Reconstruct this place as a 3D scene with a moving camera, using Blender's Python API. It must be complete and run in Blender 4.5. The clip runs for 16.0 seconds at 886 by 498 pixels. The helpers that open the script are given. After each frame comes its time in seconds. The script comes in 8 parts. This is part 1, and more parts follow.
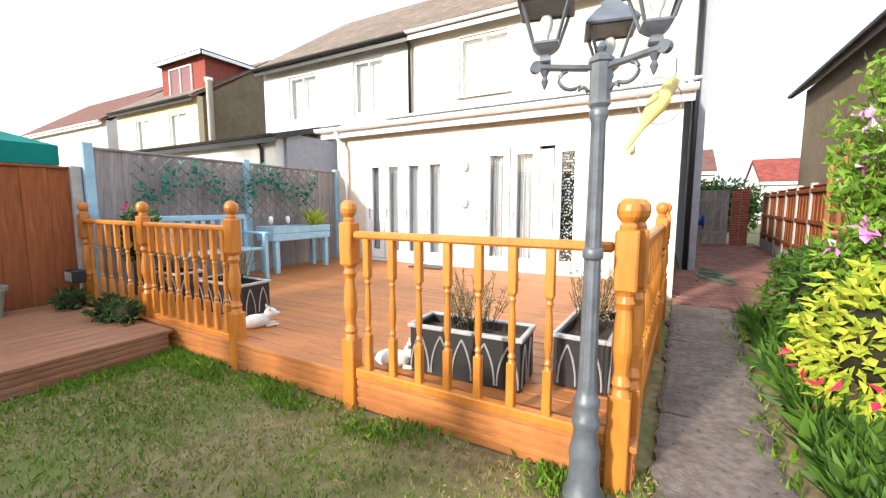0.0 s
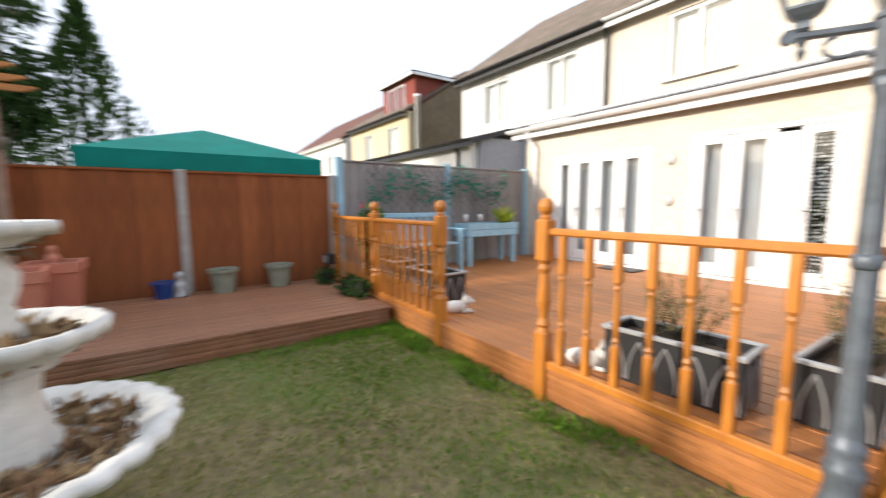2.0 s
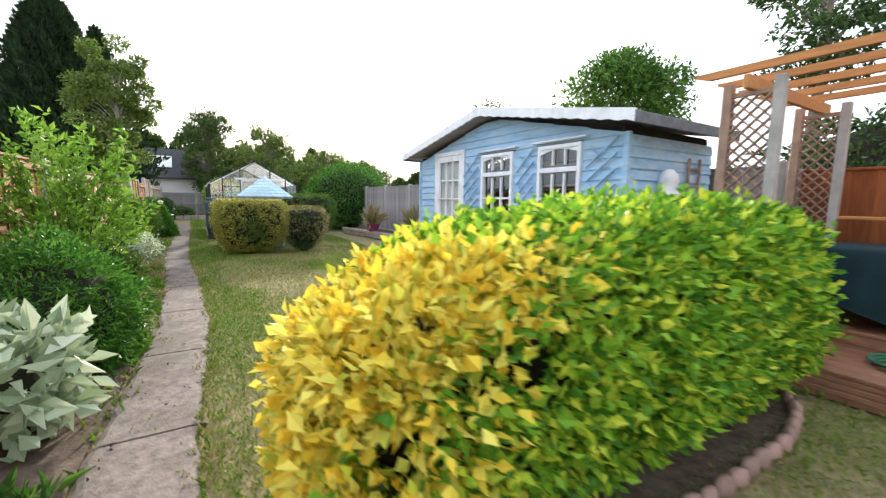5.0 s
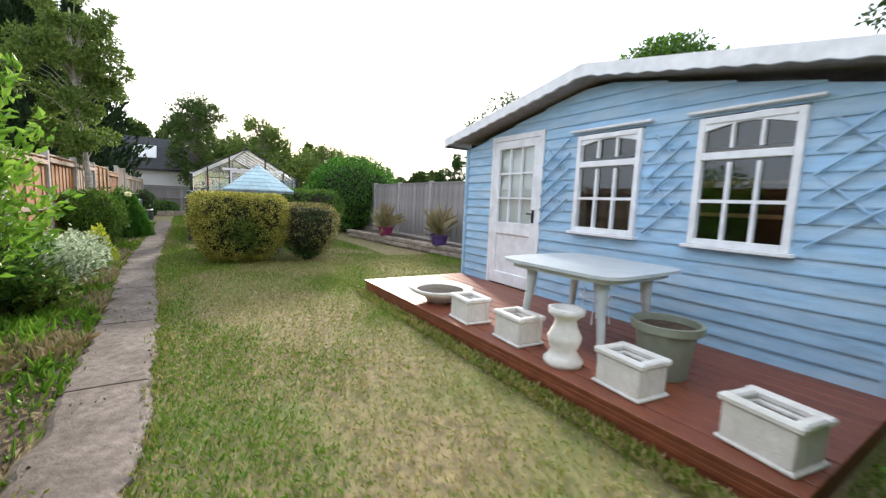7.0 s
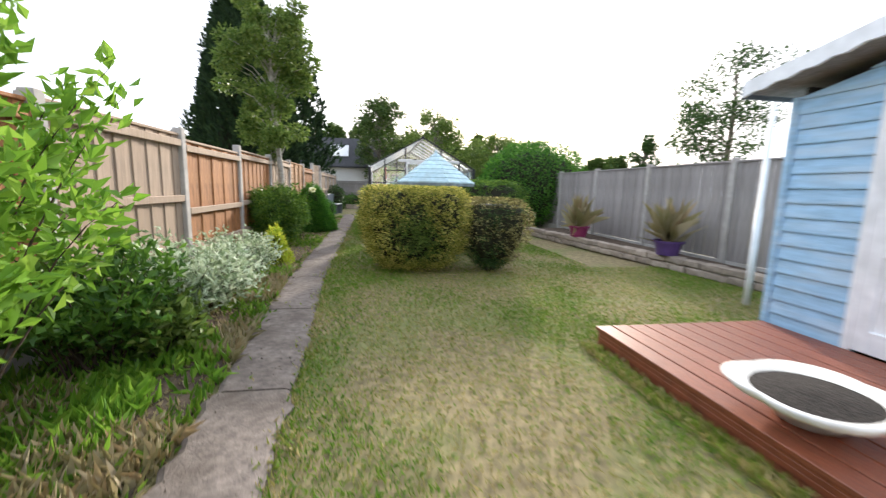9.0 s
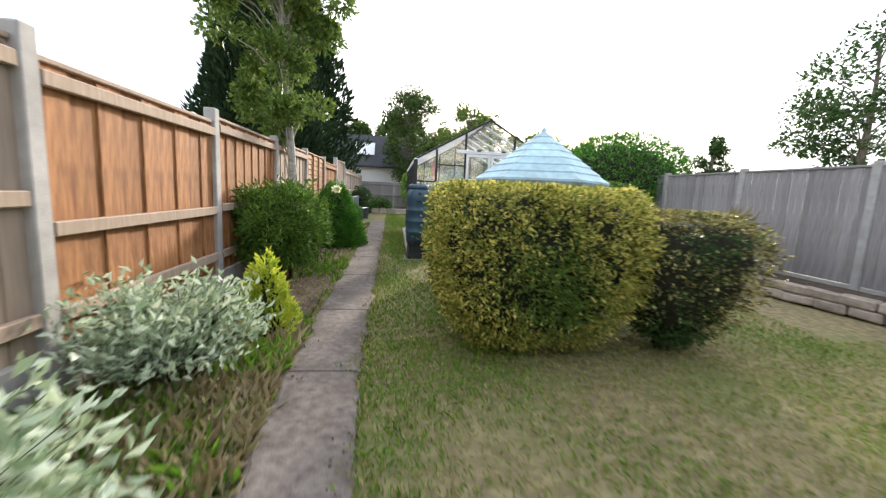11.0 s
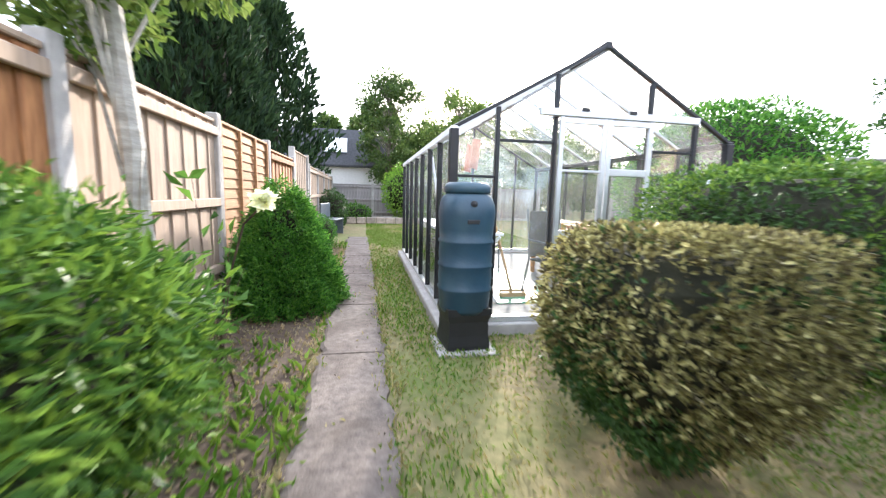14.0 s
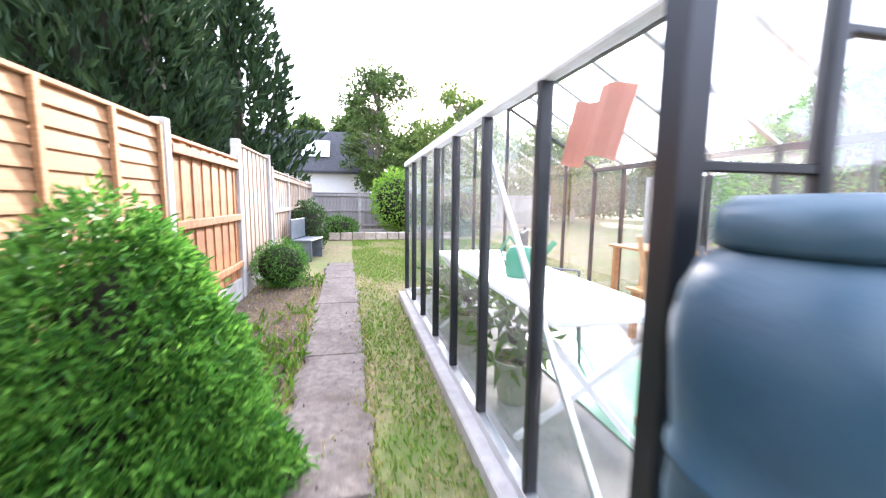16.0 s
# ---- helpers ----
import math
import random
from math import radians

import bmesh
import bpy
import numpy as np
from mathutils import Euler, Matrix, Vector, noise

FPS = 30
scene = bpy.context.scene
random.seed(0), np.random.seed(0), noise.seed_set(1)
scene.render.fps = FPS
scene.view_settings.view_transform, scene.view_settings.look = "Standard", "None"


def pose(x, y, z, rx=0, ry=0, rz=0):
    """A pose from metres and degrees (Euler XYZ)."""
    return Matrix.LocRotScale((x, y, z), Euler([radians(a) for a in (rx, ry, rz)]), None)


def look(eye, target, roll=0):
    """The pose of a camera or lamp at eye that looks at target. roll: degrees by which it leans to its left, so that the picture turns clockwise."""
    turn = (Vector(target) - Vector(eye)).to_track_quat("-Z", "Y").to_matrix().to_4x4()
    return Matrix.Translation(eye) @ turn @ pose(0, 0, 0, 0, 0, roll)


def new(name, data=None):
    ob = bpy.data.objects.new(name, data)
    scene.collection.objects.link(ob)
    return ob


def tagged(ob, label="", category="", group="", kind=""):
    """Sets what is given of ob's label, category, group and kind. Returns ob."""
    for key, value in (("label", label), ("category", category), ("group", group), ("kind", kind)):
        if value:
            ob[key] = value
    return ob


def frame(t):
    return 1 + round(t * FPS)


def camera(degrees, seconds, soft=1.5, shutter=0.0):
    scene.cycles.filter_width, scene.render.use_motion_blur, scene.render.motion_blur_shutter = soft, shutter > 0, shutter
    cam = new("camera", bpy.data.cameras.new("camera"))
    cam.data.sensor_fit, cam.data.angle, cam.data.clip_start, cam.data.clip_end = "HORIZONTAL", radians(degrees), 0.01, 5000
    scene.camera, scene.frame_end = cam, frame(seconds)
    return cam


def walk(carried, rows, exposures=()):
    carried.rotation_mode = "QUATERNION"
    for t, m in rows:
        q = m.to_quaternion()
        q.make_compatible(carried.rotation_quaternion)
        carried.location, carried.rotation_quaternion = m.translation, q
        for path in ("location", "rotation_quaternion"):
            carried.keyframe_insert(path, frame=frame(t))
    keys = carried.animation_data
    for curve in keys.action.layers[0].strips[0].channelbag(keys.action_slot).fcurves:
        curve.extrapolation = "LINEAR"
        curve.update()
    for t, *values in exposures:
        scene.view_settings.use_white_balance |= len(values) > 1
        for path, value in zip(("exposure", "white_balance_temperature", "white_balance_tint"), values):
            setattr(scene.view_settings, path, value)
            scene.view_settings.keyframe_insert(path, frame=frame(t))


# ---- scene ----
cam = camera(96.0, 16.0, soft=1.25, shutter=0.5)
PATH = [
    (0, (0.440, -0.010, 1.261), (1.403, -1.749, 1.044), 0.1),
    (0.5, (0.436, -0.006, 1.265), (1.391, -1.751, 1.058), 0.0),
    (1, (0.439, -0.004, 1.261), (1.412, -1.738, 1.048), -0.1),
    (1.5, (0.466, 0.012, 1.259), (1.618, -1.606, 1.030), -0.1),
    (2, (0.441, 0.123, 1.258), (2.064, -1.026, 1.035), -0.3),
    (2.5, (0.497, 0.242, 1.242), (2.417, -0.272, 1.014), -0.2),
    (3, (0.567, 0.432, 1.226), (2.528, 0.756, 1.006), -0.0),
    (3.5, (0.545, 0.741, 1.247), (2.314, 1.651, 1.039), 0.6),
    (4, (0.479, 1.166, 1.274), (1.992, 2.455, 1.050), -0.0),
    (4.5, (0.556, 1.529, 1.292), (1.720, 3.139, 1.062), 0.4),
    (4.7, (0.608, 1.598, 1.296), (1.660, 3.281, 1.045), 0.5),
    (5.4, (0.450, 2.200, 1.280), (1.482, 3.897, 1.040), 0.9),
    (6.1, (0.510, 2.950, 1.260), (1.609, 4.604, 1.020), 1.1),
    (6.8, (0.780, 3.740, 1.239), (1.907, 5.375, 1.001), 1.3),
    (7, (0.790, 3.940, 1.228), (1.859, 5.615, 0.996), 2.4),
    (7.5, (0.829, 4.395, 1.190), (1.880, 6.073, 0.904), 0.9),
    (8, (0.920, 4.945, 1.173), (1.868, 6.690, 0.934), 1.8),
    (8.5, (1.007, 5.487, 1.223), (1.590, 7.380, 0.946), 2.2),
    (9, (0.990, 6.087, 1.230), (1.324, 8.036, 0.928), 1.5),
    (9.2, (0.957, 6.344, 1.227), (1.215, 8.310, 0.965), 1.6),
    (9.9, (0.800, 7.300, 1.200), (1.024, 9.270, 0.935), 2.0),
    (10.6, (0.620, 8.400, 1.170), (0.855, 10.367, 0.892), 2.6),
    (11.3, (0.429, 9.439, 1.153), (0.678, 11.402, 0.867), 2.9),
    (11.5, (0.368, 9.685, 1.141), (0.574, 11.661, 0.916), 1.7),
    (12, (0.265, 10.397, 1.150), (0.467, 12.374, 0.923), 0.9),
    (12.5, (0.146, 11.001, 1.171), (0.499, 12.951, 0.899), 0.8),
    (13, (0.132, 11.635, 1.162), (0.521, 13.579, 0.900), 1.0),
    (13.5, (0.119, 12.225, 1.181), (0.592, 14.150, 0.912), 0.8),
    (14, (0.164, 12.908, 1.176), (0.540, 14.853, 0.904), 1.6),
    (14.5, (0.158, 13.523, 1.184), (0.555, 15.467, 0.939), 1.7),
    (15, (0.201, 14.182, 1.173), (0.537, 16.130, 0.866), 1.7),
    (15.5, (0.198, 14.782, 1.185), (0.603, 16.725, 0.938), 2.6),
    (16, (0.205, 15.430, 1.253), (0.638, 17.368, 1.013), 0.7),
]
walk(cam, [(t, look(eye, target, roll)) for t, eye, target, roll in PATH],
     exposures=[(0.0, 0.9, 6500, 10), (0.5, 0.8, 6500, 10), (1.0, 0.72, 6500, 10), (1.5, 0.6, 6500, 10), (2.0, 0.4, 6500, 10), (2.5, 0.28, 6500, 10), (3.0, 0.22, 6500, 10), (3.5, 0.25, 6500, 10), (4.0, 0.7, 6500, 10), (4.5, 1.1, 6500, 10),
                (7.0, 0.92, 6500, 10), (9.0, 1.05, 6450, 10), (11.5, 1.05, 6500, 10), (12.5, 1.3, 6450, 10), (14.5, 2.1, 6050, 14), (15.5, 2.2, 6000, 17), (16.0, 2.6, 6000, 20)])

# ---- light: hazy evening sun low over the far end of the garden ----
SUN_AZ, SUN_EL = 20.0, 19.0      # degrees from +y towards +x, and above the horizon
world = bpy.data.worlds.new("sky")
scene.world = world
world.use_nodes = True
wn = world.node_tree.nodes
sky = wn.new("ShaderNodeTexSky")
sky.sky_type = "NISHITA"
sky.sun_disc = False
sky.sun_elevation = radians(SUN_EL)
sky.sun_rotation = radians(SUN_AZ)
sky.air_density, sky.dust_density, sky.ozone_density = 1.0, 6.0, 1.0
wn["Background"].inputs["Strength"].default_value = 0.11
haze = wn.new("ShaderNodeMix")            # thin high cloud whitens the whole sky
haze.data_type = "RGBA"
haze.inputs["Factor"].default_value = 0.7
haze.inputs["B"].default_value = (9.6, 10.5, 12.1, 1)
world.node_tree.links.new(sky.outputs[0], haze.inputs["A"])
world.node_tree.links.new(haze.outputs["Result"], wn["Background"].inputs["Color"])
sun = new("sun", bpy.data.lights.new("sun", "SUN"))
sun.data.energy, sun.data.angle, sun.data.color = 3.6, radians(4), (1.0, 0.91, 0.79)
sun_dir = Vector((math.sin(radians(SUN_AZ)) * math.cos(radians(SUN_EL)), math.cos(radians(SUN_AZ)) * math.cos(radians(SUN_EL)), math.sin(radians(SUN_EL))))
sun.matrix_world = look(sun_dir * 60, (0, 0, 0))

# ---- materials ----
def mat(name, base, rough=0.7, var=0.15, scale=8.0, bump=0.15, bscale=60.0, metal=0.0, stain=None, stain_scale=1.5,
        stain_amt=0.5, stretch=(1, 1, 1), island=0.0, spec=0.5, coords="Object"):
    """A painted or natural surface: base colour, variation at two scales, stains, and fine relief."""
    m = bpy.data.materials.new(name)
    m.use_nodes = True
    nt = m.node_tree
    N, L = nt.nodes, nt.links.new
    b = N["Principled BSDF"]
    b.inputs["Roughness"].default_value = rough
    b.inputs["Metallic"].default_value = metal
    b.inputs["Specular IOR Level"].default_value = spec if rough < 0.7 else 0.5 * spec
    tc = N.new("ShaderNodeTexCoord")
    mp = N.new("ShaderNodeMapping")
    mp.inputs["Scale"].default_value = stretch
    L(tc.outputs[coords], mp.inputs[0])
    n1 = N.new("ShaderNodeTexNoise")
    n1.inputs["Scale"].default_value, n1.inputs["Detail"].default_value = scale, 6
    L(mp.outputs[0], n1.inputs["Vector"])
    hsv = N.new("ShaderNodeHueSaturation")
    hsv.inputs["Color"].default_value = (*base, 1)
    mr = N.new("ShaderNodeMapRange")
    mr.inputs["From Min"].default_value, mr.inputs["From Max"].default_value = 0.25, 0.75
    mr.inputs["To Min"].default_value, mr.inputs["To Max"].default_value = 1 - var * 1.6, 1 + var * 1.6
    L(n1.outputs["Fac"], mr.inputs["Value"])
    val = mr.outputs[0]
    if island:
        oi = N.new("ShaderNodeObjectInfo")
        geo = N.new("ShaderNodeNewGeometry")
        add = N.new("ShaderNodeMath")
        add.operation = "ADD"
        L(oi.outputs["Random"], add.inputs[0])
        L(geo.outputs["Random Per Island"], add.inputs[1])
        fr = N.new("ShaderNodeMath")
        fr.operation = "FRACT"
        L(add.outputs[0], fr.inputs[0])
        mi = N.new("ShaderNodeMapRange")
        mi.inputs["To Min"].default_value, mi.inputs["To Max"].default_value = 1 - island, 1 + island
        L(fr.outputs[0], mi.inputs["Value"])
        mul = N.new("ShaderNodeMath")
        mul.operation = "MULTIPLY"
        L(val, mul.inputs[0])
        L(mi.outputs[0], mul.inputs[1])
        val = mul.outputs[0]
    L(val, hsv.inputs["Value"])
    col = hsv.outputs[0]
    if stain:
        n2 = N.new("ShaderNodeTexNoise")
        n2.inputs["Scale"].default_value, n2.inputs["Detail"].default_value = stain_scale, 5
        L(mp.outputs[0], n2.inputs["Vector"])
        r2 = N.new("ShaderNodeMapRange")
        r2.inputs["From Min"].default_value, r2.inputs["From Max"].default_value = 0.45, 0.7
        r2.inputs["To Max"].default_value = stain_amt
        L(n2.outputs["Fac"], r2.inputs["Value"])
        mix = N.new("ShaderNodeMix")
        mix.data_type = "RGBA"
        L(r2.outputs[0], mix.inputs["Factor"])
        L(col, mix.inputs["A"])
        mix.inputs["B"].default_value = (*stain, 1)
        col = mix.outputs["Result"]
    L(col, b.inputs["Base Color"])
    if bump:
        n3 = N.new("ShaderNodeTexNoise")
        n3.inputs["Scale"].default_value, n3.inputs["Detail"].default_value = bscale, 4
        L(mp.outputs[0], n3.inputs["Vector"])
        bp = N.new("ShaderNodeBump")
        bp.inputs["Strength"].default_value, bp.inputs["Distance"].default_value = bump, 0.01
        L(n3.outputs["Fac"], bp.inputs["Height"])
        L(bp.outputs[0], b.inputs["Normal"])
    return m


def leaf_mat(name, colours, trans=0.45, rough=0.45):
    """Leaves: each one takes a colour of its own, and lets some light through."""
    m = bpy.data.materials.new(name)
    m.use_nodes = True
    N, L = m.node_tree.nodes, m.node_tree.links.new
    geo = N.new("ShaderNodeNewGeometry")
    ramp = N.new("ShaderNodeValToRGB")
    el = ramp.color_ramp.elements
    while len(el) < len(colours):
        el.new(0.5)
    for n, c in enumerate(colours):
        el[n].position = n / max(1, len(colours) - 1)
        el[n].color = (*[min(0.85, v * 1.3) for v in c], 1)
    L(geo.outputs["Random Per Island"], ramp.inputs[0])
    b = N["Principled BSDF"]
    b.inputs["Roughness"].default_value = rough
    b.inputs["Specular IOR Level"].default_value = 0.2
    L(ramp.outputs[0], b.inputs["Base Color"])
    tr = N.new("ShaderNodeBsdfTranslucent")
    L(ramp.outputs[0], tr.inputs["Color"])
    mx = N.new("ShaderNodeMixShader")
    mx.inputs[0].default_value = 0.75 * trans
    L(b.outputs[0], mx.inputs[1])
    L(tr.outputs[0], mx.inputs[2])
    L(mx.outputs[0], N["Material Output"].inputs["Surface"])
    return m


def glass_mat(name, tint=(1, 1, 1), rough=0.0, gloss=0.04, glare_film=0.0):
    m = bpy.data.materials.new(name)
    m.use_nodes = True
    N, L = m.node_tree.nodes, m.node_tree.links.new
    tr = N.new("ShaderNodeBsdfTransparent")
    tr.inputs["Color"].default_value = (*tint, 1)
    gl = N.new("ShaderNodeBsdfGlossy")
    gl.inputs["Roughness"].default_value = rough
    lw = N.new("ShaderNodeLayerWeight")
    lw.inputs["Blend"].default_value = 0.5
    pw = N.new("ShaderNodeMath")
    pw.operation, pw.inputs[1].default_value = "POWER", 4.0
    L(lw.outputs["Facing"], pw.inputs[0])
    ma = N.new("ShaderNodeMath")
    ma.operation, ma.inputs[1].default_value, ma.inputs[2].default_value = "MULTIPLY_ADD", 0.45, gloss
    L(pw.outputs[0], ma.inputs[0])
    mx = N.new("ShaderNodeMixShader")
    L(ma.outputs[0], mx.inputs[0])
    L(tr.outputs[0], mx.inputs[1])
    L(gl.outputs[0], mx.inputs[2])
    last = mx
    if glare_film:                                  # a patchy whitish film that scatters light, imitating veiling glare
        df = N.new("ShaderNodeBsdfTranslucent")
        df.inputs["Color"].default_value = (0.86, 0.9, 0.9, 1)
        tc = N.new("ShaderNodeTexCoord")
        ns = N.new("ShaderNodeTexNoise")
        ns.inputs["Scale"].default_value, ns.inputs["Detail"].default_value = 2.2, 4
        L(tc.outputs["Object"], ns.inputs["Vector"])
        mr = N.new("ShaderNodeMapRange")
        mr.inputs["From Min"].default_value, mr.inputs["From Max"].default_value = 0.3, 0.75
        mr.inputs["To Min"].default_value, mr.inputs["To Max"].default_value = 0.4 * glare_film, 1.8 * glare_film
        L(ns.outputs["Fac"], mr.inputs["Value"])
        last = N.new("ShaderNodeMixShader")
        L(mr.outputs[0], last.inputs[0])
        L(mx.outputs[0], last.inputs[1])
        L(df.outputs[0], last.inputs[2])
    L(last.outputs[0], N["Material Output"].inputs["Surface"])
    return m


M = {}
M["lawn"] = mat("lawn_soil", (0.225, 0.18, 0.095), 0.95, 0.3, 14, 0.5, 120, stain=(0.115, 0.17, 0.038), stain_scale=0.9, stain_amt=0.8, coords="Object")
M["concrete"] = mat("path_concrete", (0.175, 0.145, 0.125), 0.92, 0.26, 22, 0.6, 70, stain=(0.09, 0.07, 0.055), stain_scale=2.6, stain_amt=0.75, coords="Object")
M["soil"] = mat("bed_soil", (0.085, 0.06, 0.042), 0.95, 0.35, 20, 0.9, 45, stain=(0.14, 0.11, 0.08), stain_scale=5)
M["deck"] = mat("deck_stain_orange", (0.42, 0.16, 0.045), 0.5, 0.14, 9, 0.25, 40, stain=(0.30, 0.12, 0.045), stain_scale=2.0, stain_amt=0.6, stretch=(1, 8, 1), island=0.12)
M["deck_brown"] = mat("deck_stain_brown", (0.26, 0.115, 0.058), 0.5, 0.18, 9, 0.25, 40, stain=(0.34, 0.22, 0.15), stain_scale=1.4, stain_amt=0.5, stretch=(8, 1, 1), island=0.12)
M["deck_red"] = mat("deck_stain_red", (0.21, 0.06, 0.028), 0.42, 0.2, 9, 0.25, 40, stain=(0.15, 0.05, 0.03), stain_scale=1.6, stain_amt=0.6, stretch=(8, 1, 1), island=0.12)
M["rail"] = mat("rail_stain_orange", (0.52, 0.19, 0.03), 0.38, 0.14, 12, 0.15, 60, stain=(0.36, 0.12, 0.02), stain_scale=3, stain_amt=0.5, stretch=(3, 3, 0.6), island=0.08)
M["fence_orange"] = mat("fence_stain", (0.27, 0.085, 0.028), 0.75, 0.2, 10, 0.25, 50, stain=(0.17, 0.055, 0.02), stain_scale=2.5, stain_amt=0.6, stretch=(4, 4, 0.4), island=0.15)
M["fence_gold"] = mat("fence_new_wood", (0.31, 0.14, 0.055), 0.75, 0.3, 10, 0.3, 50, stain=(0.15, 0.055, 0.022), stain_scale=3.5, stain_amt=0.75, stretch=(5, 5, 0.7), island=0.24)
M["fence_pale"] = mat("fence_pale_wood", (0.35, 0.265, 0.20), 0.85, 0.16, 10, 0.25, 50, stain=(0.30, 0.22, 0.15), stain_scale=3, stain_amt=0.6, stretch=(5, 5, 0.4), island=0.14)
M["fence_lap"] = mat("lap_panel_wood", (0.34, 0.185, 0.088), 0.8, 0.2, 10, 0.25, 50, stain=(0.27, 0.13, 0.055), stain_scale=3, stain_amt=0.6, stretch=(0.5, 0.5, 5), island=0.15)
M["fence_grey"] = mat("fence_grey_wood", (0.30, 0.275, 0.265), 0.9, 0.2, 10, 0.3, 50, stain=(0.19, 0.17, 0.16), stain_scale=2, stain_amt=0.6, stretch=(5, 5, 0.4), island=0.16)
M["post_conc"] = mat("post_concrete", (0.40, 0.375, 0.35), 0.9, 0.12, 12, 0.3, 120, stain=(0.25, 0.23, 0.2), stain_scale=3, stain_amt=0.5)
M["render"] = mat("cream_pebbledash", (0.74, 0.655, 0.55), 0.92, 0.10, 30, 0.9, 55, stain=(0.65, 0.54, 0.40), stain_scale=0.8, stain_amt=0.4)
M["render_white"] = mat("white_render", (0.74, 0.72, 0.70), 0.9, 0.05, 10, 0.4, 60, stain=(0.6, 0.58, 0.55), stain_scale=0.8, stain_amt=0.3)
# shaded copy of the pale render, for walls turned from the sun
M["render_shaded"] = mat("shaded_render", (0.33, 0.34, 0.38), 0.9, 0.06, 8, 0.4, 60, stain=(0.26, 0.27, 0.3), stain_scale=0.9, stain_amt=0.4)
M["render_yellow"] = mat("yellow_render", (0.66, 0.56, 0.38), 0.9, 0.06, 8, 0.4, 60)
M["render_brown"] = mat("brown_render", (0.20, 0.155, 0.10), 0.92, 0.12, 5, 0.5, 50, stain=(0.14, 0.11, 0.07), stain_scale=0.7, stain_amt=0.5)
M["brick"] = mat("red_brick", (0.30, 0.09, 0.06), 0.85, 0.2, 10, 0.3, 60, island=0.2)
M["hung_tile"] = mat("red_hung_tile", (0.24, 0.06, 0.045), 0.8, 0.2, 10, 0.3, 60, island=0.2)
M["mortar"] = mat("mortar", (0.36, 0.32, 0.28), 0.95, 0.1, 10, 0.3, 80)
M["paver"] = mat("paver_brick", (0.22, 0.105, 0.08), 0.85, 0.25, 14, 0.4, 70, stain=(0.12, 0.08, 0.06), stain_scale=2, stain_amt=0.5, island=0.25)
M["tile"] = mat("roof_tile", (0.20, 0.155, 0.125), 0.85, 0.2, 8, 0.4, 50, stain=(0.12, 0.11, 0.07), stain_scale=0.8, stain_amt=0.6, island=0.15)
M["tile_brown"] = mat("roof_tile_brown", (0.15, 0.075, 0.06), 0.85, 0.2, 8, 0.4, 50, island=0.15)
M["felt"] = mat("roofing_felt", (0.055, 0.055, 0.06), 0.9, 0.2, 12, 0.5, 120, stain=(0.1, 0.1, 0.1), stain_scale=1.5)
M["upvc"] = mat("white_upvc", (0.82, 0.82, 0.82), 0.35, 0.02, 6, 0.0)
M["pvc_black"] = mat("black_pvc", (0.015, 0.015, 0.017), 0.4, 0.1, 6, 0.0)
M["iron"] = mat("dark_grey_iron", (0.13, 0.15, 0.175), 0.45, 0.2, 14, 0.15, 60, stain=(0.16, 0.17, 0.18), stain_scale=5, stain_amt=0.35, metal=0.3)
M["blue_paint"] = mat("pale_blue_paint", (0.30, 0.50, 0.62), 0.6, 0.1, 10, 0.2, 50, stain=(0.24, 0.36, 0.42), stain_scale=3, stain_amt=0.4, island=0.05)
M["shed_blue"] = mat("shed_blue_paint", (0.31, 0.50, 0.68), 0.6, 0.12, 8, 0.3, 50, stain=(0.48, 0.58, 0.66), stain_scale=3.0, stain_amt=0.6, stretch=(1, 0.5, 3), island=0.07)
M["white_paint"] = mat("chalky_white_paint", (0.80, 0.81, 0.83), 0.55, 0.06, 12, 0.2, 50, stain=(0.52, 0.52, 0.52), stain_scale=5, stain_amt=0.4)
M["table_grey"] = mat("pale_grey_plastic", (0.50, 0.54, 0.56), 0.35, 0.06, 8, 0.05, 50, stain=(0.42, 0.46, 0.47), stain_scale=3, stain_amt=0.4)
M["stone_white"] = mat("white_cast_stone", (0.72, 0.70, 0.66), 0.85, 0.08, 18, 0.4, 70, stain=(0.42, 0.40, 0.34), stain_scale=4, stain_amt=0.5)
M["dead_leaf"] = leaf_mat("dead_leaves", [(0.10, 0.055, 0.03), (0.22, 0.13, 0.07), (0.34, 0.24, 0.13), (0.06, 0.035, 0.022)], 0.1, 0.8)
M["terracotta"] = mat("terracotta_plastic", (0.52, 0.19, 0.12), 0.6, 0.06, 8, 0.1, 50, stain=(0.42, 0.17, 0.12), stain_scale=3, stain_amt=0.4)
M["pot_grey"] = mat("grey_green_pot", (0.24, 0.26, 0.20), 0.6, 0.1, 8, 0.1, 50, stain=(0.17, 0.18, 0.14), stain_scale=3)
M["pot_black"] = mat("black_planter", (0.018, 0.018, 0.02), 0.45, 0.15, 8, 0.2, 60)
M["silver"] = mat("silver_trim_paint", (0.42, 0.43, 0.44), 0.45, 0.1, 10, 0.1, 60, metal=0.4)
M["teal"] = mat("green_canopy_cloth", (0.0, 0.19, 0.155), 0.75, 0.1, 3, 0.2, 90, stain=(0.0, 0.15, 0.125), stain_scale=2)
M["tarp"] = mat("dark_green_tarpaulin", (0.004, 0.022, 0.027), 0.78, 0.25, 4, 0.4, 20)
M["alu_black"] = mat("black_aluminium", (0.012, 0.013, 0.016), 0.35, 0.1, 8, 0.0, metal=0.2)
M["alu"] = mat("mill_aluminium", (0.62, 0.63, 0.64), 0.4, 0.06, 8, 0.0, metal=0.8)
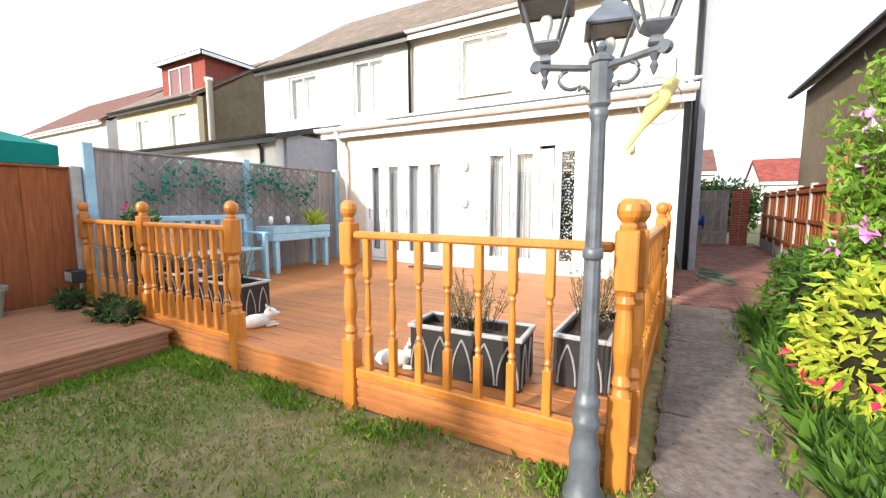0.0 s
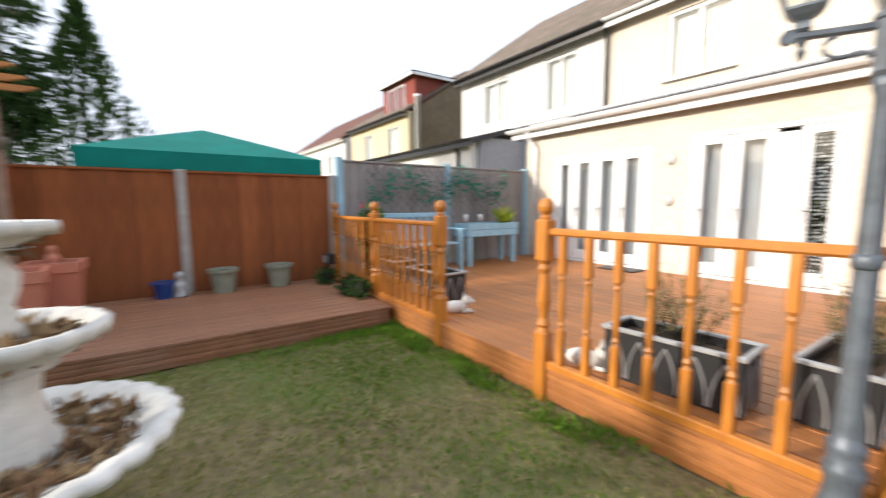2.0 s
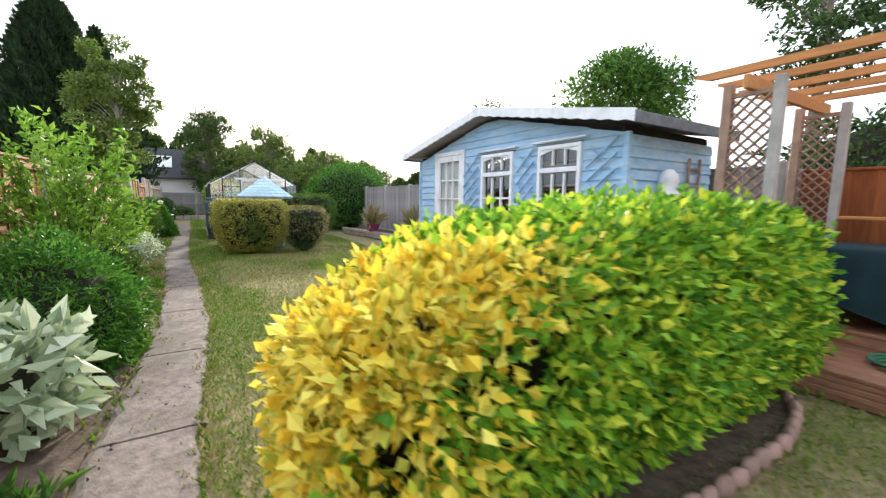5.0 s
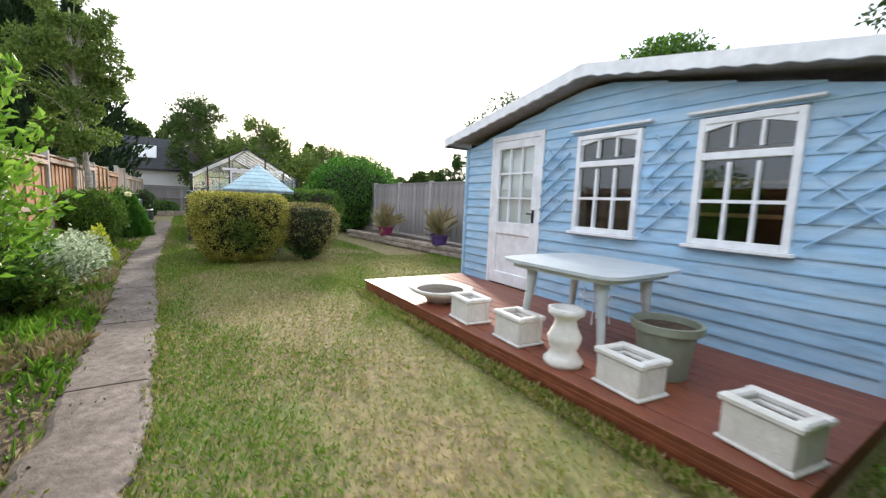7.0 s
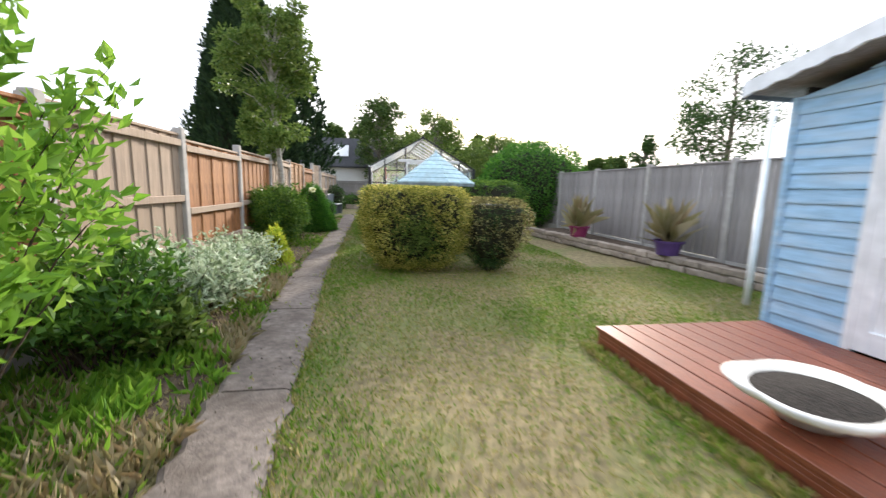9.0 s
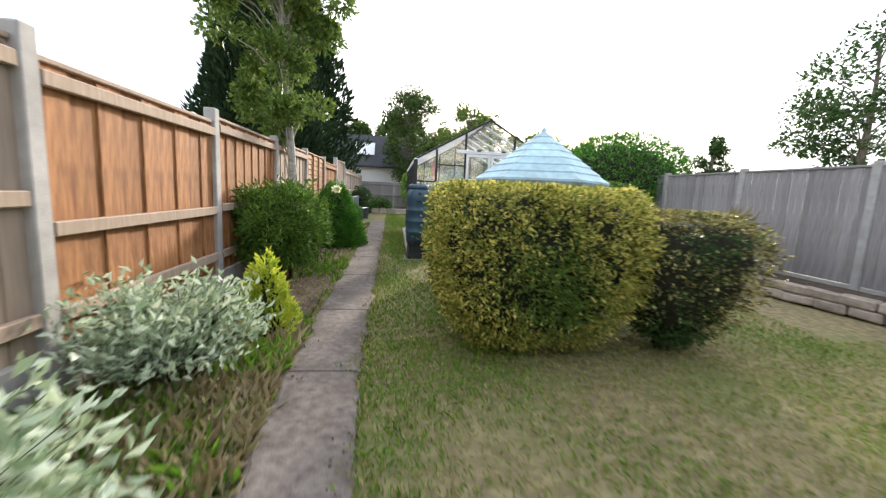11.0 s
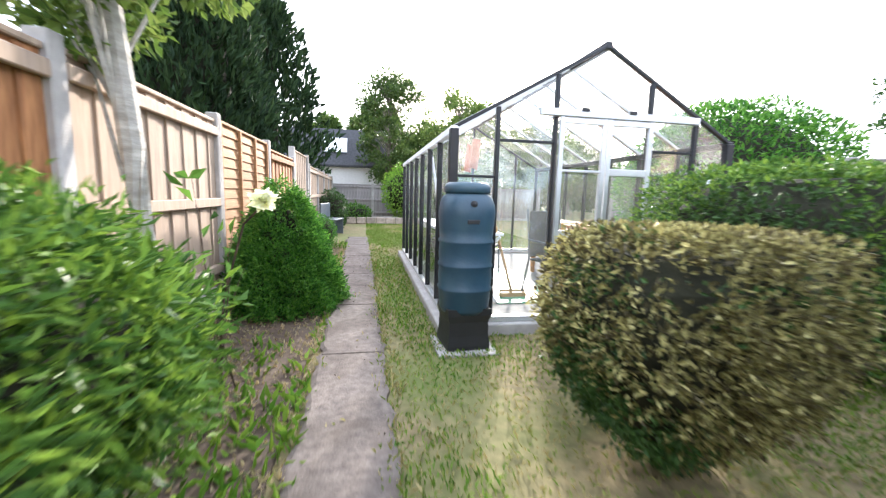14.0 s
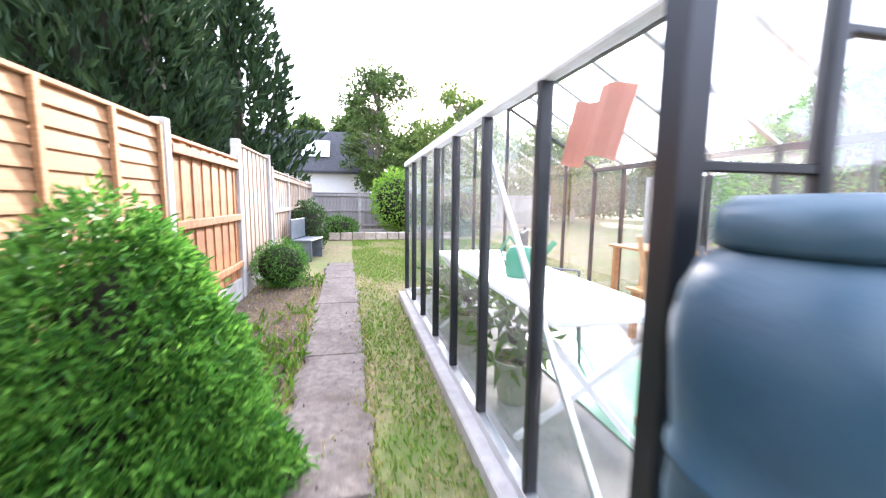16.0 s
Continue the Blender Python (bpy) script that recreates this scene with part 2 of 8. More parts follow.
M["butt"] = mat("green_grey_water_butt", (0.017, 0.05, 0.08), 0.42, 0.1, 6, 0.12, 60, stain=(0.07, 0.12, 0.13), stain_scale=4, stain_amt=0.4)
M["black_plastic"] = mat("black_plastic", (0.016, 0.016, 0.018), 0.5, 0.15, 8, 0.1, 60)
M["bark"] = mat("bark", (0.20, 0.175, 0.14), 0.9, 0.3, 14, 0.8, 40, stain=(0.10, 0.085, 0.06), stain_scale=6, stretch=(1, 1, 0.4))
M["bark_pale"] = mat("pale_smooth_bark", (0.40, 0.375, 0.33), 0.85, 0.2, 10, 0.4, 40, stain=(0.22, 0.20, 0.16), stain_scale=7, stain_amt=0.7, stretch=(1, 1, 2.5))
M["bark_dark"] = mat("dark_bark", (0.07, 0.05, 0.035), 0.95, 0.3, 14, 0.8, 40)
# near-black: shade inside foliage put into the colour; heather stems share it
M["twig_shade"] = mat("shade_dark_twigs", (0.022, 0.022, 0.012), 0.95, 0.3, 20, 0.5, 40)
# near-black colour standing for the shade of unlit rooms
M["room_shade"] = mat("painted_room_shade", (0.03, 0.026, 0.022), 0.9, 0.2, 4, 0.0)
M["curtain"] = mat("pale_curtain", (0.66, 0.66, 0.68), 0.9, 0.08, 5, 0.3, 40, stretch=(12, 1, 1))
M["blind"] = mat("pale_blind", (0.72, 0.70, 0.66), 0.8, 0.05, 5, 0.0)
M["glass"] = glass_mat("window_glass", (0.92, 0.95, 0.95), gloss=0.06)
# milky film in the panes imitates the sky's glare on them
M["pane"] = glass_mat("greenhouse_glass", (0.93, 0.96, 0.955), rough=0.04, gloss=0.13, glare_film=0.03)
M["trellis_brown"] = mat("lattice_wood", (0.33, 0.22, 0.16), 0.8, 0.15, 10, 0.2, 50, island=0.1)
M["pergola"] = mat("pergola_stain", (0.46, 0.19, 0.05), 0.6, 0.15, 10, 0.2, 50, stretch=(3, 0.6, 3), island=0.1)
M["slate"] = mat("dark_slate", (0.055, 0.055, 0.06), 0.7, 0.2, 10, 0.3, 50, island=0.15)
M["well_blue"] = mat("well_blue_paint", (0.40, 0.55, 0.60), 0.7, 0.12, 10, 0.3, 40, stain=(0.30, 0.36, 0.36), stain_scale=3, stain_amt=0.5, island=0.1)
M["well_dark"] = mat("weathered_blue_grey_timber", (0.17, 0.215, 0.23), 0.8, 0.2, 10, 0.4, 40, stain=(0.09, 0.10, 0.10), stain_scale=3, stain_amt=0.6, island=0.15)
M["well_lid"] = mat("bleached_blue_boards", (0.36, 0.44, 0.50), 0.8, 0.2, 14, 0.4, 50, stain=(0.22, 0.22, 0.21), stain_scale=4, stain_amt=0.6, stretch=(0.6, 5, 1), island=0.12)
M["stone"] = mat("garden_stone", (0.33, 0.27, 0.22), 0.92, 0.2, 9, 0.7, 40, stain=(0.2, 0.17, 0.13), stain_scale=3, island=0.2)
M["edging"] = mat("reddish_edging_stone", (0.34, 0.22, 0.18), 0.92, 0.2, 9, 0.7, 40, stain=(0.22, 0.14, 0.11), stain_scale=5, island=0.2)
M["slab_grey"] = mat("grey_floor_slab", (0.22, 0.21, 0.20), 0.85, 0.15, 12, 0.3, 60, stain=(0.14, 0.13, 0.12), stain_scale=3, stain_amt=0.6)
M["compost"] = mat("black_compost", (0.02, 0.016, 0.014), 0.95, 0.4, 30, 0.9, 60)
M["hose"] = mat("green_hose", (0.03, 0.16, 0.09), 0.5, 0.1, 8, 0.0)
M["purple"] = mat("purple_glaze", (0.09, 0.045, 0.17), 0.3, 0.1, 8, 0.0)
M["magenta"] = mat("magenta_glaze", (0.24, 0.03, 0.10), 0.3, 0.1, 8, 0.0)
M["red_plastic"] = mat("red_plastic", (0.45, 0.05, 0.03), 0.5, 0.1, 8, 0.0)
M["green_plastic"] = mat("green_plastic", (0.02, 0.22, 0.12), 0.5, 0.1, 8, 0.0)
M["blue_plastic"] = mat("blue_plastic", (0.012, 0.05, 0.22), 0.45, 0.1, 8, 0.0)
M["mesh_chair"] = mat("grey_mesh_fabric", (0.06, 0.062, 0.065), 0.8, 0.1, 8, 0.3, 120)
M["yellow_ornament"] = mat("pale_yellow_paint", (0.70, 0.60, 0.22), 0.6, 0.12, 8, 0.2, 50)
M["bench_wood"] = mat("bench_wood", (0.42, 0.24, 0.10), 0.6, 0.15, 10, 0.2, 50, stretch=(0.5, 4, 4))

LEAF = {
    "green": leaf_mat("leaf_green", [(0.03, 0.075, 0.015), (0.06, 0.13, 0.02), (0.10, 0.20, 0.03)]),
    "dark": leaf_mat("leaf_dark", [(0.018, 0.045, 0.012), (0.035, 0.075, 0.018), (0.055, 0.10, 0.025)], 0.25),
    "gold": leaf_mat("leaf_gold", [(0.62, 0.40, 0.03), (0.75, 0.52, 0.06), (0.70, 0.58, 0.12), (0.30, 0.32, 0.03)], 0.4),
    "varieg": leaf_mat("leaf_variegated", [(0.04, 0.13, 0.012), (0.11, 0.26, 0.02), (0.23, 0.40, 0.03), (0.52, 0.54, 0.05)], 0.4),
    "topiary": leaf_mat("leaf_topiary", [(0.06, 0.09, 0.018), (0.18, 0.20, 0.035), (0.38, 0.35, 0.08), (0.58, 0.48, 0.15)], 0.4),
    "brown": leaf_mat("leaf_brown", [(0.05, 0.04, 0.02), (0.10, 0.085, 0.03), (0.22, 0.20, 0.07), (0.42, 0.38, 0.16)], 0.3),
    "silver": leaf_mat("leaf_silver", [(0.16, 0.22, 0.12), (0.32, 0.38, 0.25), (0.52, 0.56, 0.44)], 0.35, 0.6),
    "conifer": leaf_mat("conifer_green", [(0.02, 0.075, 0.012), (0.055, 0.16, 0.02), (0.125, 0.27, 0.038)], 0.4),
    "juniper": leaf_mat("juniper_green", [(0.025, 0.065, 0.014), (0.07, 0.14, 0.022), (0.17, 0.26, 0.035)], 0.35),
    "cypress": leaf_mat("cypress_green", [(0.010, 0.022, 0.010), (0.018, 0.038, 0.014), (0.03, 0.055, 0.018)], 0.15, 0.7),
    "lime": leaf_mat("leaf_lime", [(0.22, 0.32, 0.03), (0.36, 0.42, 0.05), (0.46, 0.46, 0.06)], 0.5),
    "bright": leaf_mat("leaf_bright", [(0.08, 0.17, 0.02), (0.14, 0.27, 0.03), (0.22, 0.34, 0.05)], 0.5),
    "tree": leaf_mat("tree_leaf", [(0.03, 0.06, 0.015), (0.06, 0.10, 0.025), (0.10, 0.14, 0.035)], 0.45),
    "grass": leaf_mat("grass_blade", [(0.10, 0.18, 0.02), (0.18, 0.23, 0.035), (0.29, 0.25, 0.09), (0.38, 0.31, 0.16)], 0.3, 0.6),
    "grass_green": leaf_mat("grass_blade_green", [(0.06, 0.145, 0.014), (0.11, 0.21, 0.022), (0.18, 0.27, 0.035)], 0.3, 0.6),
    "pink": leaf_mat("fuchsia_petal", [(0.45, 0.10, 0.35), (0.62, 0.28, 0.55), (0.72, 0.55, 0.70)], 0.4),
    "red": leaf_mat("red_petal", [(0.50, 0.02, 0.06), (0.60, 0.04, 0.12)], 0.4),
    "cream": leaf_mat("cream_petal", [(0.80, 0.72, 0.36), (0.85, 0.78, 0.50)], 0.4),
    "olive": leaf_mat("leaf_olive", [(0.055, 0.10, 0.02), (0.10, 0.155, 0.03), (0.17, 0.22, 0.055)], 0.45),
    "crumb": leaf_mat("earth_crumb", [(0.03, 0.02, 0.014), (0.06, 0.042, 0.03), (0.10, 0.075, 0.05)], 0.05, 0.9),
    "dry": leaf_mat("dry_twig_leaf", [(0.30, 0.22, 0.12), (0.22, 0.20, 0.09), (0.36, 0.30, 0.20)], 0.4, 0.7),
    "vine": leaf_mat("teal_plastic_leaf", [(0.02, 0.16, 0.11), (0.04, 0.24, 0.17)], 0.3),
}


# ---- building helpers ----
def ident():
    return Matrix.Identity(4)


def part(name, bm, material, parent=None, label="", m=None, smooth=False):
    """Links a bmesh (or mesh data) as one mesh object, under a thing or a part."""
    if isinstance(bm, bpy.types.Mesh):
        me = bm
    else:
        me = bpy.data.meshes.new(name)
        bm.to_mesh(me)
        bm.free()
        if smooth:
            for p in me.polygons:
                p.use_smooth = True
    if material and not me.materials:
        me.materials.append(material)
    ob = new(name, me)
    if parent:
        ob.parent = parent
    if m is not None:
        ob.matrix_basis = m
    if label:
        tagged(ob, label)
    return ob


def thing(name, label, category, m=None, group="", kind=""):
    ob = new(name)
    ob.empty_display_size = 0.1
    if m is not None:
        ob.matrix_basis = m
    return tagged(ob, label, category, group, kind)


def add_box(bm, c, s, bevel=0.0, m=None):
    """A box of size s centred at c, its edges bevelled."""
    t = Matrix.LocRotScale(c, None, s)
    if m is not None:
        t = m @ t
    r = bmesh.ops.create_cube(bm, size=1, matrix=t)
    if bevel:
        es = list({e for v in r["verts"] for e in v.link_edges})
        bmesh.ops.bevel(bm, geom=es, offset=bevel, segments=1, affect="EDGES", profile=0.5)
    return bm


def box(c, s, bevel=0.004, m=None):
    return add_box(bmesh.new(), c, s, bevel, m)


def boxes(items, bevel=0.004):
    bm = bmesh.new()
    for c, s in items:
        add_box(bm, c, s, bevel)
    return bm


def add_beam(bm, a, b, w, h=None, bevel=0.0, seg=0):
    """A straight bar from a to b: w by h, or round with seg sides."""
    a, b = Vector(a), Vector(b)
    d = b - a
    rot = d.to_track_quat("Z", "X" if abs(d.normalized().z) < 0.99 else "Y").to_matrix().to_4x4()
    m = Matrix.Translation((a + b) / 2) @ rot
    if seg:
        bmesh.ops.create_cone(bm, cap_ends=True, segments=seg, radius1=w / 2, radius2=(h or w) / 2, depth=d.length, matrix=m)
    else:
        add_box(bm, (0, 0, 0), (w, h or w, d.length), bevel, m)
    return bm


def beam(a, b, w, h=None, bevel=0.003, seg=0):
    return add_beam(bmesh.new(), a, b, w, h, bevel, seg)


def add_lathe(bm, profile, seg=20, m=None, wave=None):
    """A turned shape from (radius, height) pairs; wave(angle, i) scales the radius."""
    m = m or ident()
    rings = []
    for i, (r, z) in enumerate(profile):
        ring = []
        for k in range(seg):
            a = 2 * math.pi * k / seg
            q = r * (wave(a, i) if wave else 1)
            ring.append(bm.verts.new(m @ Vector((q * math.cos(a), q * math.sin(a), z))))
        rings.append(ring)
    for lo, hi in zip(rings, rings[1:]):
        for k in range(seg):
            bm.faces.new((lo[k], lo[(k + 1) % seg], hi[(k + 1) % seg], hi[k]))
    if profile[0][0] > 1e-4:
        bm.faces.new(rings[0][::-1])
    if profile[-1][0] > 1e-4:
        bm.faces.new(rings[-1])
    return bm


def lathe(profile, seg=20, m=None, wave=None):
    return add_lathe(bmesh.new(), profile, seg, m, wave)


def slab(points, z0, z1):
    """A flat body over an outline in plan."""
    bm = bmesh.new()
    lo = [bm.verts.new((x, y, z0)) for x, y in points]
    hi = [bm.verts.new((x, y, z1)) for x, y in points]
    n = len(points)
    bm.faces.new(lo[::-1])
    bm.faces.new(hi)
    for k in range(n):
        bm.faces.new((lo[k], lo[(k + 1) % n], hi[(k + 1) % n], hi[k]))
    bmesh.ops.recalc_face_normals(bm, faces=bm.faces)
    return bm


def prism(outline, axis, a, b):
    """A body with an outline in the plane across axis, from a to b along it. axis x: outline (y, z); axis y: outline (x, z)."""
    bm = bmesh.new()
    put = (lambda p, v: (v, p[0], p[1])) if axis == "x" else (lambda p, v: (p[0], v, p[1]))
    lo = [bm.verts.new(put(p, a)) for p in outline]
    hi = [bm.verts.new(put(p, b)) for p in outline]
    n = len(outline)
    bm.faces.new(lo)
    bm.faces.new(hi)
    for k in range(n):
        bm.faces.new((lo[k], lo[(k + 1) % n], hi[(k + 1) % n], hi[k]))
    bmesh.ops.recalc_face_normals(bm, faces=bm.faces)
    return bm


def tube(points, r, seg=6):
    """A bent tube through points, its radius a number or one for each point."""
    bm = bmesh.new()
    rings = []
    ps = [Vector(p) for p in points]
    for i, p in enumerate(ps):
        d = (ps[min(i + 1, len(ps) - 1)] - ps[max(i - 1, 0)]).normalized()
        q = d.to_track_quat("Z", "X").to_matrix()
        rr = r[i] if isinstance(r, (list, tuple)) else r
        rings.append([bm.verts.new(p + q @ Vector((rr * math.cos(2 * math.pi * k / seg), rr * math.sin(2 * math.pi * k / seg), 0))) for k in range(seg)])
    for lo, hi in zip(rings, rings[1:]):
        for k in range(seg):
            bm.faces.new((lo[k], lo[(k + 1) % seg], hi[(k + 1) % seg], hi[k]))
    bm.faces.new(rings[0][::-1])
    bm.faces.new(rings[-1])
    return bm


# ---- leaves ----
rng = np.random.default_rng(7)


def leaf_mesh(name, pos, out, length, width, droop=0.25, spread=0.9):
    """Many small folded leaves at pos, turned roughly along out."""
    n = len(pos)
    d = out + spread * rng.normal(size=(n, 3))
    d /= np.linalg.norm(d, axis=1, keepdims=True) + 1e-9
    s = np.cross(d, rng.normal(size=(n, 3)))
    s /= np.linalg.norm(s, axis=1, keepdims=True) + 1e-9
    u = np.cross(s, d)
    ln = (length * rng.uniform(0.65, 1.3, n))[:, None]
    wd = (width * rng.uniform(0.65, 1.3, n))[:, None]
    a = pos
    c = pos + d * ln - u * ln * droop
    mid = pos + d * ln * 0.5 + u * ln * 0.06
    b1, b2 = mid + s * wd * 0.5, mid - s * wd * 0.5
    v = np.stack([a, b1, c, b2], 1).reshape(-1, 3)
    me = bpy.data.meshes.new(name)
    base = 4 * np.arange(n)
    f = np.stack([np.stack([base, base + 1, base + 2], 1), np.stack([base, base + 2, base + 3], 1)], 1).reshape(-1, 3)
    me.from_pydata(v.tolist(), [], f.tolist())
    return me


def blob_points(n, centre, radii, shell=0.25, power=2.0, bumps=0.12, seed=0, floor=None, flat_top=None):
    """Points in the outer shell of a lumpy rounded body (power over 2: boxier), and outward ways."""
    g = np.random.default_rng(100 + seed)
    w = g.normal(size=(n, 3))
    w /= np.linalg.norm(w, axis=1, keepdims=True)
    k = (np.abs(w) ** power).sum(1) ** (-1 / power)
    ph = g.uniform(0, 6.28, 6)
    lump = 1 + bumps * (np.sin(5 * w[:, 0] + ph[0]) * np.sin(4 * w[:, 1] + ph[1]) + 0.6 * np.sin(9 * w[:, 2] + ph[2]) * np.sin(8 * w[:, 0] + ph[3]) + 0.5 * np.sin(13 * w[:, 1] + ph[4]))
    r = k * lump * (1 - shell * g.uniform(0, 1, n) ** 2)
    p = w * r[:, None] * np.array(radii) + np.array(centre)
    keep = np.ones(n, bool)
    if floor is not None:
        keep &= p[:, 2] > floor
    if flat_top is not None:
        p[:, 2] = np.minimum(p[:, 2], flat_top + g.normal(0, 0.015, n))
    o = w / np.array(radii)
    o /= np.linalg.norm(o, axis=1, keepdims=True)
    return p[keep], o[keep]


def box_points(n, centre, radii, power, bumps, seed):
    """Points spread evenly over a rounded box, and outward ways."""
    g = np.random.default_rng(300 + seed)
    r = np.array(radii)
    area = np.array([r[1] * r[2], r[0] * r[2], r[0] * r[1]])
    face = g.choice(3, n, p=area / area.sum())
    c = g.uniform(-1, 1, (n, 3))
    c[np.arange(n), face] = np.where(g.uniform(0, 1, n) < 0.5, -1.0, 1.0)
    k = (np.abs(c) ** power).sum(1) ** (-1 / power)
    p = c * k[:, None] * r
    ph = g.uniform(0, 6.28, 4)
    lump = 1 + bumps * (np.sin(5 * p[:, 0] + ph[0]) * np.sin(6 * p[:, 2] + ph[1]) + 0.7 * np.sin(11 * p[:, 0] + ph[2]) * np.sin(9 * p[:, 1] + 8 * p[:, 2] + ph[3]))
    p = p * lump[:, None] * (1 - 0.14 * g.uniform(0, 1, (n, 1)) ** 2)
    o = np.sign(c) * np.abs(c) ** (power - 1) / r
    o /= np.linalg.norm(o, axis=1, keepdims=True)
    return p + np.array(centre), o


def sprays(p, o, per, sigma, seed):
    """Gathers leaves into small sprays: each point becomes a tuft, with gaps between tufts."""
    g = np.random.default_rng(500 + seed)
    q = np.repeat(p, per, axis=0)
    w = np.repeat(o, per, axis=0)
    d = g.normal(0, sigma, q.shape)
    return q + d + w * np.abs(g.normal(0, sigma * 0.8, (len(q), 1))) * np.array([1, 1, 0.6]), w + d / sigma * 0.35


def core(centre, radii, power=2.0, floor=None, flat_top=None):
    """A solid inside a shrub, coloured near-black to paint the shade among its twigs."""
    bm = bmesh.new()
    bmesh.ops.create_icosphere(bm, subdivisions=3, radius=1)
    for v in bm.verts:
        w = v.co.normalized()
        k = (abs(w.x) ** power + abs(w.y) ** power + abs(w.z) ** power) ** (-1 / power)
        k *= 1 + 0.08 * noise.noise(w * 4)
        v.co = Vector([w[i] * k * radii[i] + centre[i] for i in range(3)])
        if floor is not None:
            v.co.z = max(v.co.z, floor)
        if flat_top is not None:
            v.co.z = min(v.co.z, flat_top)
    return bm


def shrub(name, label, centre, radii, leaf, n, size, aspect=0.5, power=2.0, stems=0.1, shell=0.3, bumps=0.12, seed=0, category="shrub",
          flat_top=None, spread=0.9, floor=0.03, inner=0.82, m=None, group="", tuft=None):
    """A shrub of single leaves over a near-black core painted as inner shade, on short stems."""
    t = thing(name, label, category, pose(centre[0], centre[1], 0) if m is None else m, group)
    c = (0, 0, centre[2])
    p, o = blob_points(n, c, radii, shell, power, bumps, seed, floor, flat_top)
    if tuft:
        p, o = sprays(p[::tuft[0]], o[::tuft[0]], tuft[0], tuft[1], seed)
    part("foliage", leaf_mesh("foliage", p, o, size, size * aspect, spread=spread), LEAF[leaf], t)
    part("twig_mass", core(c, [r * inner for r in radii], power, floor, (flat_top or 99) - 0.06), M["twig_shade"], t)
    if stems:
        bm = bmesh.new()
        for k in range(5):
            a = 1.256 * k + seed
            add_beam(bm, (0.08 * math.cos(a), 0.08 * math.sin(a), -0.02), (0.3 * radii[0] * math.cos(a), 0.3 * radii[1] * math.sin(a), max(0.15, centre[2] - radii[2] * 0.4)), 0.05, 0.03, seg=6)
        part("stem", bm, M["bark_dark"], t)
    return t

# ---- ground ----
def ground_sheet():
    bm = bmesh.new()
    xs = sorted({-400, -150, -60, -20, *np.arange(-8, 12.1, 0.5).tolist(), 30, 80, 200, 400})
    ys = sorted({-400, -150, -60, -25, *np.arange(-16, 32.1, 0.5).tolist(), 50, 90, 200, 400})
    grid = [[bm.verts.new((x, y, -0.01 + 0.012 * noise.noise(Vector((x, y, 0)) * 0.7))) for y in ys] for x in xs]
    for i in range(len(xs) - 1):
        for j in range(len(ys) - 1):
            bm.faces.new((grid[i][j], grid[i + 1][j], grid[i + 1][j + 1], grid[i][j + 1]))
    return bm


tagged(part("ground", ground_sheet(), M["lawn"]), "mown lawn and earth, patchy green and straw", "ground", kind="structure")

PATH_LINE = [(-5.75, 0.0, 0.62), (-2.3, 0.15, 0.54), (1.5, 0.18, 0.50), (4.7, 0.28, 0.46), (6.5, 0.36, 0.44), (8.6, 0.28, 0.45), (11.5, 0.09, 0.46), (15.4, 0.06, 0.46), (19.0, 0.02, 0.48), (22.6, -0.05, 0.5)]


def path_at(y):
    for (y0, x0, w0), (y1, x1, w1) in zip(PATH_LINE, PATH_LINE[1:]):
        if y <= y1:
            f = (y - y0) / (y1 - y0)
            return x0 + f * (x1 - x0), w0 + f * (w1 - w0)
    return PATH_LINE[-1][1:]


garden_path = thing("garden_path", "worn concrete slab path with cracks and dirt", "path", kind="structure")


def path_slabs():
    y = -5.75
    k = 0
    while y < 22.3:
        ln = 1.15 + 0.5 * random.random()
        bm = bmesh.new()
        n = 16
        rows = []
        for i in range(n + 1):
            yy = y + 0.010 + (ln - 0.020) * i / n
            x, w = path_at(yy)
            l, r = x - w / 2 + 0.05 * noise.noise(Vector((yy * 3, 1, k))) + 0.045 * noise.noise(Vector((yy * 11, 2, k))), x + w / 2 + 0.05 * noise.noise(Vector((yy * 3, 9, k))) + 0.045 * noise.noise(Vector((yy * 11, 5, k)))
            rows.append([(l, yy, -0.02), (l, yy, 0.016), (l + 0.03, yy, 0.03), (x, yy, 0.032 + 0.008 * noise.noise(Vector((x, yy * 2, 0)))), (r - 0.03, yy, 0.03), (r, yy, 0.016), (r, yy, -0.02)])
        vs = [[bm.verts.new(p) for p in row] for row in rows]
        for a, b in zip(vs, vs[1:]):
            for p in range(6):
                bm.faces.new((a[p], a[p + 1], b[p + 1], b[p]))
        bm.faces.new(vs[0])
        bm.faces.new(vs[-1][::-1])
        bmesh.ops.recalc_face_normals(bm, faces=bm.faces)
        part("paving_slab", bm, M["concrete"], garden_path)
        y += ln
        k += 1


path_slabs()

# beds of earth beside the path
bed = slab([(-2.0, -5.6), (-0.42, -5.6), (-0.25, -2.3), (-0.1, 1.5), (0.02, 4.7), (0.1, 6.5), (0.02, 8.6), (-0.2, 11.5), (-0.24, 16), (-0.4, 22), (-1.15, 22), (-1.17, 8), (-1.3, 5)], -0.03, 0.022)
tagged(part("flower_bed", bed, M["soil"]), "dark earth flower bed along the path", "flower bed", kind="structure")
tagged(part("hedge_bed", slab([(0.75, 3.2), (1.0, 2.72), (1.6, 2.56), (3.3, 2.52), (4.0, 2.75), (4.0, 4.1), (1.1, 4.0)], -0.03, 0.018), M["soil"]), "bare earth bed under the hedge", "flower bed", kind="structure")


# ---- fences ----
def bar_mesh(name, s, bevel, material):
    me = bpy.data.meshes.new(name)
    bm = box((0, 0, 0), s, bevel)
    bm.to_mesh(me)
    bm.free()
    me.materials.append(material)
    return me


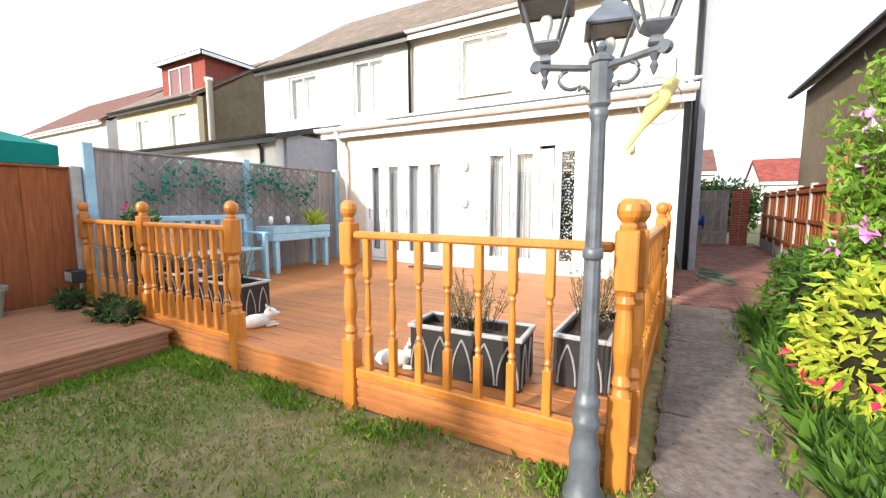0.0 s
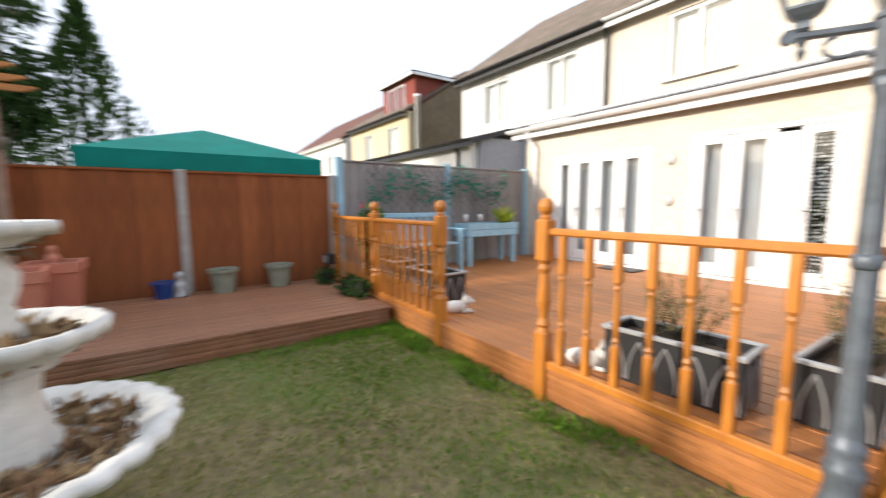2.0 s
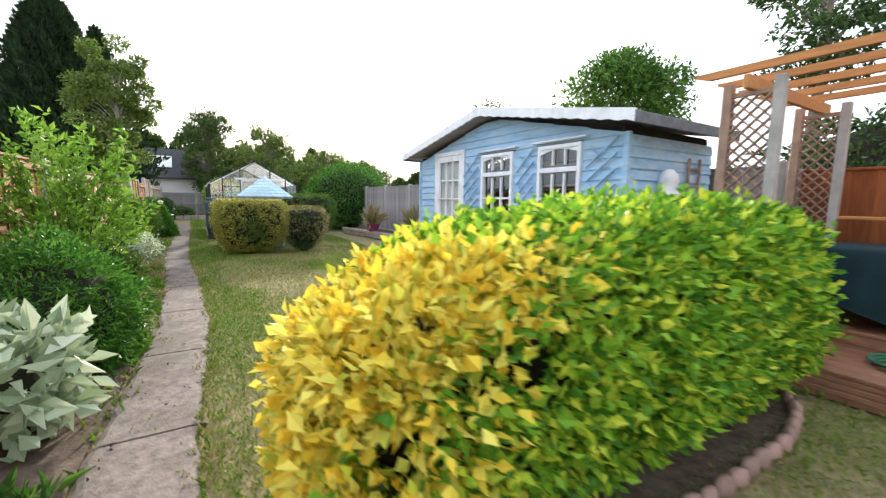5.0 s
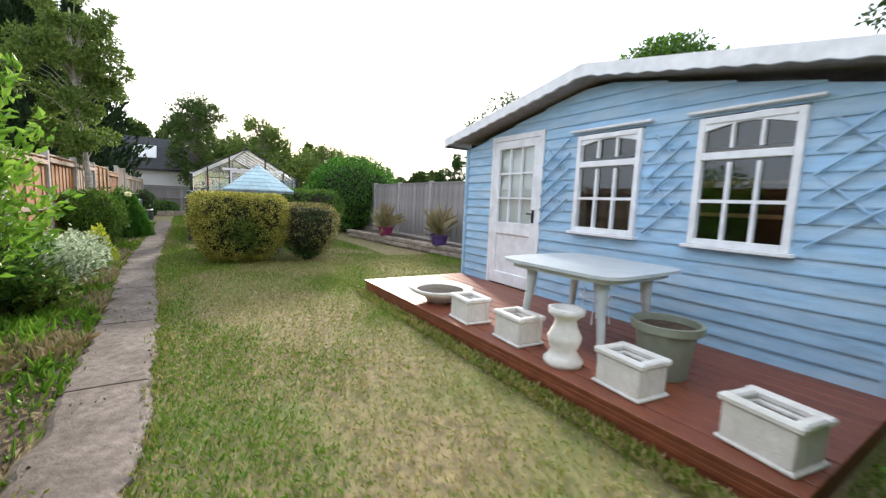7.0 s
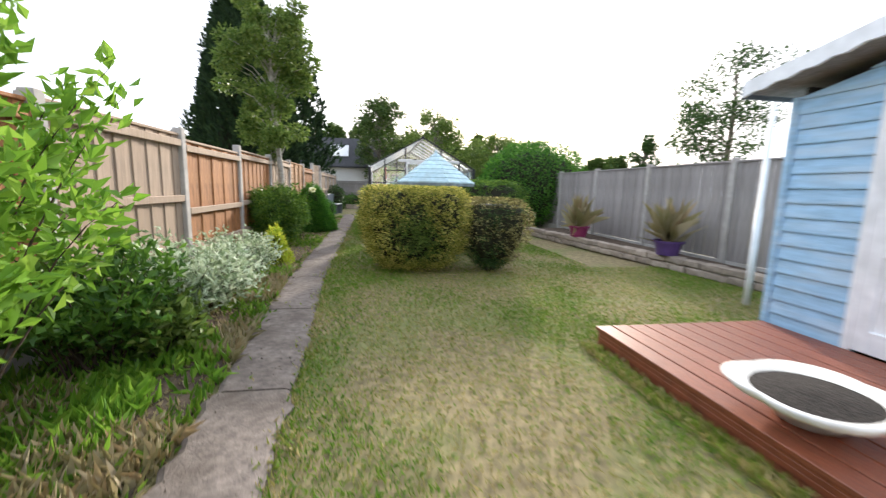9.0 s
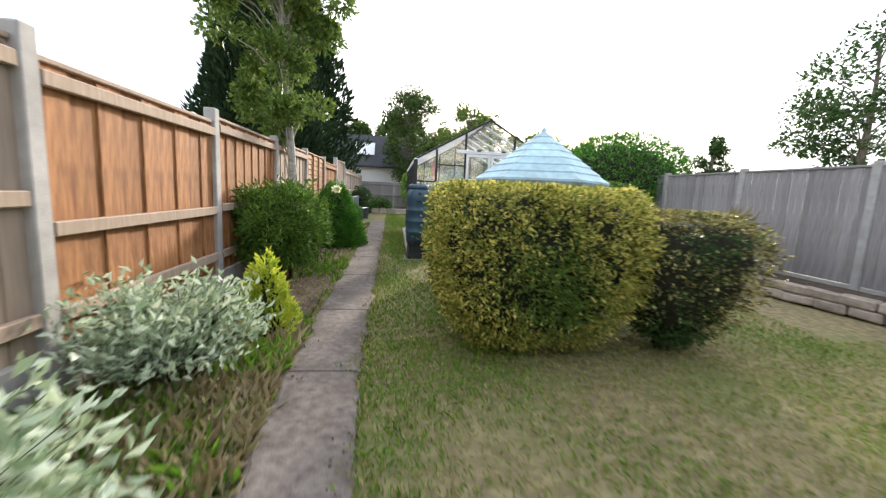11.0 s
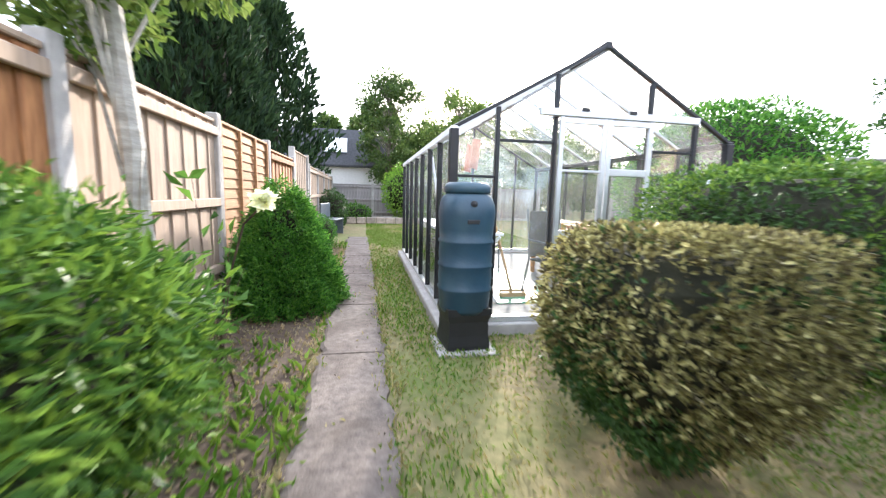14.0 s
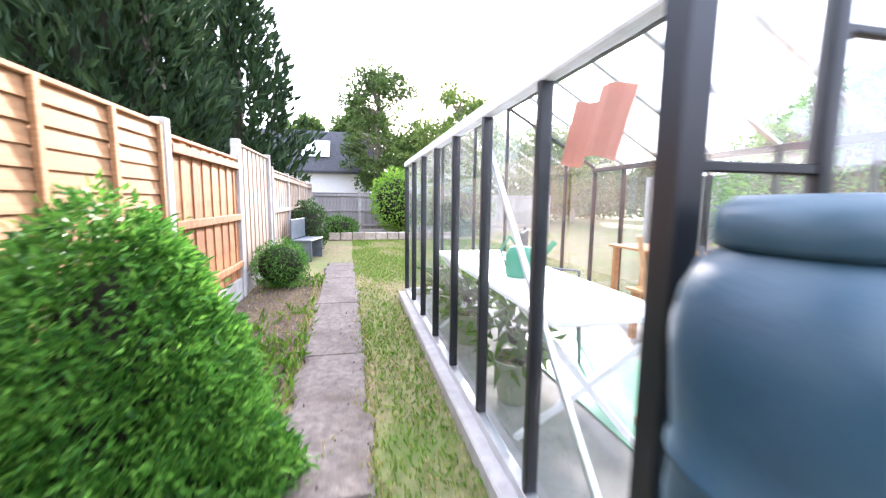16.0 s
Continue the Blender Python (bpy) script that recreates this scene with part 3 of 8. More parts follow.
def fence_run(label, a, b, posts, top, material, board=0.125, side=1, gravel=0.28, rails=True, post_mat="post_conc", post_top=0.06, post_w=0.1, post_heads=True, horizontal=False, middle=0.52, last=True, rail_mat=None):
    """One fence from a to b in plan: posts, boards, rails and gravel boards, the rails on the given side."""
    a, b = Vector((*a, 0)), Vector((*b, 0))
    d = (b - a).normalized()
    yaw = math.degrees(math.atan2(d.y, d.x))
    f = thing("fence", label, "fence", pose(a.x, a.y, 0, 0, 0, yaw))
    total = (b - a).length
    step = total / posts
    pm = bar_mesh("post", (post_w, 0.1, top + post_top + 0.3), 0.008, M[post_mat])
    hgt = top - gravel
    bmesh_board = bar_mesh("board", (board * 1.03, 0.016, hgt), 0.003, M[material])
    gm = bar_mesh("gravel_board", (step - post_w, 0.05, gravel + 0.03), 0.006, M["post_conc"])
    rm = bar_mesh("rail", (step - post_w - 0.006, 0.04, 0.075), 0.006, M[rail_mat or material])
    cm = bar_mesh("capping", (step - post_w - 0.006, 0.065, 0.03), 0.006, M[rail_mat or material])
    hm = bar_mesh("slat", (step - post_w - 0.006, 0.014, 0.115), 0.003, M[material])
    bt = bar_mesh("batten", (0.045, 0.03, hgt), 0.004, M[material])
    for i in range(posts + 1):
        if i == posts and not last:
            break
        part("post", pm, None, f, m=pose(i * step, 0, (top + post_top - 0.3) / 2))
        if i == posts:
            break
        mid = i * step + step / 2
        if gravel > 0.05:
            part("gravel_board", gm, None, f, m=pose(mid, 0, gravel / 2 - 0.02))
        if horizontal:
            n = int(hgt / 0.1)
            for k in range(n):
                part("slat", hm, None, f, m=pose(mid, random.uniform(-0.004, 0.004), gravel + 0.05 + k * hgt / n, -9))
            for k in range(4):
                part("batten", bt, None, f, m=pose(i * step + 0.08 + k * (step - 0.16) / 3, side * 0.026, gravel + hgt / 2))
        else:
            n = max(1, round((step - post_w) / board))
            w = (step - post_w) / n
            for k in range(n):
                part("board", bmesh_board, None, f, m=pose(i * step + post_w / 2 + w * (k + 0.5), (0.008 if k % 2 else -0.004), gravel + hgt / 2 + random.uniform(-0.006, 0.006), 0, 0, random.uniform(-1.5, 1.5)))
            if rails:
                for z in (0.12, middle, 0.94):
                    part("rail", rm, None, f, m=pose(mid, side * 0.036, gravel + hgt * z))
        part("capping", cm, None, f, m=pose(mid, 0, top + 0.004))
    return f


FX = -1.19
S = 1.93
Y3 = 13.07
fence_run("orange-brown close-board fence with concrete posts", (-1.42, Y3 - 6 * S), (-1.24, Y3 - 2 * S), 4, 1.72, "fence_gold", side=-1)
fence_run("pale weathered close-board fence panel with concrete posts", (FX - 0.03, Y3 - 2 * S), (FX - 0.01, Y3 - S), 1, 1.74, "fence_pale", side=-1)
fence_run("orange-brown wide-board fence panel with concrete posts and gravel board", (FX, Y3 - S + 0.001), (FX, Y3), 1, 1.69, "fence_gold", board=0.2, side=-1, post_top=0.13, middle=0.43, last=False, rail_mat="fence_pale")
fence_run("orange-brown close-board fence with concrete posts and gravel boards", (FX, Y3), (FX, Y3 + S), 1, 1.74, "fence_gold", side=-1, post_top=0.08, middle=0.43, rail_mat="fence_pale")
fence_run("pale weathered close-board fence panel with concrete posts", (FX, Y3 + S + 0.001), (FX, Y3 + 2 * S), 1, 1.76, "fence_pale", side=-1)
fence_run("golden lap-panel fence with concrete posts", (FX, Y3 + 2 * S + 0.001), (FX, Y3 + 3 * S), 1, 1.78, "fence_lap", side=-1, horizontal=True)
fence_run("brown close-board fence with concrete posts", (FX, Y3 + 3 * S + 0.001), (FX, Y3 + 4 * S), 1, 1.72, "fence_gold", side=-1)
fence_run("taller brown board fence panel", (FX - 0.02, Y3 + 4 * S + 0.12), (FX - 0.02, Y3 + 5 * S), 1, 1.92, "fence_pale", side=-1, rails=False)
fence_run("pale board fence further down the garden", (FX, Y3 + 5 * S + 0.12), (FX - 0.1, Y3 + 9 * S), 4, 1.74, "fence_pale", side=-1)
# beside the alley
fence_run("brown board fence with concrete posts beside the brick alley", (-1.72, -6.2), (-2.2, -15.4), 8, 1.62, "fence_orange", side=1)
# far boundary: orange by the decks, weathered grey further down
fence_run("smooth orange-stained board fence with pale concrete posts", (6.24, -1.97), (6.24, 3.6), 3, 1.66, "fence_orange", board=0.2, side=-1, gravel=0.12, rails=False, post_w=0.1, post_top=0.03)
fence_run("grey weathered board fence behind the raised deck", (6.2, -2.08), (6.2, -6.0), 2, 1.9, "fence_grey", board=0.14, side=-1, gravel=0.2, rails=False, post_mat="blue_paint")
fence_run("grey weathered board fence with concrete posts", (6.3, 3.75), (6.3, 22.8), 10, 1.73, "fence_grey", board=0.11, side=1, gravel=0.25, rails=False)
fence_run("dark board fence closing the garden", (-1.6, 31.5), (8.5, 31.5), 5, 1.5, "fence_grey", side=-1, gravel=0.1)


# ---- decks ----
def plank_deck(name, label, x0, x1, y0, y1, z, material, along, width=0.14, skirt=0.2):
    d = thing(name, label, "deck", kind="structure")
    th, gap = 0.028, 0.009
    if along == "x":
        n = round((y1 - y0) / width)
        w = (y1 - y0) / n
        me = bar_mesh("deck_board", (x1 - x0, w - gap, th), 0.004, M[material])
        for k in range(n):
            part("deck_board", me, None, d, m=pose((x0 + x1) / 2, y0 + w * (k + 0.5), z - th / 2 + random.uniform(-0.001, 0.001)))
    else:
        n = round((x1 - x0) / width)
        w = (x1 - x0) / n
        me = bar_mesh("deck_board", (w - gap, y1 - y0, th), 0.004, M[material])
        for k in range(n):
            part("deck_board", me, None, d, m=pose(x0 + w * (k + 0.5), (y0 + y1) / 2, z - th / 2 + random.uniform(-0.001, 0.001)))
    inner = 0.03
    sk = bmesh.new()
    for c, s in (((x0 + inner, (y0 + y1) / 2, (z - th) / 2), (0.03, y1 - y0 - 0.06, z - th - 0.004)), ((x1 - inner, (y0 + y1) / 2, (z - th) / 2), (0.03, y1 - y0 - 0.06, z - th - 0.004)),
                 (((x0 + x1) / 2, y0 + inner, (z - th) / 2), (x1 - x0 - 0.13, 0.03, z - th - 0.004)), (((x0 + x1) / 2, y1 - inner, (z - th) / 2), (x1 - x0 - 0.13, 0.03, z - th - 0.004))):
        add_box(sk, c, s, 0.003)
    for k in range(3):
        zz = 0.04 + k * (z - 0.06) / 3
        add_box(sk, (x0 + inner - 0.017, (y0 + y1) / 2, zz + 0.02), (0.008, y1 - y0 - 0.08, 0.03), 0.002)
        add_box(sk, ((x0 + x1) / 2, y1 - inner + 0.017, zz + 0.02), (x1 - x0 - 0.15, 0.008, 0.03), 0.002)
    part("skirt_board", sk, M[material], d)
    return d


plank_deck("raised_deck", "raised timber deck stained bright orange behind the house", 0.49, 6.12, -6.03, -1.82, 0.22, "deck", "x")
plank_deck("lower_deck", "brown timber deck along the orange fence", 4.08, 6.16, -1.80, 3.95, 0.2, "deck_brown", "y")
plank_deck("pergola_deck", "brown raised timber step under the pergola", 4.78, 6.12, 1.3, 3.8, 0.34, "deck_brown", "y")
plank_deck("shed_deck", "red-brown stained timber deck in front of the blue shed", 2.76, 4.36, 4.36, 8.96, 0.15, "deck_red", "y")

# ---- the house and its neighbours ----
ZG = 2.62


def window_unit(parent, x0, x1, z0, z1, y, cols=2, rows=1, frame_w=0.06, glass="glass", frame_mat="upvc", back="blind", back_off=0.12, depth=0.07, name="window"):
    """A window in a wall facing +y: frame, mullions, panes, and what hangs behind them."""
    items = [((x0 + frame_w / 2, y, (z0 + z1) / 2), (frame_w, depth, z1 - z0)), ((x1 - frame_w / 2, y, (z0 + z1) / 2), (frame_w, depth, z1 - z0)),
             (((x0 + x1) / 2, y, z0 + frame_w / 2), (x1 - x0 - 2 * frame_w, depth, frame_w)), (((x0 + x1) / 2, y, z1 - frame_w / 2), (x1 - x0 - 2 * frame_w, depth, frame_w))]
    for k in range(1, cols):
        x = x0 + (x1 - x0) * k / cols
        items.append(((x, y, (z0 + z1) / 2), (frame_w * 0.8, depth * 0.9, z1 - z0 - 2 * frame_w)))
    for k in range(1, rows):
        z = z0 + (z1 - z0) * k / rows
        items.append((((x0 + x1) / 2, y, z), (x1 - x0 - 2 * frame_w, depth * 0.8, frame_w * 0.6)))
    w = part(name, boxes(items, 0.006), M[frame_mat], parent)
    p = part("pane", box(((x0 + x1) / 2, y - 0.005, (z0 + z1) / 2), (x1 - x0 - frame_w * 1.2, 0.006, z1 - z0 - frame_w * 1.2), 0), M[glass], w)
    p.visible_shadow = False
    if back:
        part("blind", box(((x0 + x1) / 2, y - back_off, (z0 + z1) / 2), (x1 - x0, 0.02, z1 - z0), 0), M[back], w)
    return w


def wall_y(x0, x1, z0, z1, y, th, holes):
    """A wall in the plane y, thickness th behind it, with rectangular holes (x0, x1, z0, z1) through it."""
    bm = bmesh.new()
    xs = sorted({x0, x1, *[v for h in holes for v in h[:2]]})
    zs = sorted({z0, z1, *[v for h in holes for v in h[2:]]})
    for a, b in zip(xs, xs[1:]):
        for c, d in zip(zs, zs[1:]):
            mx, mz = (a + b) / 2, (c + d) / 2
            if any(h[0] < mx < h[1] and h[2] < mz < h[3] for h in holes):
                continue
            add_box(bm, (mx, y - th / 2, mz), (b - a, th, d - c))
    bmesh.ops.remove_doubles(bm, verts=bm.verts, dist=0.0005)
    return bm


house = thing("house", "cream pebbledashed semi-detached house with a rear extension", "house")
DOORS = [(3.66, 5.50, 0.2, 2.14), (1.44, 3.10, 0.2, 2.22)]
part("wall", wall_y(0.3, 6.18, 0, ZG + 0.06, -6.05, 0.25, DOORS), M["render"], house)
part("side_wall", box((0.42, -7.7, 1.6), (0.24, 2.75, 3.2), 0), M["render"], house)
part("side_wall", box((6.04, -7.7, 1.4), (0.24, 2.75, 2.8), 0), M["render"], house)
# inside of the extension
part("room_wall", boxes([((3.2, -8.92, 1.3), (5.4, 0.1, 2.6)), ((3.2, -7.6, 2.72), (5.4, 2.6, 0.05)), ((3.2, -7.6, 0.18), (5.4, 2.6, 0.05))], 0), M["blind"], house)
# lean-to roof with fascia and gutter
part("lean_to_roof", prism([(-5.92, ZG + 0.08), (-9.02, 3.62), (-9.02, 3.5), (-5.92, ZG - 0.04)], "x", 0.22, 6.42), M["felt"], house)
part("fascia", box((3.32, -5.9, ZG + 0.02), (6.26, 0.04, 0.2), 0.006), M["upvc"], house)


def gutter(parent, x0, x1, y, z, material, r=0.06):
    bm = bmesh.new()
    prof = [(r * math.cos(a), r * math.sin(a)) for a in np.linspace(math.pi, 2 * math.pi, 9)] + [(0.8 * r * math.cos(a), 0.8 * r * math.sin(a)) for a in np.linspace(2 * math.pi, math.pi, 9)]
    b = prism([(y + p[0], z + p[1]) for p in prof], "x", x0, x1)
    return part("gutter", b, M[material], parent)


gutter(house, 0.16, 6.5, -5.82, ZG + 0.1, "upvc", 0.075)
part("downpipe", tube([(6.0, -5.83, ZG + 0.04), (6.0, -5.9, ZG - 0.12), (5.9, -5.98, ZG - 0.3), (5.9, -5.98, 0.24)], 0.038, 10), M["upvc"], house, smooth=True)
part("roof_edge", box((3.3, -5.86, ZG + 0.175), (6.34, 0.09, 0.03), 0.01), M["upvc"], house)
# upper storey
UP = [(3.72, 4.98, 3.88, 5.25)]
part("upper_wall", wall_y(0.12, 6.38, 3.3, 5.62, -9.0, 0.25, UP), M["render"], house)
# side wall in the shaded render: its shade is in the colour
part("side_wall", box((0.0, -13.05, 2.85), (0.24, 8.1, 5.7), 0), M["render_shaded"], house)
window_unit(house, *UP[0], -9.08, cols=2, frame_w=0.07)
part("window_sill", box((4.35, -8.97, 3.86), (1.4, 0.12, 0.05), 0.008), M["upvc"], house)
part("roof", prism([(-8.72, 5.58), (-13.0, 8.55), (-17.3, 5.58), (-17.3, 5.5), (-13.0, 8.42), (-8.72, 5.48)], "x", -0.25, 6.36), M["tile"], house)


def tile_courses(parent, x0, x1, y0, z0, y1, z1, material, courses=22):
    """Courses of roof tiles, each a thin lapped row."""
    bm = bmesh.new()
    d = Vector((0, y1 - y0, z1 - z0))
    ang = math.atan2(d.z, -d.y)
    for k in range(courses):
        f = (k + 0.5) / courses
        n = int((x1 - x0) / 0.3)
        for i in range(n):
            m = pose(x0 + (x1 - x0) * (i + 0.5) / n, y0 + d.y * f, z0 + d.z * f + 0.02, -math.degrees(ang) - 2.5 + 0)
            add_box(bm, (0, 0, 0.0), ((x1 - x0) / n * 0.985, d.length / courses * 1.15, 0.02), 0, m)
    return tagged(part("roof_tiles", bm, M[material], parent), "lapped roof tiles", kind="stuff")


tile_courses(house, -0.22, 6.3, -8.72, 5.6, -13.0, 8.57, "tile")
part("eaves_board", box((3.05, -8.76, 5.47), (6.6, 0.04, 0.2), 0.006), M["upvc"], house)
gutter(house, -0.3, 6.38, -8.68, 5.55, "upvc")
part("downpipe", tube([(6.36, -8.72, 5.5), (6.36, -8.9, 5.3), (6.36, -8.92, 3.62)], 0.04, 8), M["pvc_black"], house, smooth=True)
part("downpipe", tube([(0.05, -8.93, 5.5), (0.05, -8.93, 0.02)], 0.05, 8), M["pvc_black"], house, smooth=True)
# gable likewise coloured as if in shade
part("gable_wall", prism([(-8.9, 5.62), (-13.0, 8.4), (-17.1, 5.62)], "x", -0.12, 0.12), M["render_shaded"], house)


def french_doors(x0, x1, z0, z1, leaves, opened):
    """White glazed doors: frame, leaves with glass, and curtains behind."""
    fw = 0.07
    d = part("french_doors", boxes([((x0 + fw / 2, -6.1, (z0 + z1) / 2), (fw, 0.1, z1 - z0)), ((x1 - fw / 2, -6.1, (z0 + z1) / 2), (fw, 0.1, z1 - z0)), (((x0 + x1) / 2, -6.1, z1 - fw / 2), (x1 - x0 - 2 * fw, 0.1, fw)), (((x0 + x1) / 2, -6.1, z0 + 0.03), (x1 - x0 - 2 * fw, 0.1, 0.06))], 0.008), M["upvc"], house, "white upvc french doors")
    for k, (a, b, kind) in enumerate(leaves):
        zb, zt, sw = z0 + 0.07, z1 - fw - 0.005, 0.1
        ang = opened.get(k, 0)
        hinge = a if ang >= 0 else b
        m = Matrix.Translation((hinge, -6.07, 0)) @ pose(0, 0, 0, 0, 0, -ang) @ Matrix.Translation((-hinge, 6.07, 0))
        items = [((a + sw / 2, -6.08, (zb + zt) / 2), (sw, 0.06, zt - zb)), ((b - sw / 2, -6.08, (zb + zt) / 2), (sw, 0.06, zt - zb)), (((a + b) / 2, -6.08, zb + 0.08), (b - a - 2 * sw, 0.06, 0.16)), (((a + b) / 2, -6.08, zt - sw / 2), (b - a - 2 * sw, 0.06, sw))]
        part("door_leaf", boxes(items, 0.006), M["upvc"], d, m=m)
        p = part("pane", box(((a + b) / 2, -6.085, (zb + zt) / 2), (b - a - 1.7 * sw, 0.008, zt - zb - 1.6 * sw), 0), M["glass"], d, m=m)
        p.visible_shadow = False
        part("door_handle", boxes([((b - 0.05, -6.035, 1.12), (0.025, 0.02, 0.2)), ((b - 0.09, -6.01, 1.17), (0.1, 0.018, 0.018))], 0.004), M["silver"], d, m=m)
        bm = bmesh.new()
        if kind == "curtain":
            n = 24
            top = [bm.verts.new((a + (b - a) * i / n, -6.2 + 0.03 * math.sin(i * 1.9), z1 - 0.05)) for i in range(n + 1)]
            bot = [bm.verts.new((a + (b - a) * i / n, -6.2 + 0.04 * math.sin(i * 1.9 + 0.4), z0 + 0.05)) for i in range(n + 1)]
            for i in range(n):
                bm.faces.new((top[i], top[i + 1], bot[i + 1], bot[i]))
            part("curtain", bm, M["curtain"], d)
        elif kind == "bead":
            # added dark sheet that paints the room's shade behind the beads
            part("bead_backing", box(((a + b) / 2, -6.35, (zb + zt) / 2), (b - a, 0.02, zt - zb), 0), M["room_shade"], d)
            for i in range(9):
                x = a + 0.1 + (b - a - 0.2) * i / 8
                z = zt - 0.1
                while z > zb + 0.12:
                    add_box(bm, (x + random.uniform(-0.004, 0.004), -6.16, z), (0.014, 0.014, 0.022), 0)
                    z -= random.choice((0.04, 0.05, 0.09, 0.13))
            tagged(part("bead_curtain", bm, M["upvc"], d), "hanging strings of pale beads", kind="stuff")
    return d


french_doors(*DOORS[0], [(5.06, 5.43, "curtain"), (4.62, 5.04, "curtain"), (4.18, 4.60, "curtain"), (3.74, 4.16, "curtain")], {})
french_doors(*DOORS[1], [(2.60, 3.03, "curtain"), (2.13, 2.58, "curtain"), (1.51, 1.90, "bead")], {})
part("door_panel", box((2.015, -6.08, 1.17), (0.2, 0.07, 1.86), 0.006), M["upvc"], house)


def box_house(name, label, x0, x1, yf, yb, ze, zr, wall, roof, windows=(), gutter_mat="pvc_black", side="render_brown"):
    """A far house: walls, gabled roof with tiles, gutter, windows."""
    h = thing(name, label, "house")
    part("wall", wall_y(x0, x1, 0, ze, yf, 0.25, [w[:4] for w in windows]), M[wall], h)
    for x in (x0 + 0.12, x1 - 0.12):
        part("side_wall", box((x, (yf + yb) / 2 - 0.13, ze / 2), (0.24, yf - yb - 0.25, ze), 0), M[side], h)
    ym = (yf + yb) / 2
    part("gable", prism([(yf - 0.25, ze), (ym, zr - 0.1), (yb, ze)], "x", x0 + 0.01, x0 + 0.2), M[side], h)
    part("gable", prism([(yf - 0.25, ze), (ym, zr - 0.1), (yb, ze)], "x", x1 - 0.2, x1 - 0.01), M[side], h)
    part("roof", prism([(yf + 0.28, ze - 0.05), (ym, zr), (yb - 0.28, ze - 0.05), (yb - 0.28, ze - 0.15), (ym, zr - 0.12), (yf + 0.28, ze - 0.15)], "x", x0 - 0.1, x1 + 0.1), M[roof], h)
    tile_courses(h, x0 - 0.08, x1 + 0.08, yf + 0.28, ze - 0.03, ym, zr + 0.02, roof, 14)
    part("fascia", box(((x0 + x1) / 2, yf + 0.26, ze - 0.16), (x1 - x0 + 0.2, 0.03, 0.2), 0.005), M[gutter_mat], h)
    gutter(h, x0 - 0.1, x1 + 0.1, yf + 0.33, ze - 0.06, gutter_mat, 0.08)
    for w in windows:
        window_unit(h, *w[:4], yf - 0.08, cols=2, frame_w=0.07)
    return h


box_house("neighbour_house", "white rendered half of the pair next door", 6.42, 12.1, -9.0, -17.0, 5.6, 8.5, "render_white", "tile", [(7.25, 8.32, 3.8, 5.25), (9.75, 10.95, 3.85, 5.2)])
ne = thing("neighbour_extension", "low flat-roofed white extension next door, its side wall coloured as shaded", "extension")
part("wall", box((12.6, -7.07, 1.5), (7.0, 0.24, 3.0), 0), M["render_white"], ne)
# grey here paints the shade on the white extension's side
part("side_wall", box((9.1, -8.1, 1.55), (0.22, 1.8, 3.1), 0), M["render_shaded"], ne)
part("roof", prism([(-6.75, 3.0), (-8.98, 3.6), (-8.98, 3.48), (-6.75, 2.86)], "x", 8.85, 16.2), M["felt"], ne)
part("fascia", box((12.5, -6.735, 2.9), (7.4, 0.03, 0.2), 0.005), M["pvc_black"], ne)
gutter(ne, 8.85, 16.2, -6.7, 3.0, "pvc_black", 0.07)
part("downpipe", tube([(9.6, -6.72, 2.95), (9.6, -6.9, 2.7), (9.6, -6.92, 0.1)], 0.045, 8), M["pvc_black"], ne, smooth=True)
yh = box_house("yellow_house", "yellow rendered house with a brown side wall", 18.3, 25.5, -10.4, -18.0, 5.95, 8.5, "render_yellow", "tile", [(19.2, 20.6, 3.9, 5.4), (22.4, 23.6, 3.9, 5.4)])
part("dormer", box((20.15, -12.75, 6.85), (3.5, 3.7, 1.9), 0.01), M["hung_tile"], yh, "red tile-hung dormer")
part("dormer_roof", box((20.15, -12.7, 7.87), (4.0, 4.2, 0.12), 0.02), M["felt"], yh)
part("dormer_fascia", box((20.15, -10.58, 7.78), (4.0, 0.06, 0.14), 0.01), M["upvc"], yh)
part("dormer_fascia", box((18.13, -12.7, 7.78), (0.06, 4.1, 0.14), 0.01), M["upvc"], yh)
window_unit(yh, 19.35, 21.2, 6.15, 7.55, -10.86, cols=2)
part("flue_pipe", lathe([(0.13, 2.5), (0.13, 6.55), (0.17, 6.56), (0.17, 6.7), (0.0, 6.72)], 14, pose(17.95, -10.75, 0)), M["upvc"], yh, smooth=True)
wh = box_house("white_house", "white rendered house with a brown hipped roof", 28.2, 41.0, -11.0, -19.0, 6.0, 9.0, "render_white", "tile_brown", [(30.5, 32.0, 3.6, 5.0), (36, 38, 3.6, 5.0)], "upvc", "render_white")
box_house("facing_house", "white rendered house across the street", -2.5, 5.0, -34, -42, 3.7, 5.6, "render_white", "tile_brown", [(-1.4, -0.2, 1.9, 3.0)], "upvc", "render_white")
box_house("street_house", "far low house with a red tiled roof", -11.0, -5.4, -36, -43, 3.0, 4.8, "render_white", "hung_tile", [], "upvc", "render_white")

# the house beyond the alley fence
rh = thing("side_house", "brown rendered house beyond the alley fence", "house")
part("wall", box((-3.75, -13.5, 2.6), (0.3, 10.0, 5.2), 0), M["render_brown"], rh)
part("roof", prism([(-3.25, 5.15), (-6.6, 7.6), (-6.6, 7.45), (-3.25, 5.02)], "y", -18.8, -8.2), M["tile"], rh)
part("gutter", tube([(-3.2, -8.2, 5.1), (-3.2, -18.8, 5.1)], 0.06, 8), M["pvc_black"], rh)
part("downpipe", tube([(-3.52, -9.4, 5.0), (-3.52, -9.4, 0.1)], 0.04, 8), M["upvc"], rh)

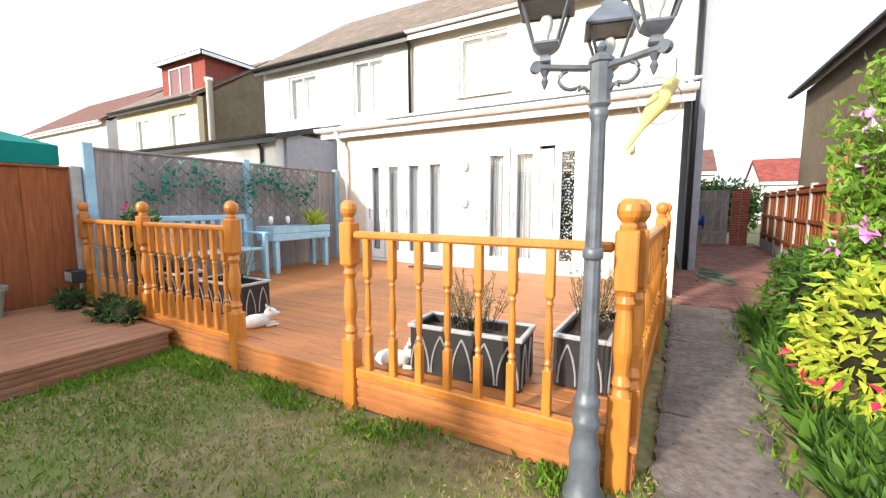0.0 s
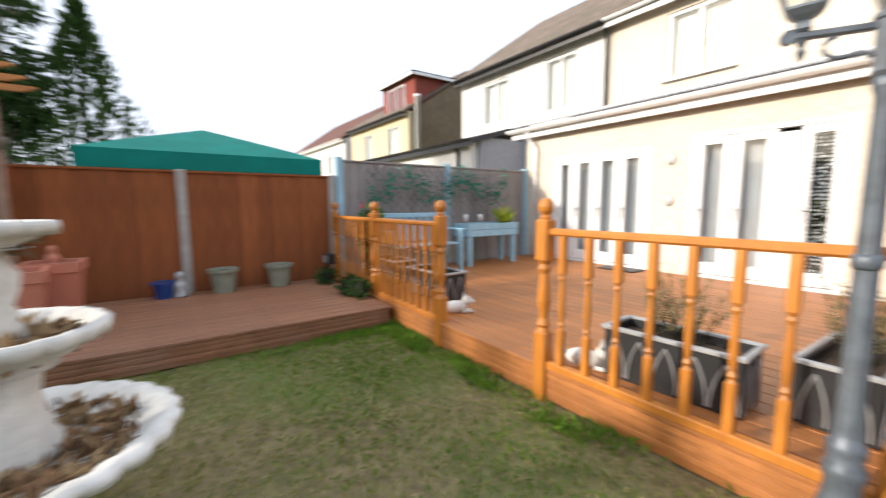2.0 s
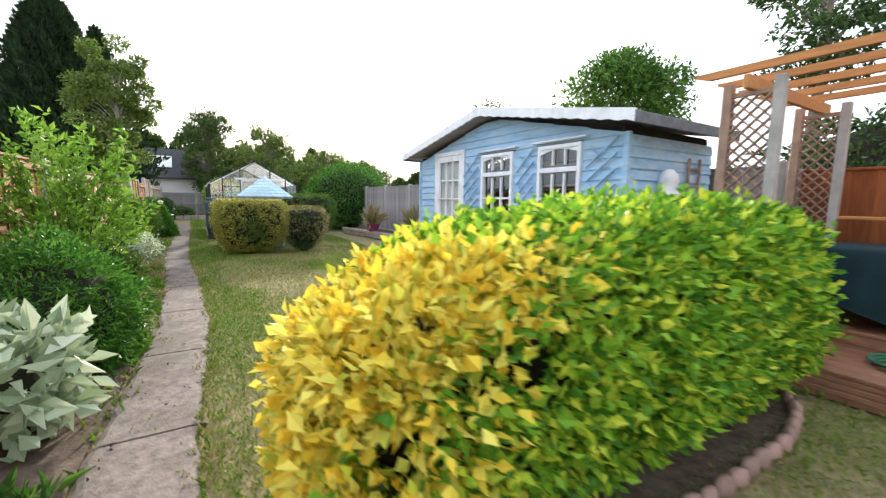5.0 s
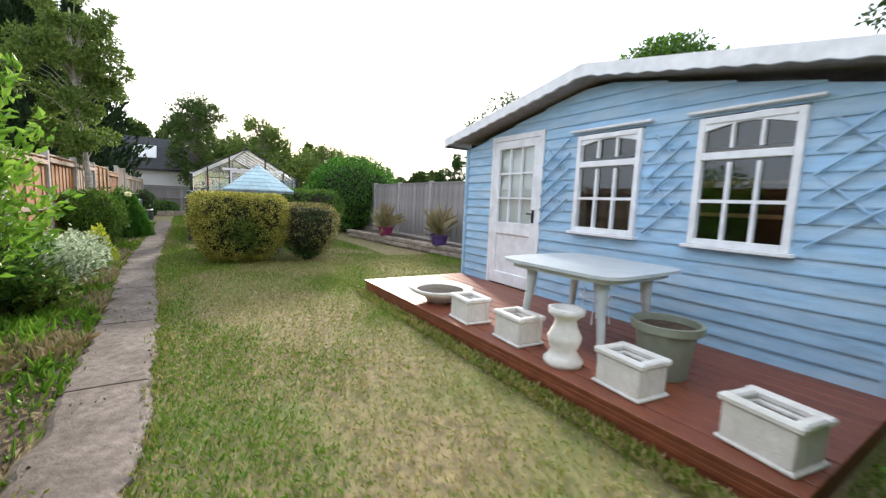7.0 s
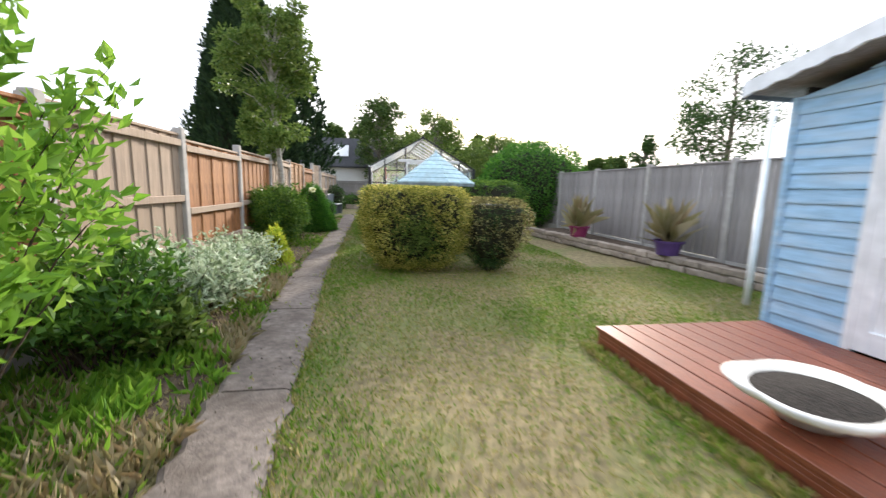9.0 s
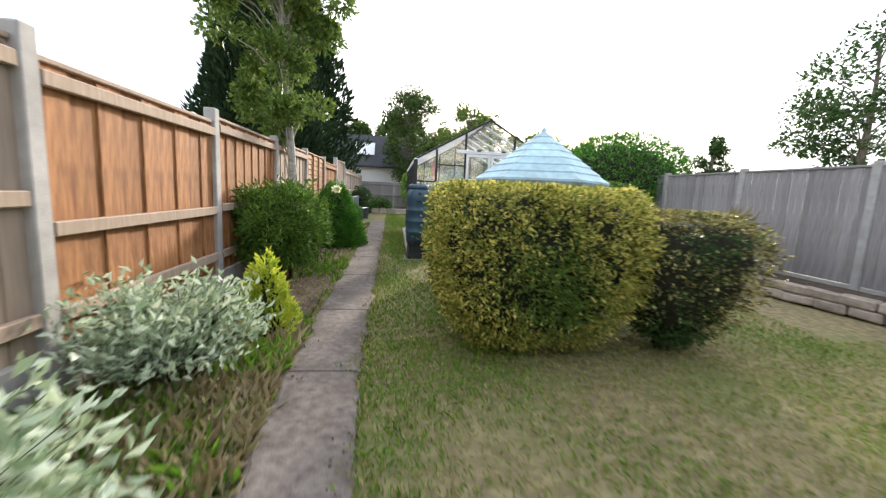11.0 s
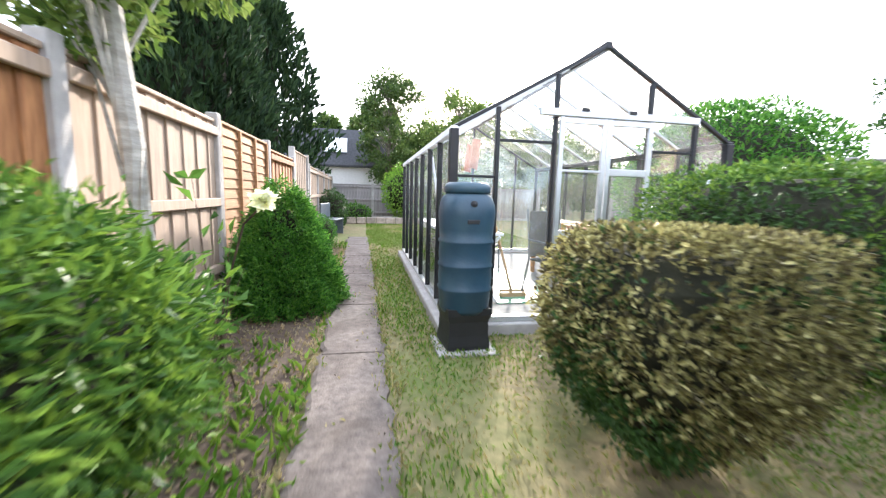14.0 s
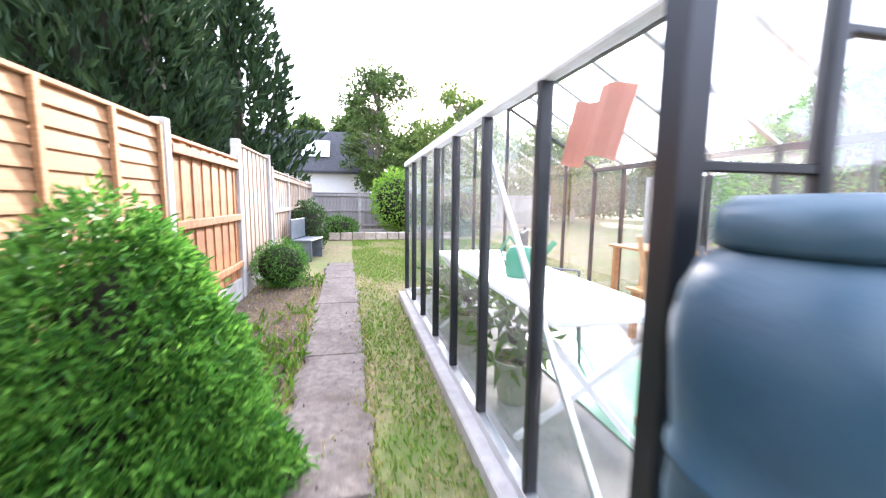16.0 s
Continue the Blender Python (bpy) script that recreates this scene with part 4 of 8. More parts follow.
# alley: brick pavers, gate and pier
alley = thing("brick_paving", "herringbone brick paving in the alley", "paving", kind="structure")
part("bedding", slab([(-1.68, -5.75), (0.3, -5.75), (0.1, -9), (-0.1, -9.1), (-0.1, -16), (-2.15, -16)], -0.03, 0.012), M["soil"], alley)


def pavers():
    me = bar_mesh("paver", (0.205, 0.1, 0.05), 0.006, M["paver"])
    bm = bmesh.new()
    n = 0
    for j in range(100):
        y = -5.82 - j * 0.105
        for i in range(11):
            x = 0.2 - (i + (0.5 if j % 2 else 0)) * 0.21
            left = -1.66 - (-5.8 - y) * 0.048
            if x < left + 0.1 or x > (0.2 if y > -8.9 else -0.2):
                continue
            m = pose(x, y, 0.016 + random.uniform(-0.002, 0.003), random.uniform(-1, 1), random.uniform(-1, 1), random.uniform(-1.5, 1.5))
            if n < 290:
                part("paver", me, None, alley, m=m)
                n += 1
            else:
                add_box(bm, (0, 0, 0), (0.205, 0.1, 0.05), 0, m)
    tagged(part("far_pavers", bm, M["paver"], alley), kind="stuff")


gate = thing("garden_gate", "grey weathered ledged wooden gate at the alley's end", "gate")
for k in range(9):
    part("board", box((-0.42 - 0.108 * k, -15.62, 0.92), (0.1, 0.022, 1.7 - 0.02 * (k % 2)), 0.004), M["fence_grey"], gate)
part("ledge", box((-0.85, -15.595, 0.4), (0.96, 0.03, 0.1), 0.005), M["fence_grey"], gate)
part("ledge", box((-0.85, -15.595, 1.45), (0.96, 0.03, 0.1), 0.005), M["fence_grey"], gate)
part("brace", beam((-0.42, -15.59, 0.45), (-1.28, -15.59, 1.4), 0.03, 0.09), M["fence_grey"], gate)
pier = thing("brick_pier", "red brick gate pier beside the alley gate", "pier")
for c in range(24):
    for i in range(2):
        part("brick", box((-1.52 - 0.225 * i, -15.65, 0.035 + 0.075 * c), (0.215, 0.22, 0.065), 0.004), M["brick"], pier)
part("mortar", box((-1.635, -15.655, 0.9), (0.43, 0.2, 1.79), 0), M["mortar"], pier)
fence_run("grey board fence beside the alley gate", (-0.35, -15.66), (0.0, -15.66), 1, 1.75, "fence_grey", side=1, gravel=0.05)

# the house beyond the end of the garden
eh = thing("end_house", "white rendered bungalow with a dark roof and a rooflight", "house")
part("wall", box((-2.0, 36.5, 1.3), (6.0, 3.0, 2.6), 0), M["render_white"], eh)
part("roof", prism([(34.7, 2.55), (36.5, 4.6), (38.3, 2.55), (38.3, 2.45), (34.7, 2.45)], "x", -5.2, 1.2), M["slate"], eh)
part("rooflight", box((-1.5, 35.55, 3.62), (1.25, 0.05, 1.1), 0.02, Matrix.Translation((0, 35.6, 3.6)) @ pose(0, 0, 0, -41.3) @ Matrix.Translation((0, -35.6, -3.6))), M["upvc"], eh)

def sheet(points):
    """One thin pane of glass through its corners."""
    bm = bmesh.new()
    bm.faces.new([bm.verts.new(p) for p in points])
    return bm


# ---- railings round the raised deck ----
def mesh_of(name, bm, material, smooth=False):
    me = bpy.data.meshes.new(name)
    bm.to_mesh(me)
    bm.free()
    me.materials.append(material)
    if smooth:
        for p in me.polygons:
            p.use_smooth = True
    return me


def newel_mesh():
    bm = box((0, 0, 0.21), (0.092, 0.092, 0.46), 0.006)
    add_lathe(bm, [(0.044, 0.44), (0.034, 0.47), (0.044, 0.49), (0.030, 0.53), (0.030, 0.56), (0.043, 0.64), (0.040, 0.72), (0.030, 0.82), (0.043, 0.85), (0.034, 0.88), (0.044, 0.90)], 14)
    add_box(bm, (0, 0, 1.03), (0.092, 0.092, 0.26), 0.008)
    add_lathe(bm, [(0.034, 1.155), (0.036, 1.175), (0.028, 1.19), (0.045, 1.215), (0.05, 1.24), (0.045, 1.268), (0.028, 1.288), (0.0, 1.295)], 14)
    return mesh_of("newel_post", bm, M["rail"])


def baluster_mesh():
    bm = box((0, 0, 0.115), (0.042, 0.042, 0.23), 0.004)
    add_lathe(bm, [(0.019, 0.228), (0.014, 0.245), (0.02, 0.26), (0.013, 0.28), (0.02, 0.35), (0.019, 0.42), (0.013, 0.53), (0.02, 0.55), (0.014, 0.565), (0.02, 0.582)], 10)
    add_box(bm, (0, 0, 0.70), (0.042, 0.042, 0.24), 0.004)
    return mesh_of("baluster", bm, M["rail"])


NEWEL, BALUSTER = newel_mesh(), baluster_mesh()


def railing(label, spots, counts, skip=()):
    r = thing("deck_railing", label, "railing")
    for x, y in spots:
        part("newel_post", NEWEL, None, r, m=pose(x, y, 0, 0, 0, 0))
    for k, ((a, b), n) in enumerate(zip(zip(spots, spots[1:]), counts)):
        if not n:
            continue
        A, B = Vector((*a, 0)), Vector((*b, 0))
        d = (B - A).normalized()
        yaw = math.degrees(math.atan2(d.y, d.x))
        ln = (B - A).length - 0.094
        mid = (A + B) / 2
        part("top_rail", box((0, 0, 0), (ln, 0.062, 0.045), 0.012), M["rail"], r, m=pose(mid.x, mid.y, 1.085, 0, 0, yaw))
        part("bottom_rail", boxes([((0, 0, 0), (ln, 0.06, 0.05)), ((0, 0.0, -0.13), (ln, 0.028, 0.2))], 0.008), M["rail"], r, m=pose(mid.x, mid.y, 0.235, 0, 0, yaw))
        for i in range(n):
            p = A + d * (0.047 + ln * (i + 0.5) / n)
            part("baluster", BALUSTER, None, r, m=pose(p.x, p.y, 0.255, 0, 0, yaw + random.uniform(-2, 2)))
    return r


railing("orange-stained turned timber railing along the deck's front", [(0.57, -1.85), (2.11, -1.85)], [8])
railing("orange-stained turned timber railing between the two decks", [(3.29, -1.87), (4.66, -1.9), (6.05, -1.95)], [9, 6])
railing("orange-stained turned timber railing beside the concrete path", [(0.54, -1.97), (0.46, -3.9), (0.42, -5.1)], [12, 7])


# ---- lamp post with three lanterns ----
def lamp_post():
    """A fluted column with a ringed base, and three arms, each with a square tapered lantern."""
    L = thing("garden_lamp_post", "dark grey cast-iron lamp post with three glass lanterns", "lamp post", pose(0.685, -1.70, 0))
    flute = lambda a, i: 1 + (0.06 * math.cos(10 * a) if 14 <= i <= 17 else 0)
    part("column", lathe([(0.085, 0), (0.085, 0.04), (0.068, 0.07), (0.06, 0.16), (0.065, 0.22), (0.053, 0.27), (0.048, 0.32), (0.056, 0.345), (0.058, 0.375), (0.047, 0.39), (0.052, 0.43), (0.054, 0.455), (0.042, 0.47), (0.04, 0.50), (0.037, 0.53), (0.034, 0.60), (0.031, 1.03), (0.026, 1.58), (0.034, 1.60), (0.036, 1.625), (0.029, 1.64)], 40, wave=flute), M["iron"], L, smooth=True)
    part("collar", lathe([(0.034, 1.045), (0.041, 1.055), (0.041, 1.085), (0.034, 1.095)], 20), M["iron"], L, smooth=True)
    part("column_head", lathe([(0.033, 1.635), (0.043, 1.65), (0.04, 1.665), (0.04, 1.80), (0.048, 1.805), (0.048, 1.82), (0.026, 1.835), (0.012, 1.845), (0.02, 1.86), (0.012, 1.875), (0.0, 1.89)], 8), M["iron"], L)
    for ang in (30, 150, 270):
        R = pose(0, 0, 0, 0, 0, ang)
        part("arm", beam(R @ Vector((0.04, 0, 1.785)), R @ Vector((0.245, 0, 1.785)), 0.022, 0.028, 0.005), M["iron"], L)
        part("arm_end", lathe([(0.0, -0.012), (0.022, -0.012), (0.022, 0.012), (0.0, 0.012)], 14, R @ Matrix.Translation((0.25, 0, 1.785)) @ pose(0, 0, 0, 90)), M["iron"], L)
        pts = [R @ Vector((0.045 + 0.012 * t, 0, 1.695 + 0.02 * math.sin(t))) for t in np.linspace(0, 3.0, 5)]
        pts += [R @ Vector((0.115 + 0.045 * math.cos(a), 0, 1.74 + 0.035 * math.sin(a))) for a in np.linspace(math.pi * 1.2, math.pi * 2.4, 9)]
        part("scroll", tube(pts, 0.008, 6), M["iron"], L, smooth=True)
        c = R @ Vector((0.215, 0, 0))
        T = pose(c.x, c.y, 0, 0, 0, 12)
        part("drop_finial", lathe([(0.0, 1.70), (0.008, 1.715), (0.014, 1.735), (0.008, 1.75), (0.018, 1.772)], 10), M["iron"], L, m=T)
        lan = part("lantern", lathe([(0.018, 1.798), (0.03, 1.805), (0.03, 1.82), (0.02, 1.83), (0.045, 1.845), (0.066, 1.862), (0.066, 1.87), (0.04, 1.871)], 4, pose(0, 0, 0, 0, 0, 45)), M["iron"], L, m=T)
        bm = bmesh.new()
        foot, head = 0.044, 0.083
        ring = lambda r, z: [Vector((sx * r, sy * r, z)) for sx, sy in ((-1, -1), (1, -1), (1, 1), (-1, 1))]
        lo, hi = ring(foot, 1.868), ring(head, 2.0)
        for k in range(4):
            add_beam(bm, lo[k], hi[k], 0.009)
            add_beam(bm, hi[k], hi[(k + 1) % 4], 0.011)
        part("lantern_frame", bm, M["iron"], lan)
        part("lantern_cap", lathe([(0.14, 1.998), (0.146, 2.006), (0.135, 2.02), (0.09, 2.065), (0.062, 2.085), (0.058, 2.10), (0.035, 2.115), (0.014, 2.125), (0.02, 2.145), (0.0, 2.165)], 4, pose(0, 0, 0, 0, 0, 45)), M["iron"], lan)
        bm = bmesh.new()
        gl, gh_ = [bm.verts.new(v * 1.0) for v in ring(foot, 1.872)], [bm.verts.new(v) for v in ring(head - 0.002, 1.998)]
        for k in range(4):
            bm.faces.new((gl[k], gl[(k + 1) % 4], gh_[(k + 1) % 4], gh_[k]))
        g = part("lantern_glass", bm, M["glass"], lan)
        g.visible_shadow = False
        part("bulb", lathe([(0.013, 1.872), (0.013, 1.905), (0.022, 1.92), (0.026, 1.945), (0.018, 1.97), (0.0, 1.978)], 12), M["upvc"], lan, smooth=True)
    return L


lamp_post()

parrot = thing("hanging_ornament", "pale yellow hanging bird-shaped ornament on a wire ring", "ornament", pose(0.52, -1.80, 1.60, 0, -34, 30) @ Matrix.Scale(0.8, 4))
part("ornament_body", lathe([(0.0, -0.2), (0.012, -0.17), (0.018, -0.05), (0.03, 0.0), (0.046, 0.07), (0.044, 0.12), (0.03, 0.155), (0.034, 0.185), (0.026, 0.22), (0.0, 0.235)], 14), M["yellow_ornament"], parrot, smooth=True)
part("wire_ring", tube([(0.11 * math.cos(a), 0, 0.1 + 0.11 * math.sin(a)) for a in np.linspace(0, 2 * math.pi, 25)], 0.003, 5), M["silver"], parrot)
part("hook", tube([(0, 0, 0.2), (0.02, 0.02, 0.24), (0.07, 0.06, 0.27)], 0.003, 5), M["silver"], parrot)


# ---- planters and furniture on the raised deck ----
def gothic_planter(x, y, yaw, seed):
    p = thing("trough_planter", "black trough planter with silver gothic arches and dry heather", "planter", pose(x, y, 0.222, 0, 0, yaw), "gothic trough planters")
    w, d, h = 0.70, 0.30, 0.30
    for c, size in (((0, d / 2 - 0.012, h / 2), (w, 0.024, h)), ((0, -d / 2 + 0.012, h / 2), (w, 0.024, h)), ((w / 2 - 0.012, 0, h / 2), (0.024, d - 0.048, h)), ((-w / 2 + 0.012, 0, h / 2), (0.024, d - 0.048, h)), ((0, 0, 0.012), (w - 0.05, d - 0.05, 0.024))):
        part("panel", box(c, size, 0.003), M["pot_black"], p)
    part("rim", boxes([((0, d / 2, h), (w + 0.03, 0.03, 0.025)), ((0, -d / 2, h), (w + 0.03, 0.03, 0.025)), ((w / 2, 0, h), (0.03, d - 0.03, 0.025)), ((-w / 2, 0, h), (0.03, d - 0.03, 0.025))], 0.005), M["silver"], p)
    for k in range(5):
        cx = -w / 2 + w * (k + 0.5) / 5
        for s in (-1, 1):
            pts = [(cx + s * 0.062 * (1 - t ** 2.2), d / 2 + 0.004, 0.02 + 0.235 * t) for t in np.linspace(0, 1, 8)]
            part("arch", tube(pts, 0.006, 5), M["silver"], p)
    for s in (-1, 1):
        for k in (-0.07, 0.07):
            for q in (-1, 1):
                pts = [(s * (w / 2 + 0.004), k + q * 0.05 * (1 - t ** 2.2), 0.02 + 0.235 * t) for t in np.linspace(0, 1, 7)]
                part("arch", tube(pts, 0.006, 5), M["silver"], p)
    part("soil", box((0, 0, 0.24), (w - 0.05, d - 0.05, 0.02), 0), M["soil"], p)
    plant = thing("heather", "dry wispy heather growing in the trough planter", "plant", pose(x, y, 0.222, 0, 0, yaw))
    bm = bmesh.new()
    tips, outs = [], []
    for k in range(60):
        a, r = random.uniform(0, 6.28), random.uniform(0.05, 0.24)
        b0 = Vector((random.uniform(-0.1, 0.1), random.uniform(-0.06, 0.06), 0.245))
        t0 = b0 + Vector((r * math.cos(a), 0.7 * r * math.sin(a), random.uniform(0.2, 0.42)))
        add_beam(bm, b0, t0, 0.005, 0.002, seg=3)
        for q in range(16):
            f = random.uniform(0.35, 1.05)
            tips.append(b0.lerp(t0, f))
            outs.append((t0 - b0).normalized())
    tagged(part("twig_mass", bm, M["twig_shade"], plant), kind="stuff")
    tagged(part("foliage", leaf_mesh("foliage", np.array(tips), np.array(outs), 0.025, 0.009), LEAF["dry"], plant), kind="stuff")


gothic_planter(1.45, -2.2, 3, 1)
gothic_planter(0.80, -2.62, 88, 2)
gothic_planter(4.15, -2.4, 2, 3)
gothic_planter(5.3, -2.45, 0, 4)


def figure(name, label, x, y, z, yaw, h, material="stone_white"):
    """A small cast garden figure, kept to a plain shape in one mesh."""
    bm = lathe([(0.0, 0.0), (0.28 * h, 0.0), (0.3 * h, 0.08 * h), (0.2 * h, 0.2 * h), (0.24 * h, 0.38 * h), (0.2 * h, 0.56 * h), (0.11 * h, 0.66 * h), (0.16 * h, 0.76 * h), (0.15 * h, 0.9 * h), (0.07 * h, 0.99 * h), (0.0, h)], 14)
    for s in (-1, 1):
        add_lathe(bm, [(0.0, -0.14 * h), (0.06 * h, -0.1 * h), (0.05 * h, 0.1 * h), (0.0, 0.14 * h)], 8, Matrix.Translation((0.12 * h, s * 0.2 * h, 0.36 * h)) @ pose(0, 0, 0, s * 20, 40, 0))
    for v in bm.verts:
        v.co += 0.02 * h * noise.noise_vector(v.co * 9 / h)
    me = mesh_of(name, bm, M[material], True)
    ob = new(name, me)
    ob.matrix_basis = pose(x, y, z, 0, 0, yaw)
    return tagged(ob, label, "ornament")


def dog(x, y, yaw, name="dog_ornament"):
    """A low white animal figure lying on the boards."""
    bm = bmesh.new()
    for c, r in (((0, 0, 0.09), (0.17, 0.08, 0.085)), ((0.17, 0, 0.16), (0.075, 0.06, 0.065)), ((0.23, 0, 0.145), (0.05, 0.035, 0.03))):
        bmesh.ops.create_icosphere(bm, subdivisions=2, radius=1, matrix=Matrix.LocRotScale(c, None, r))
    for s in (-1, 1):
        add_beam(bm, (0.15, s * 0.045, 0.2), (0.14, s * 0.06, 0.26), 0.035, 0.01, seg=6)
        add_beam(bm, (0.1, s * 0.05, 0.03), (0.24, s * 0.05, 0.02), 0.04, 0.035, seg=6)
    add_beam(bm, (-0.16, 0, 0.1), (-0.22, 0.02, 0.30), 0.035, 0.02, seg=6)
    ob = new(name, mesh_of(name, bm, M["stone_white"], True))
    ob.matrix_basis = pose(x, y, 0.222, 0, 0, yaw) @ Matrix.Scale(0.72, 4)
    return tagged(ob, "white painted cast animal ornament on the deck", "ornament")


dog(1.92, -2.02, 205)
dog(3.42, -2.12, 250)

# blue trough on legs against the grey fence
bt = thing("raised_trough", "pale blue wooden planting trough on legs", "planter", pose(5.72, -4.55, 0.222, 0, 0, 90))
for zz in (0.55, 0.66):
    for k in (-1, 1):
        part("trough_side", box((0, k * 0.19, zz), (1.15, 0.022, 0.105), 0.004), M["blue_paint"], bt)
        part("trough_end", box((k * 0.565, 0, zz), (0.022, 0.356, 0.105), 0.004), M["blue_paint"], bt)
part("trough_floor", box((0, 0, 0.5), (1.1, 0.36, 0.02), 0), M["blue_paint"], bt)
part("soil", box((0, 0, 0.66), (1.1, 0.35, 0.03), 0), M["soil"], bt)
for sx in (-1, 1):
    for sy in (-1, 1):
        part("leg", box((sx * 0.5, sy * 0.15, 0.25), (0.075, 0.075, 0.5), 0.006), M["blue_paint"], bt)
for k, x in enumerate((-0.35, 0.1, 0.42)):
    sl = thing("solar_light", "small clear solar stake light in the blue trough", "garden light", pose(5.72 + 0.05, -4.55 + x, 0.222))
    part("stake", lathe([(0.008, 0.62), (0.008, 0.74)], 8), M["silver"], sl)
    part("globe", lathe([(0.01, 0.74), (0.03, 0.76), (0.035, 0.82), (0.025, 0.86), (0.0, 0.865)], 10), M["upvc"], sl, smooth=True)
cord = thing("spiky_plant", "spiky yellow-green plant in the blue trough", "plant", pose(5.74, -4.95, 0.88))
pp = np.zeros((60, 3)) + rng.normal(0, 0.02, (60, 3))
part("leaf_tuft", leaf_mesh("leaf_tuft", pp, np.tile([0, 0, 1.0], (60, 1)), 0.3, 0.02, 0.3, 0.35), LEAF["lime"], cord)

# pale blue bench by the grey fence
bench = thing("garden_bench", "pale blue painted wooden garden bench", "bench", pose(5.55, -3.1, 0.222, 0, 0, 90))
for k in range(4):
    part("seat_slat", box((0, -0.18 + 0.11 * k, 0.43), (1.2, 0.09, 0.025), 0.006), M["blue_paint"], bench)
for k in range(9):
    part("back_slat", box((-0.52 + 0.13 * k, -0.245, 0.66), (0.06, 0.02, 0.38), 0.004), M["blue_paint"], bench)
part("back_rail", box((0, -0.245, 0.87), (1.24, 0.04, 0.07), 0.008), M["blue_paint"], bench)
for sx in (-1, 1):
    part("leg", box((sx * 0.6, -0.245, 0.43), (0.055, 0.055, 0.86), 0.006), M["blue_paint"], bench)
    part("leg", box((sx * 0.6, 0.2, 0.32), (0.055, 0.055, 0.64), 0.006), M["blue_paint"], bench)
    part("armrest", box((sx * 0.6, -0.01, 0.65), (0.07, 0.54, 0.03), 0.008), M["blue_paint"], bench)

# lattice with plastic leaves along the grey fence
tr = thing("fence_trellis", "grey diagonal trellis with teal artificial leaves on the fence", "trellis", pose(6.09, 0, 0))
y0, y1, z0, z1 = -5.3, -2.45, 1.02, 1.86


def lattice(parent, a0, a1, z0, z1, step, w, material, axis="y", off=0.0, t=0.008):
    """Crossed diagonal laths clipped to a rectangle."""
    n = 0
    for s in (1, -1):
        c = (a0 - (z1 - z0)) if s > 0 else a0
        while c < (a1 if s > 0 else a1 + (z1 - z0)):
            pts = []
            lo, hi = c, c + s * (z1 - z0)
            ta = max(0.0, min(1.0, (a0 - lo) / (hi - lo))), max(0.0, min(1.0, (a1 - lo) / (hi - lo)))
            t0, t1 = min(ta), max(ta)
            if t1 - t0 > 0.03:
                p = [(lo + (hi - lo) * q, z0 + (z1 - z0) * q) for q in (t0, t1)]
                k = off + s * t * 0.55
                ends = [(k, u, v) if axis == "y" else (u, k, v) for u, v in p]
                part("lath", beam(*ends, t, w) if axis == "y" else beam(*ends, w, t), M[material], parent)
                n += 1
            c += step
    return n


lattice(tr, y0, y1, z0, z1, 0.17, 0.02, "fence_grey")
n = 900
lp = np.stack([rng.uniform(-0.06, -0.01, n), y0 + (y1 - y0) * rng.uniform(0, 1, n), rng.normal(1.55, 0.2, n).clip(z0, z1 + 0.04)], 1)
keep = np.abs(np.sin(lp[:, 1] * 5.5) * 0.2 + 1.54 + rng.normal(0, 0.1, n) - lp[:, 2]) < 0.15
tagged(part("leaf_garland", leaf_mesh("leaf_garland", lp[keep], np.tile([-1.0, 0, -0.3], (keep.sum(), 1)), 0.085, 0.045), LEAF["vine"], tr), kind="stuff")

# flowers in front of the grey fence
fl = shrub("flower_pot_plant", "leafy pot plant with red flowers by the blue post", (5.75, -2.35, 0.9), (0.2, 0.2, 0.34), "green", 300, 0.07, stems=0.1, floor=0.3)
pr = blob_points(16, (0, 0, 1.1), (0.18, 0.16, 0.2), 0.1)
part("flower", leaf_mesh("flower", pr[0], pr[1], 0.06, 0.05), LEAF["red"], fl)

# wall lights and ornaments on the house wall
for x, z in ((0.88, 2.02), (5.98, 1.9)):
    wl = thing("wall_light", "small oval brass wall light on the cream wall", "wall light", pose(x, -6.045, z))
    part("backplate", lathe([(0.0, 0), (0.05, 0.0), (0.052, 0.015), (0.0, 0.03)], 16, pose(0, 0, 0, -90) @ Matrix.Diagonal((0.8, 1.5, 1, 1))), M["yellow_ornament"], wl, smooth=True)
    part("shade", lathe([(0.0, 0.02), (0.035, 0.03), (0.04, 0.05), (0.0, 0.075)], 14, pose(0, 0, 0, -90) @ Matrix.Diagonal((0.8, 1.4, 1, 1))), M["upvc"], wl, smooth=True)
for z in (1.3, 1.9):
    orn = thing("wall_plaque", "small dark and white plaque on the cream wall", "ornament", pose(3.36, -6.04, z))
    part("plaque", lathe([(0.0, 0.0), (0.06, 0.0), (0.07, 0.012), (0.05, 0.03), (0.0, 0.035)], 12, pose(0, 0, 0, -90) @ Matrix.Diagonal((0.9, 1.3, 1, 1))), M["silver"], orn)
mat_ob = thing("door_mat", "small dark door mat on the deck", "mat", pose(3.9, -5.75, 0.224))
part("pile", box((0, 0, 0.008), (0.6, 0.35, 0.015), 0.004), M["black_plastic"], mat_ob)

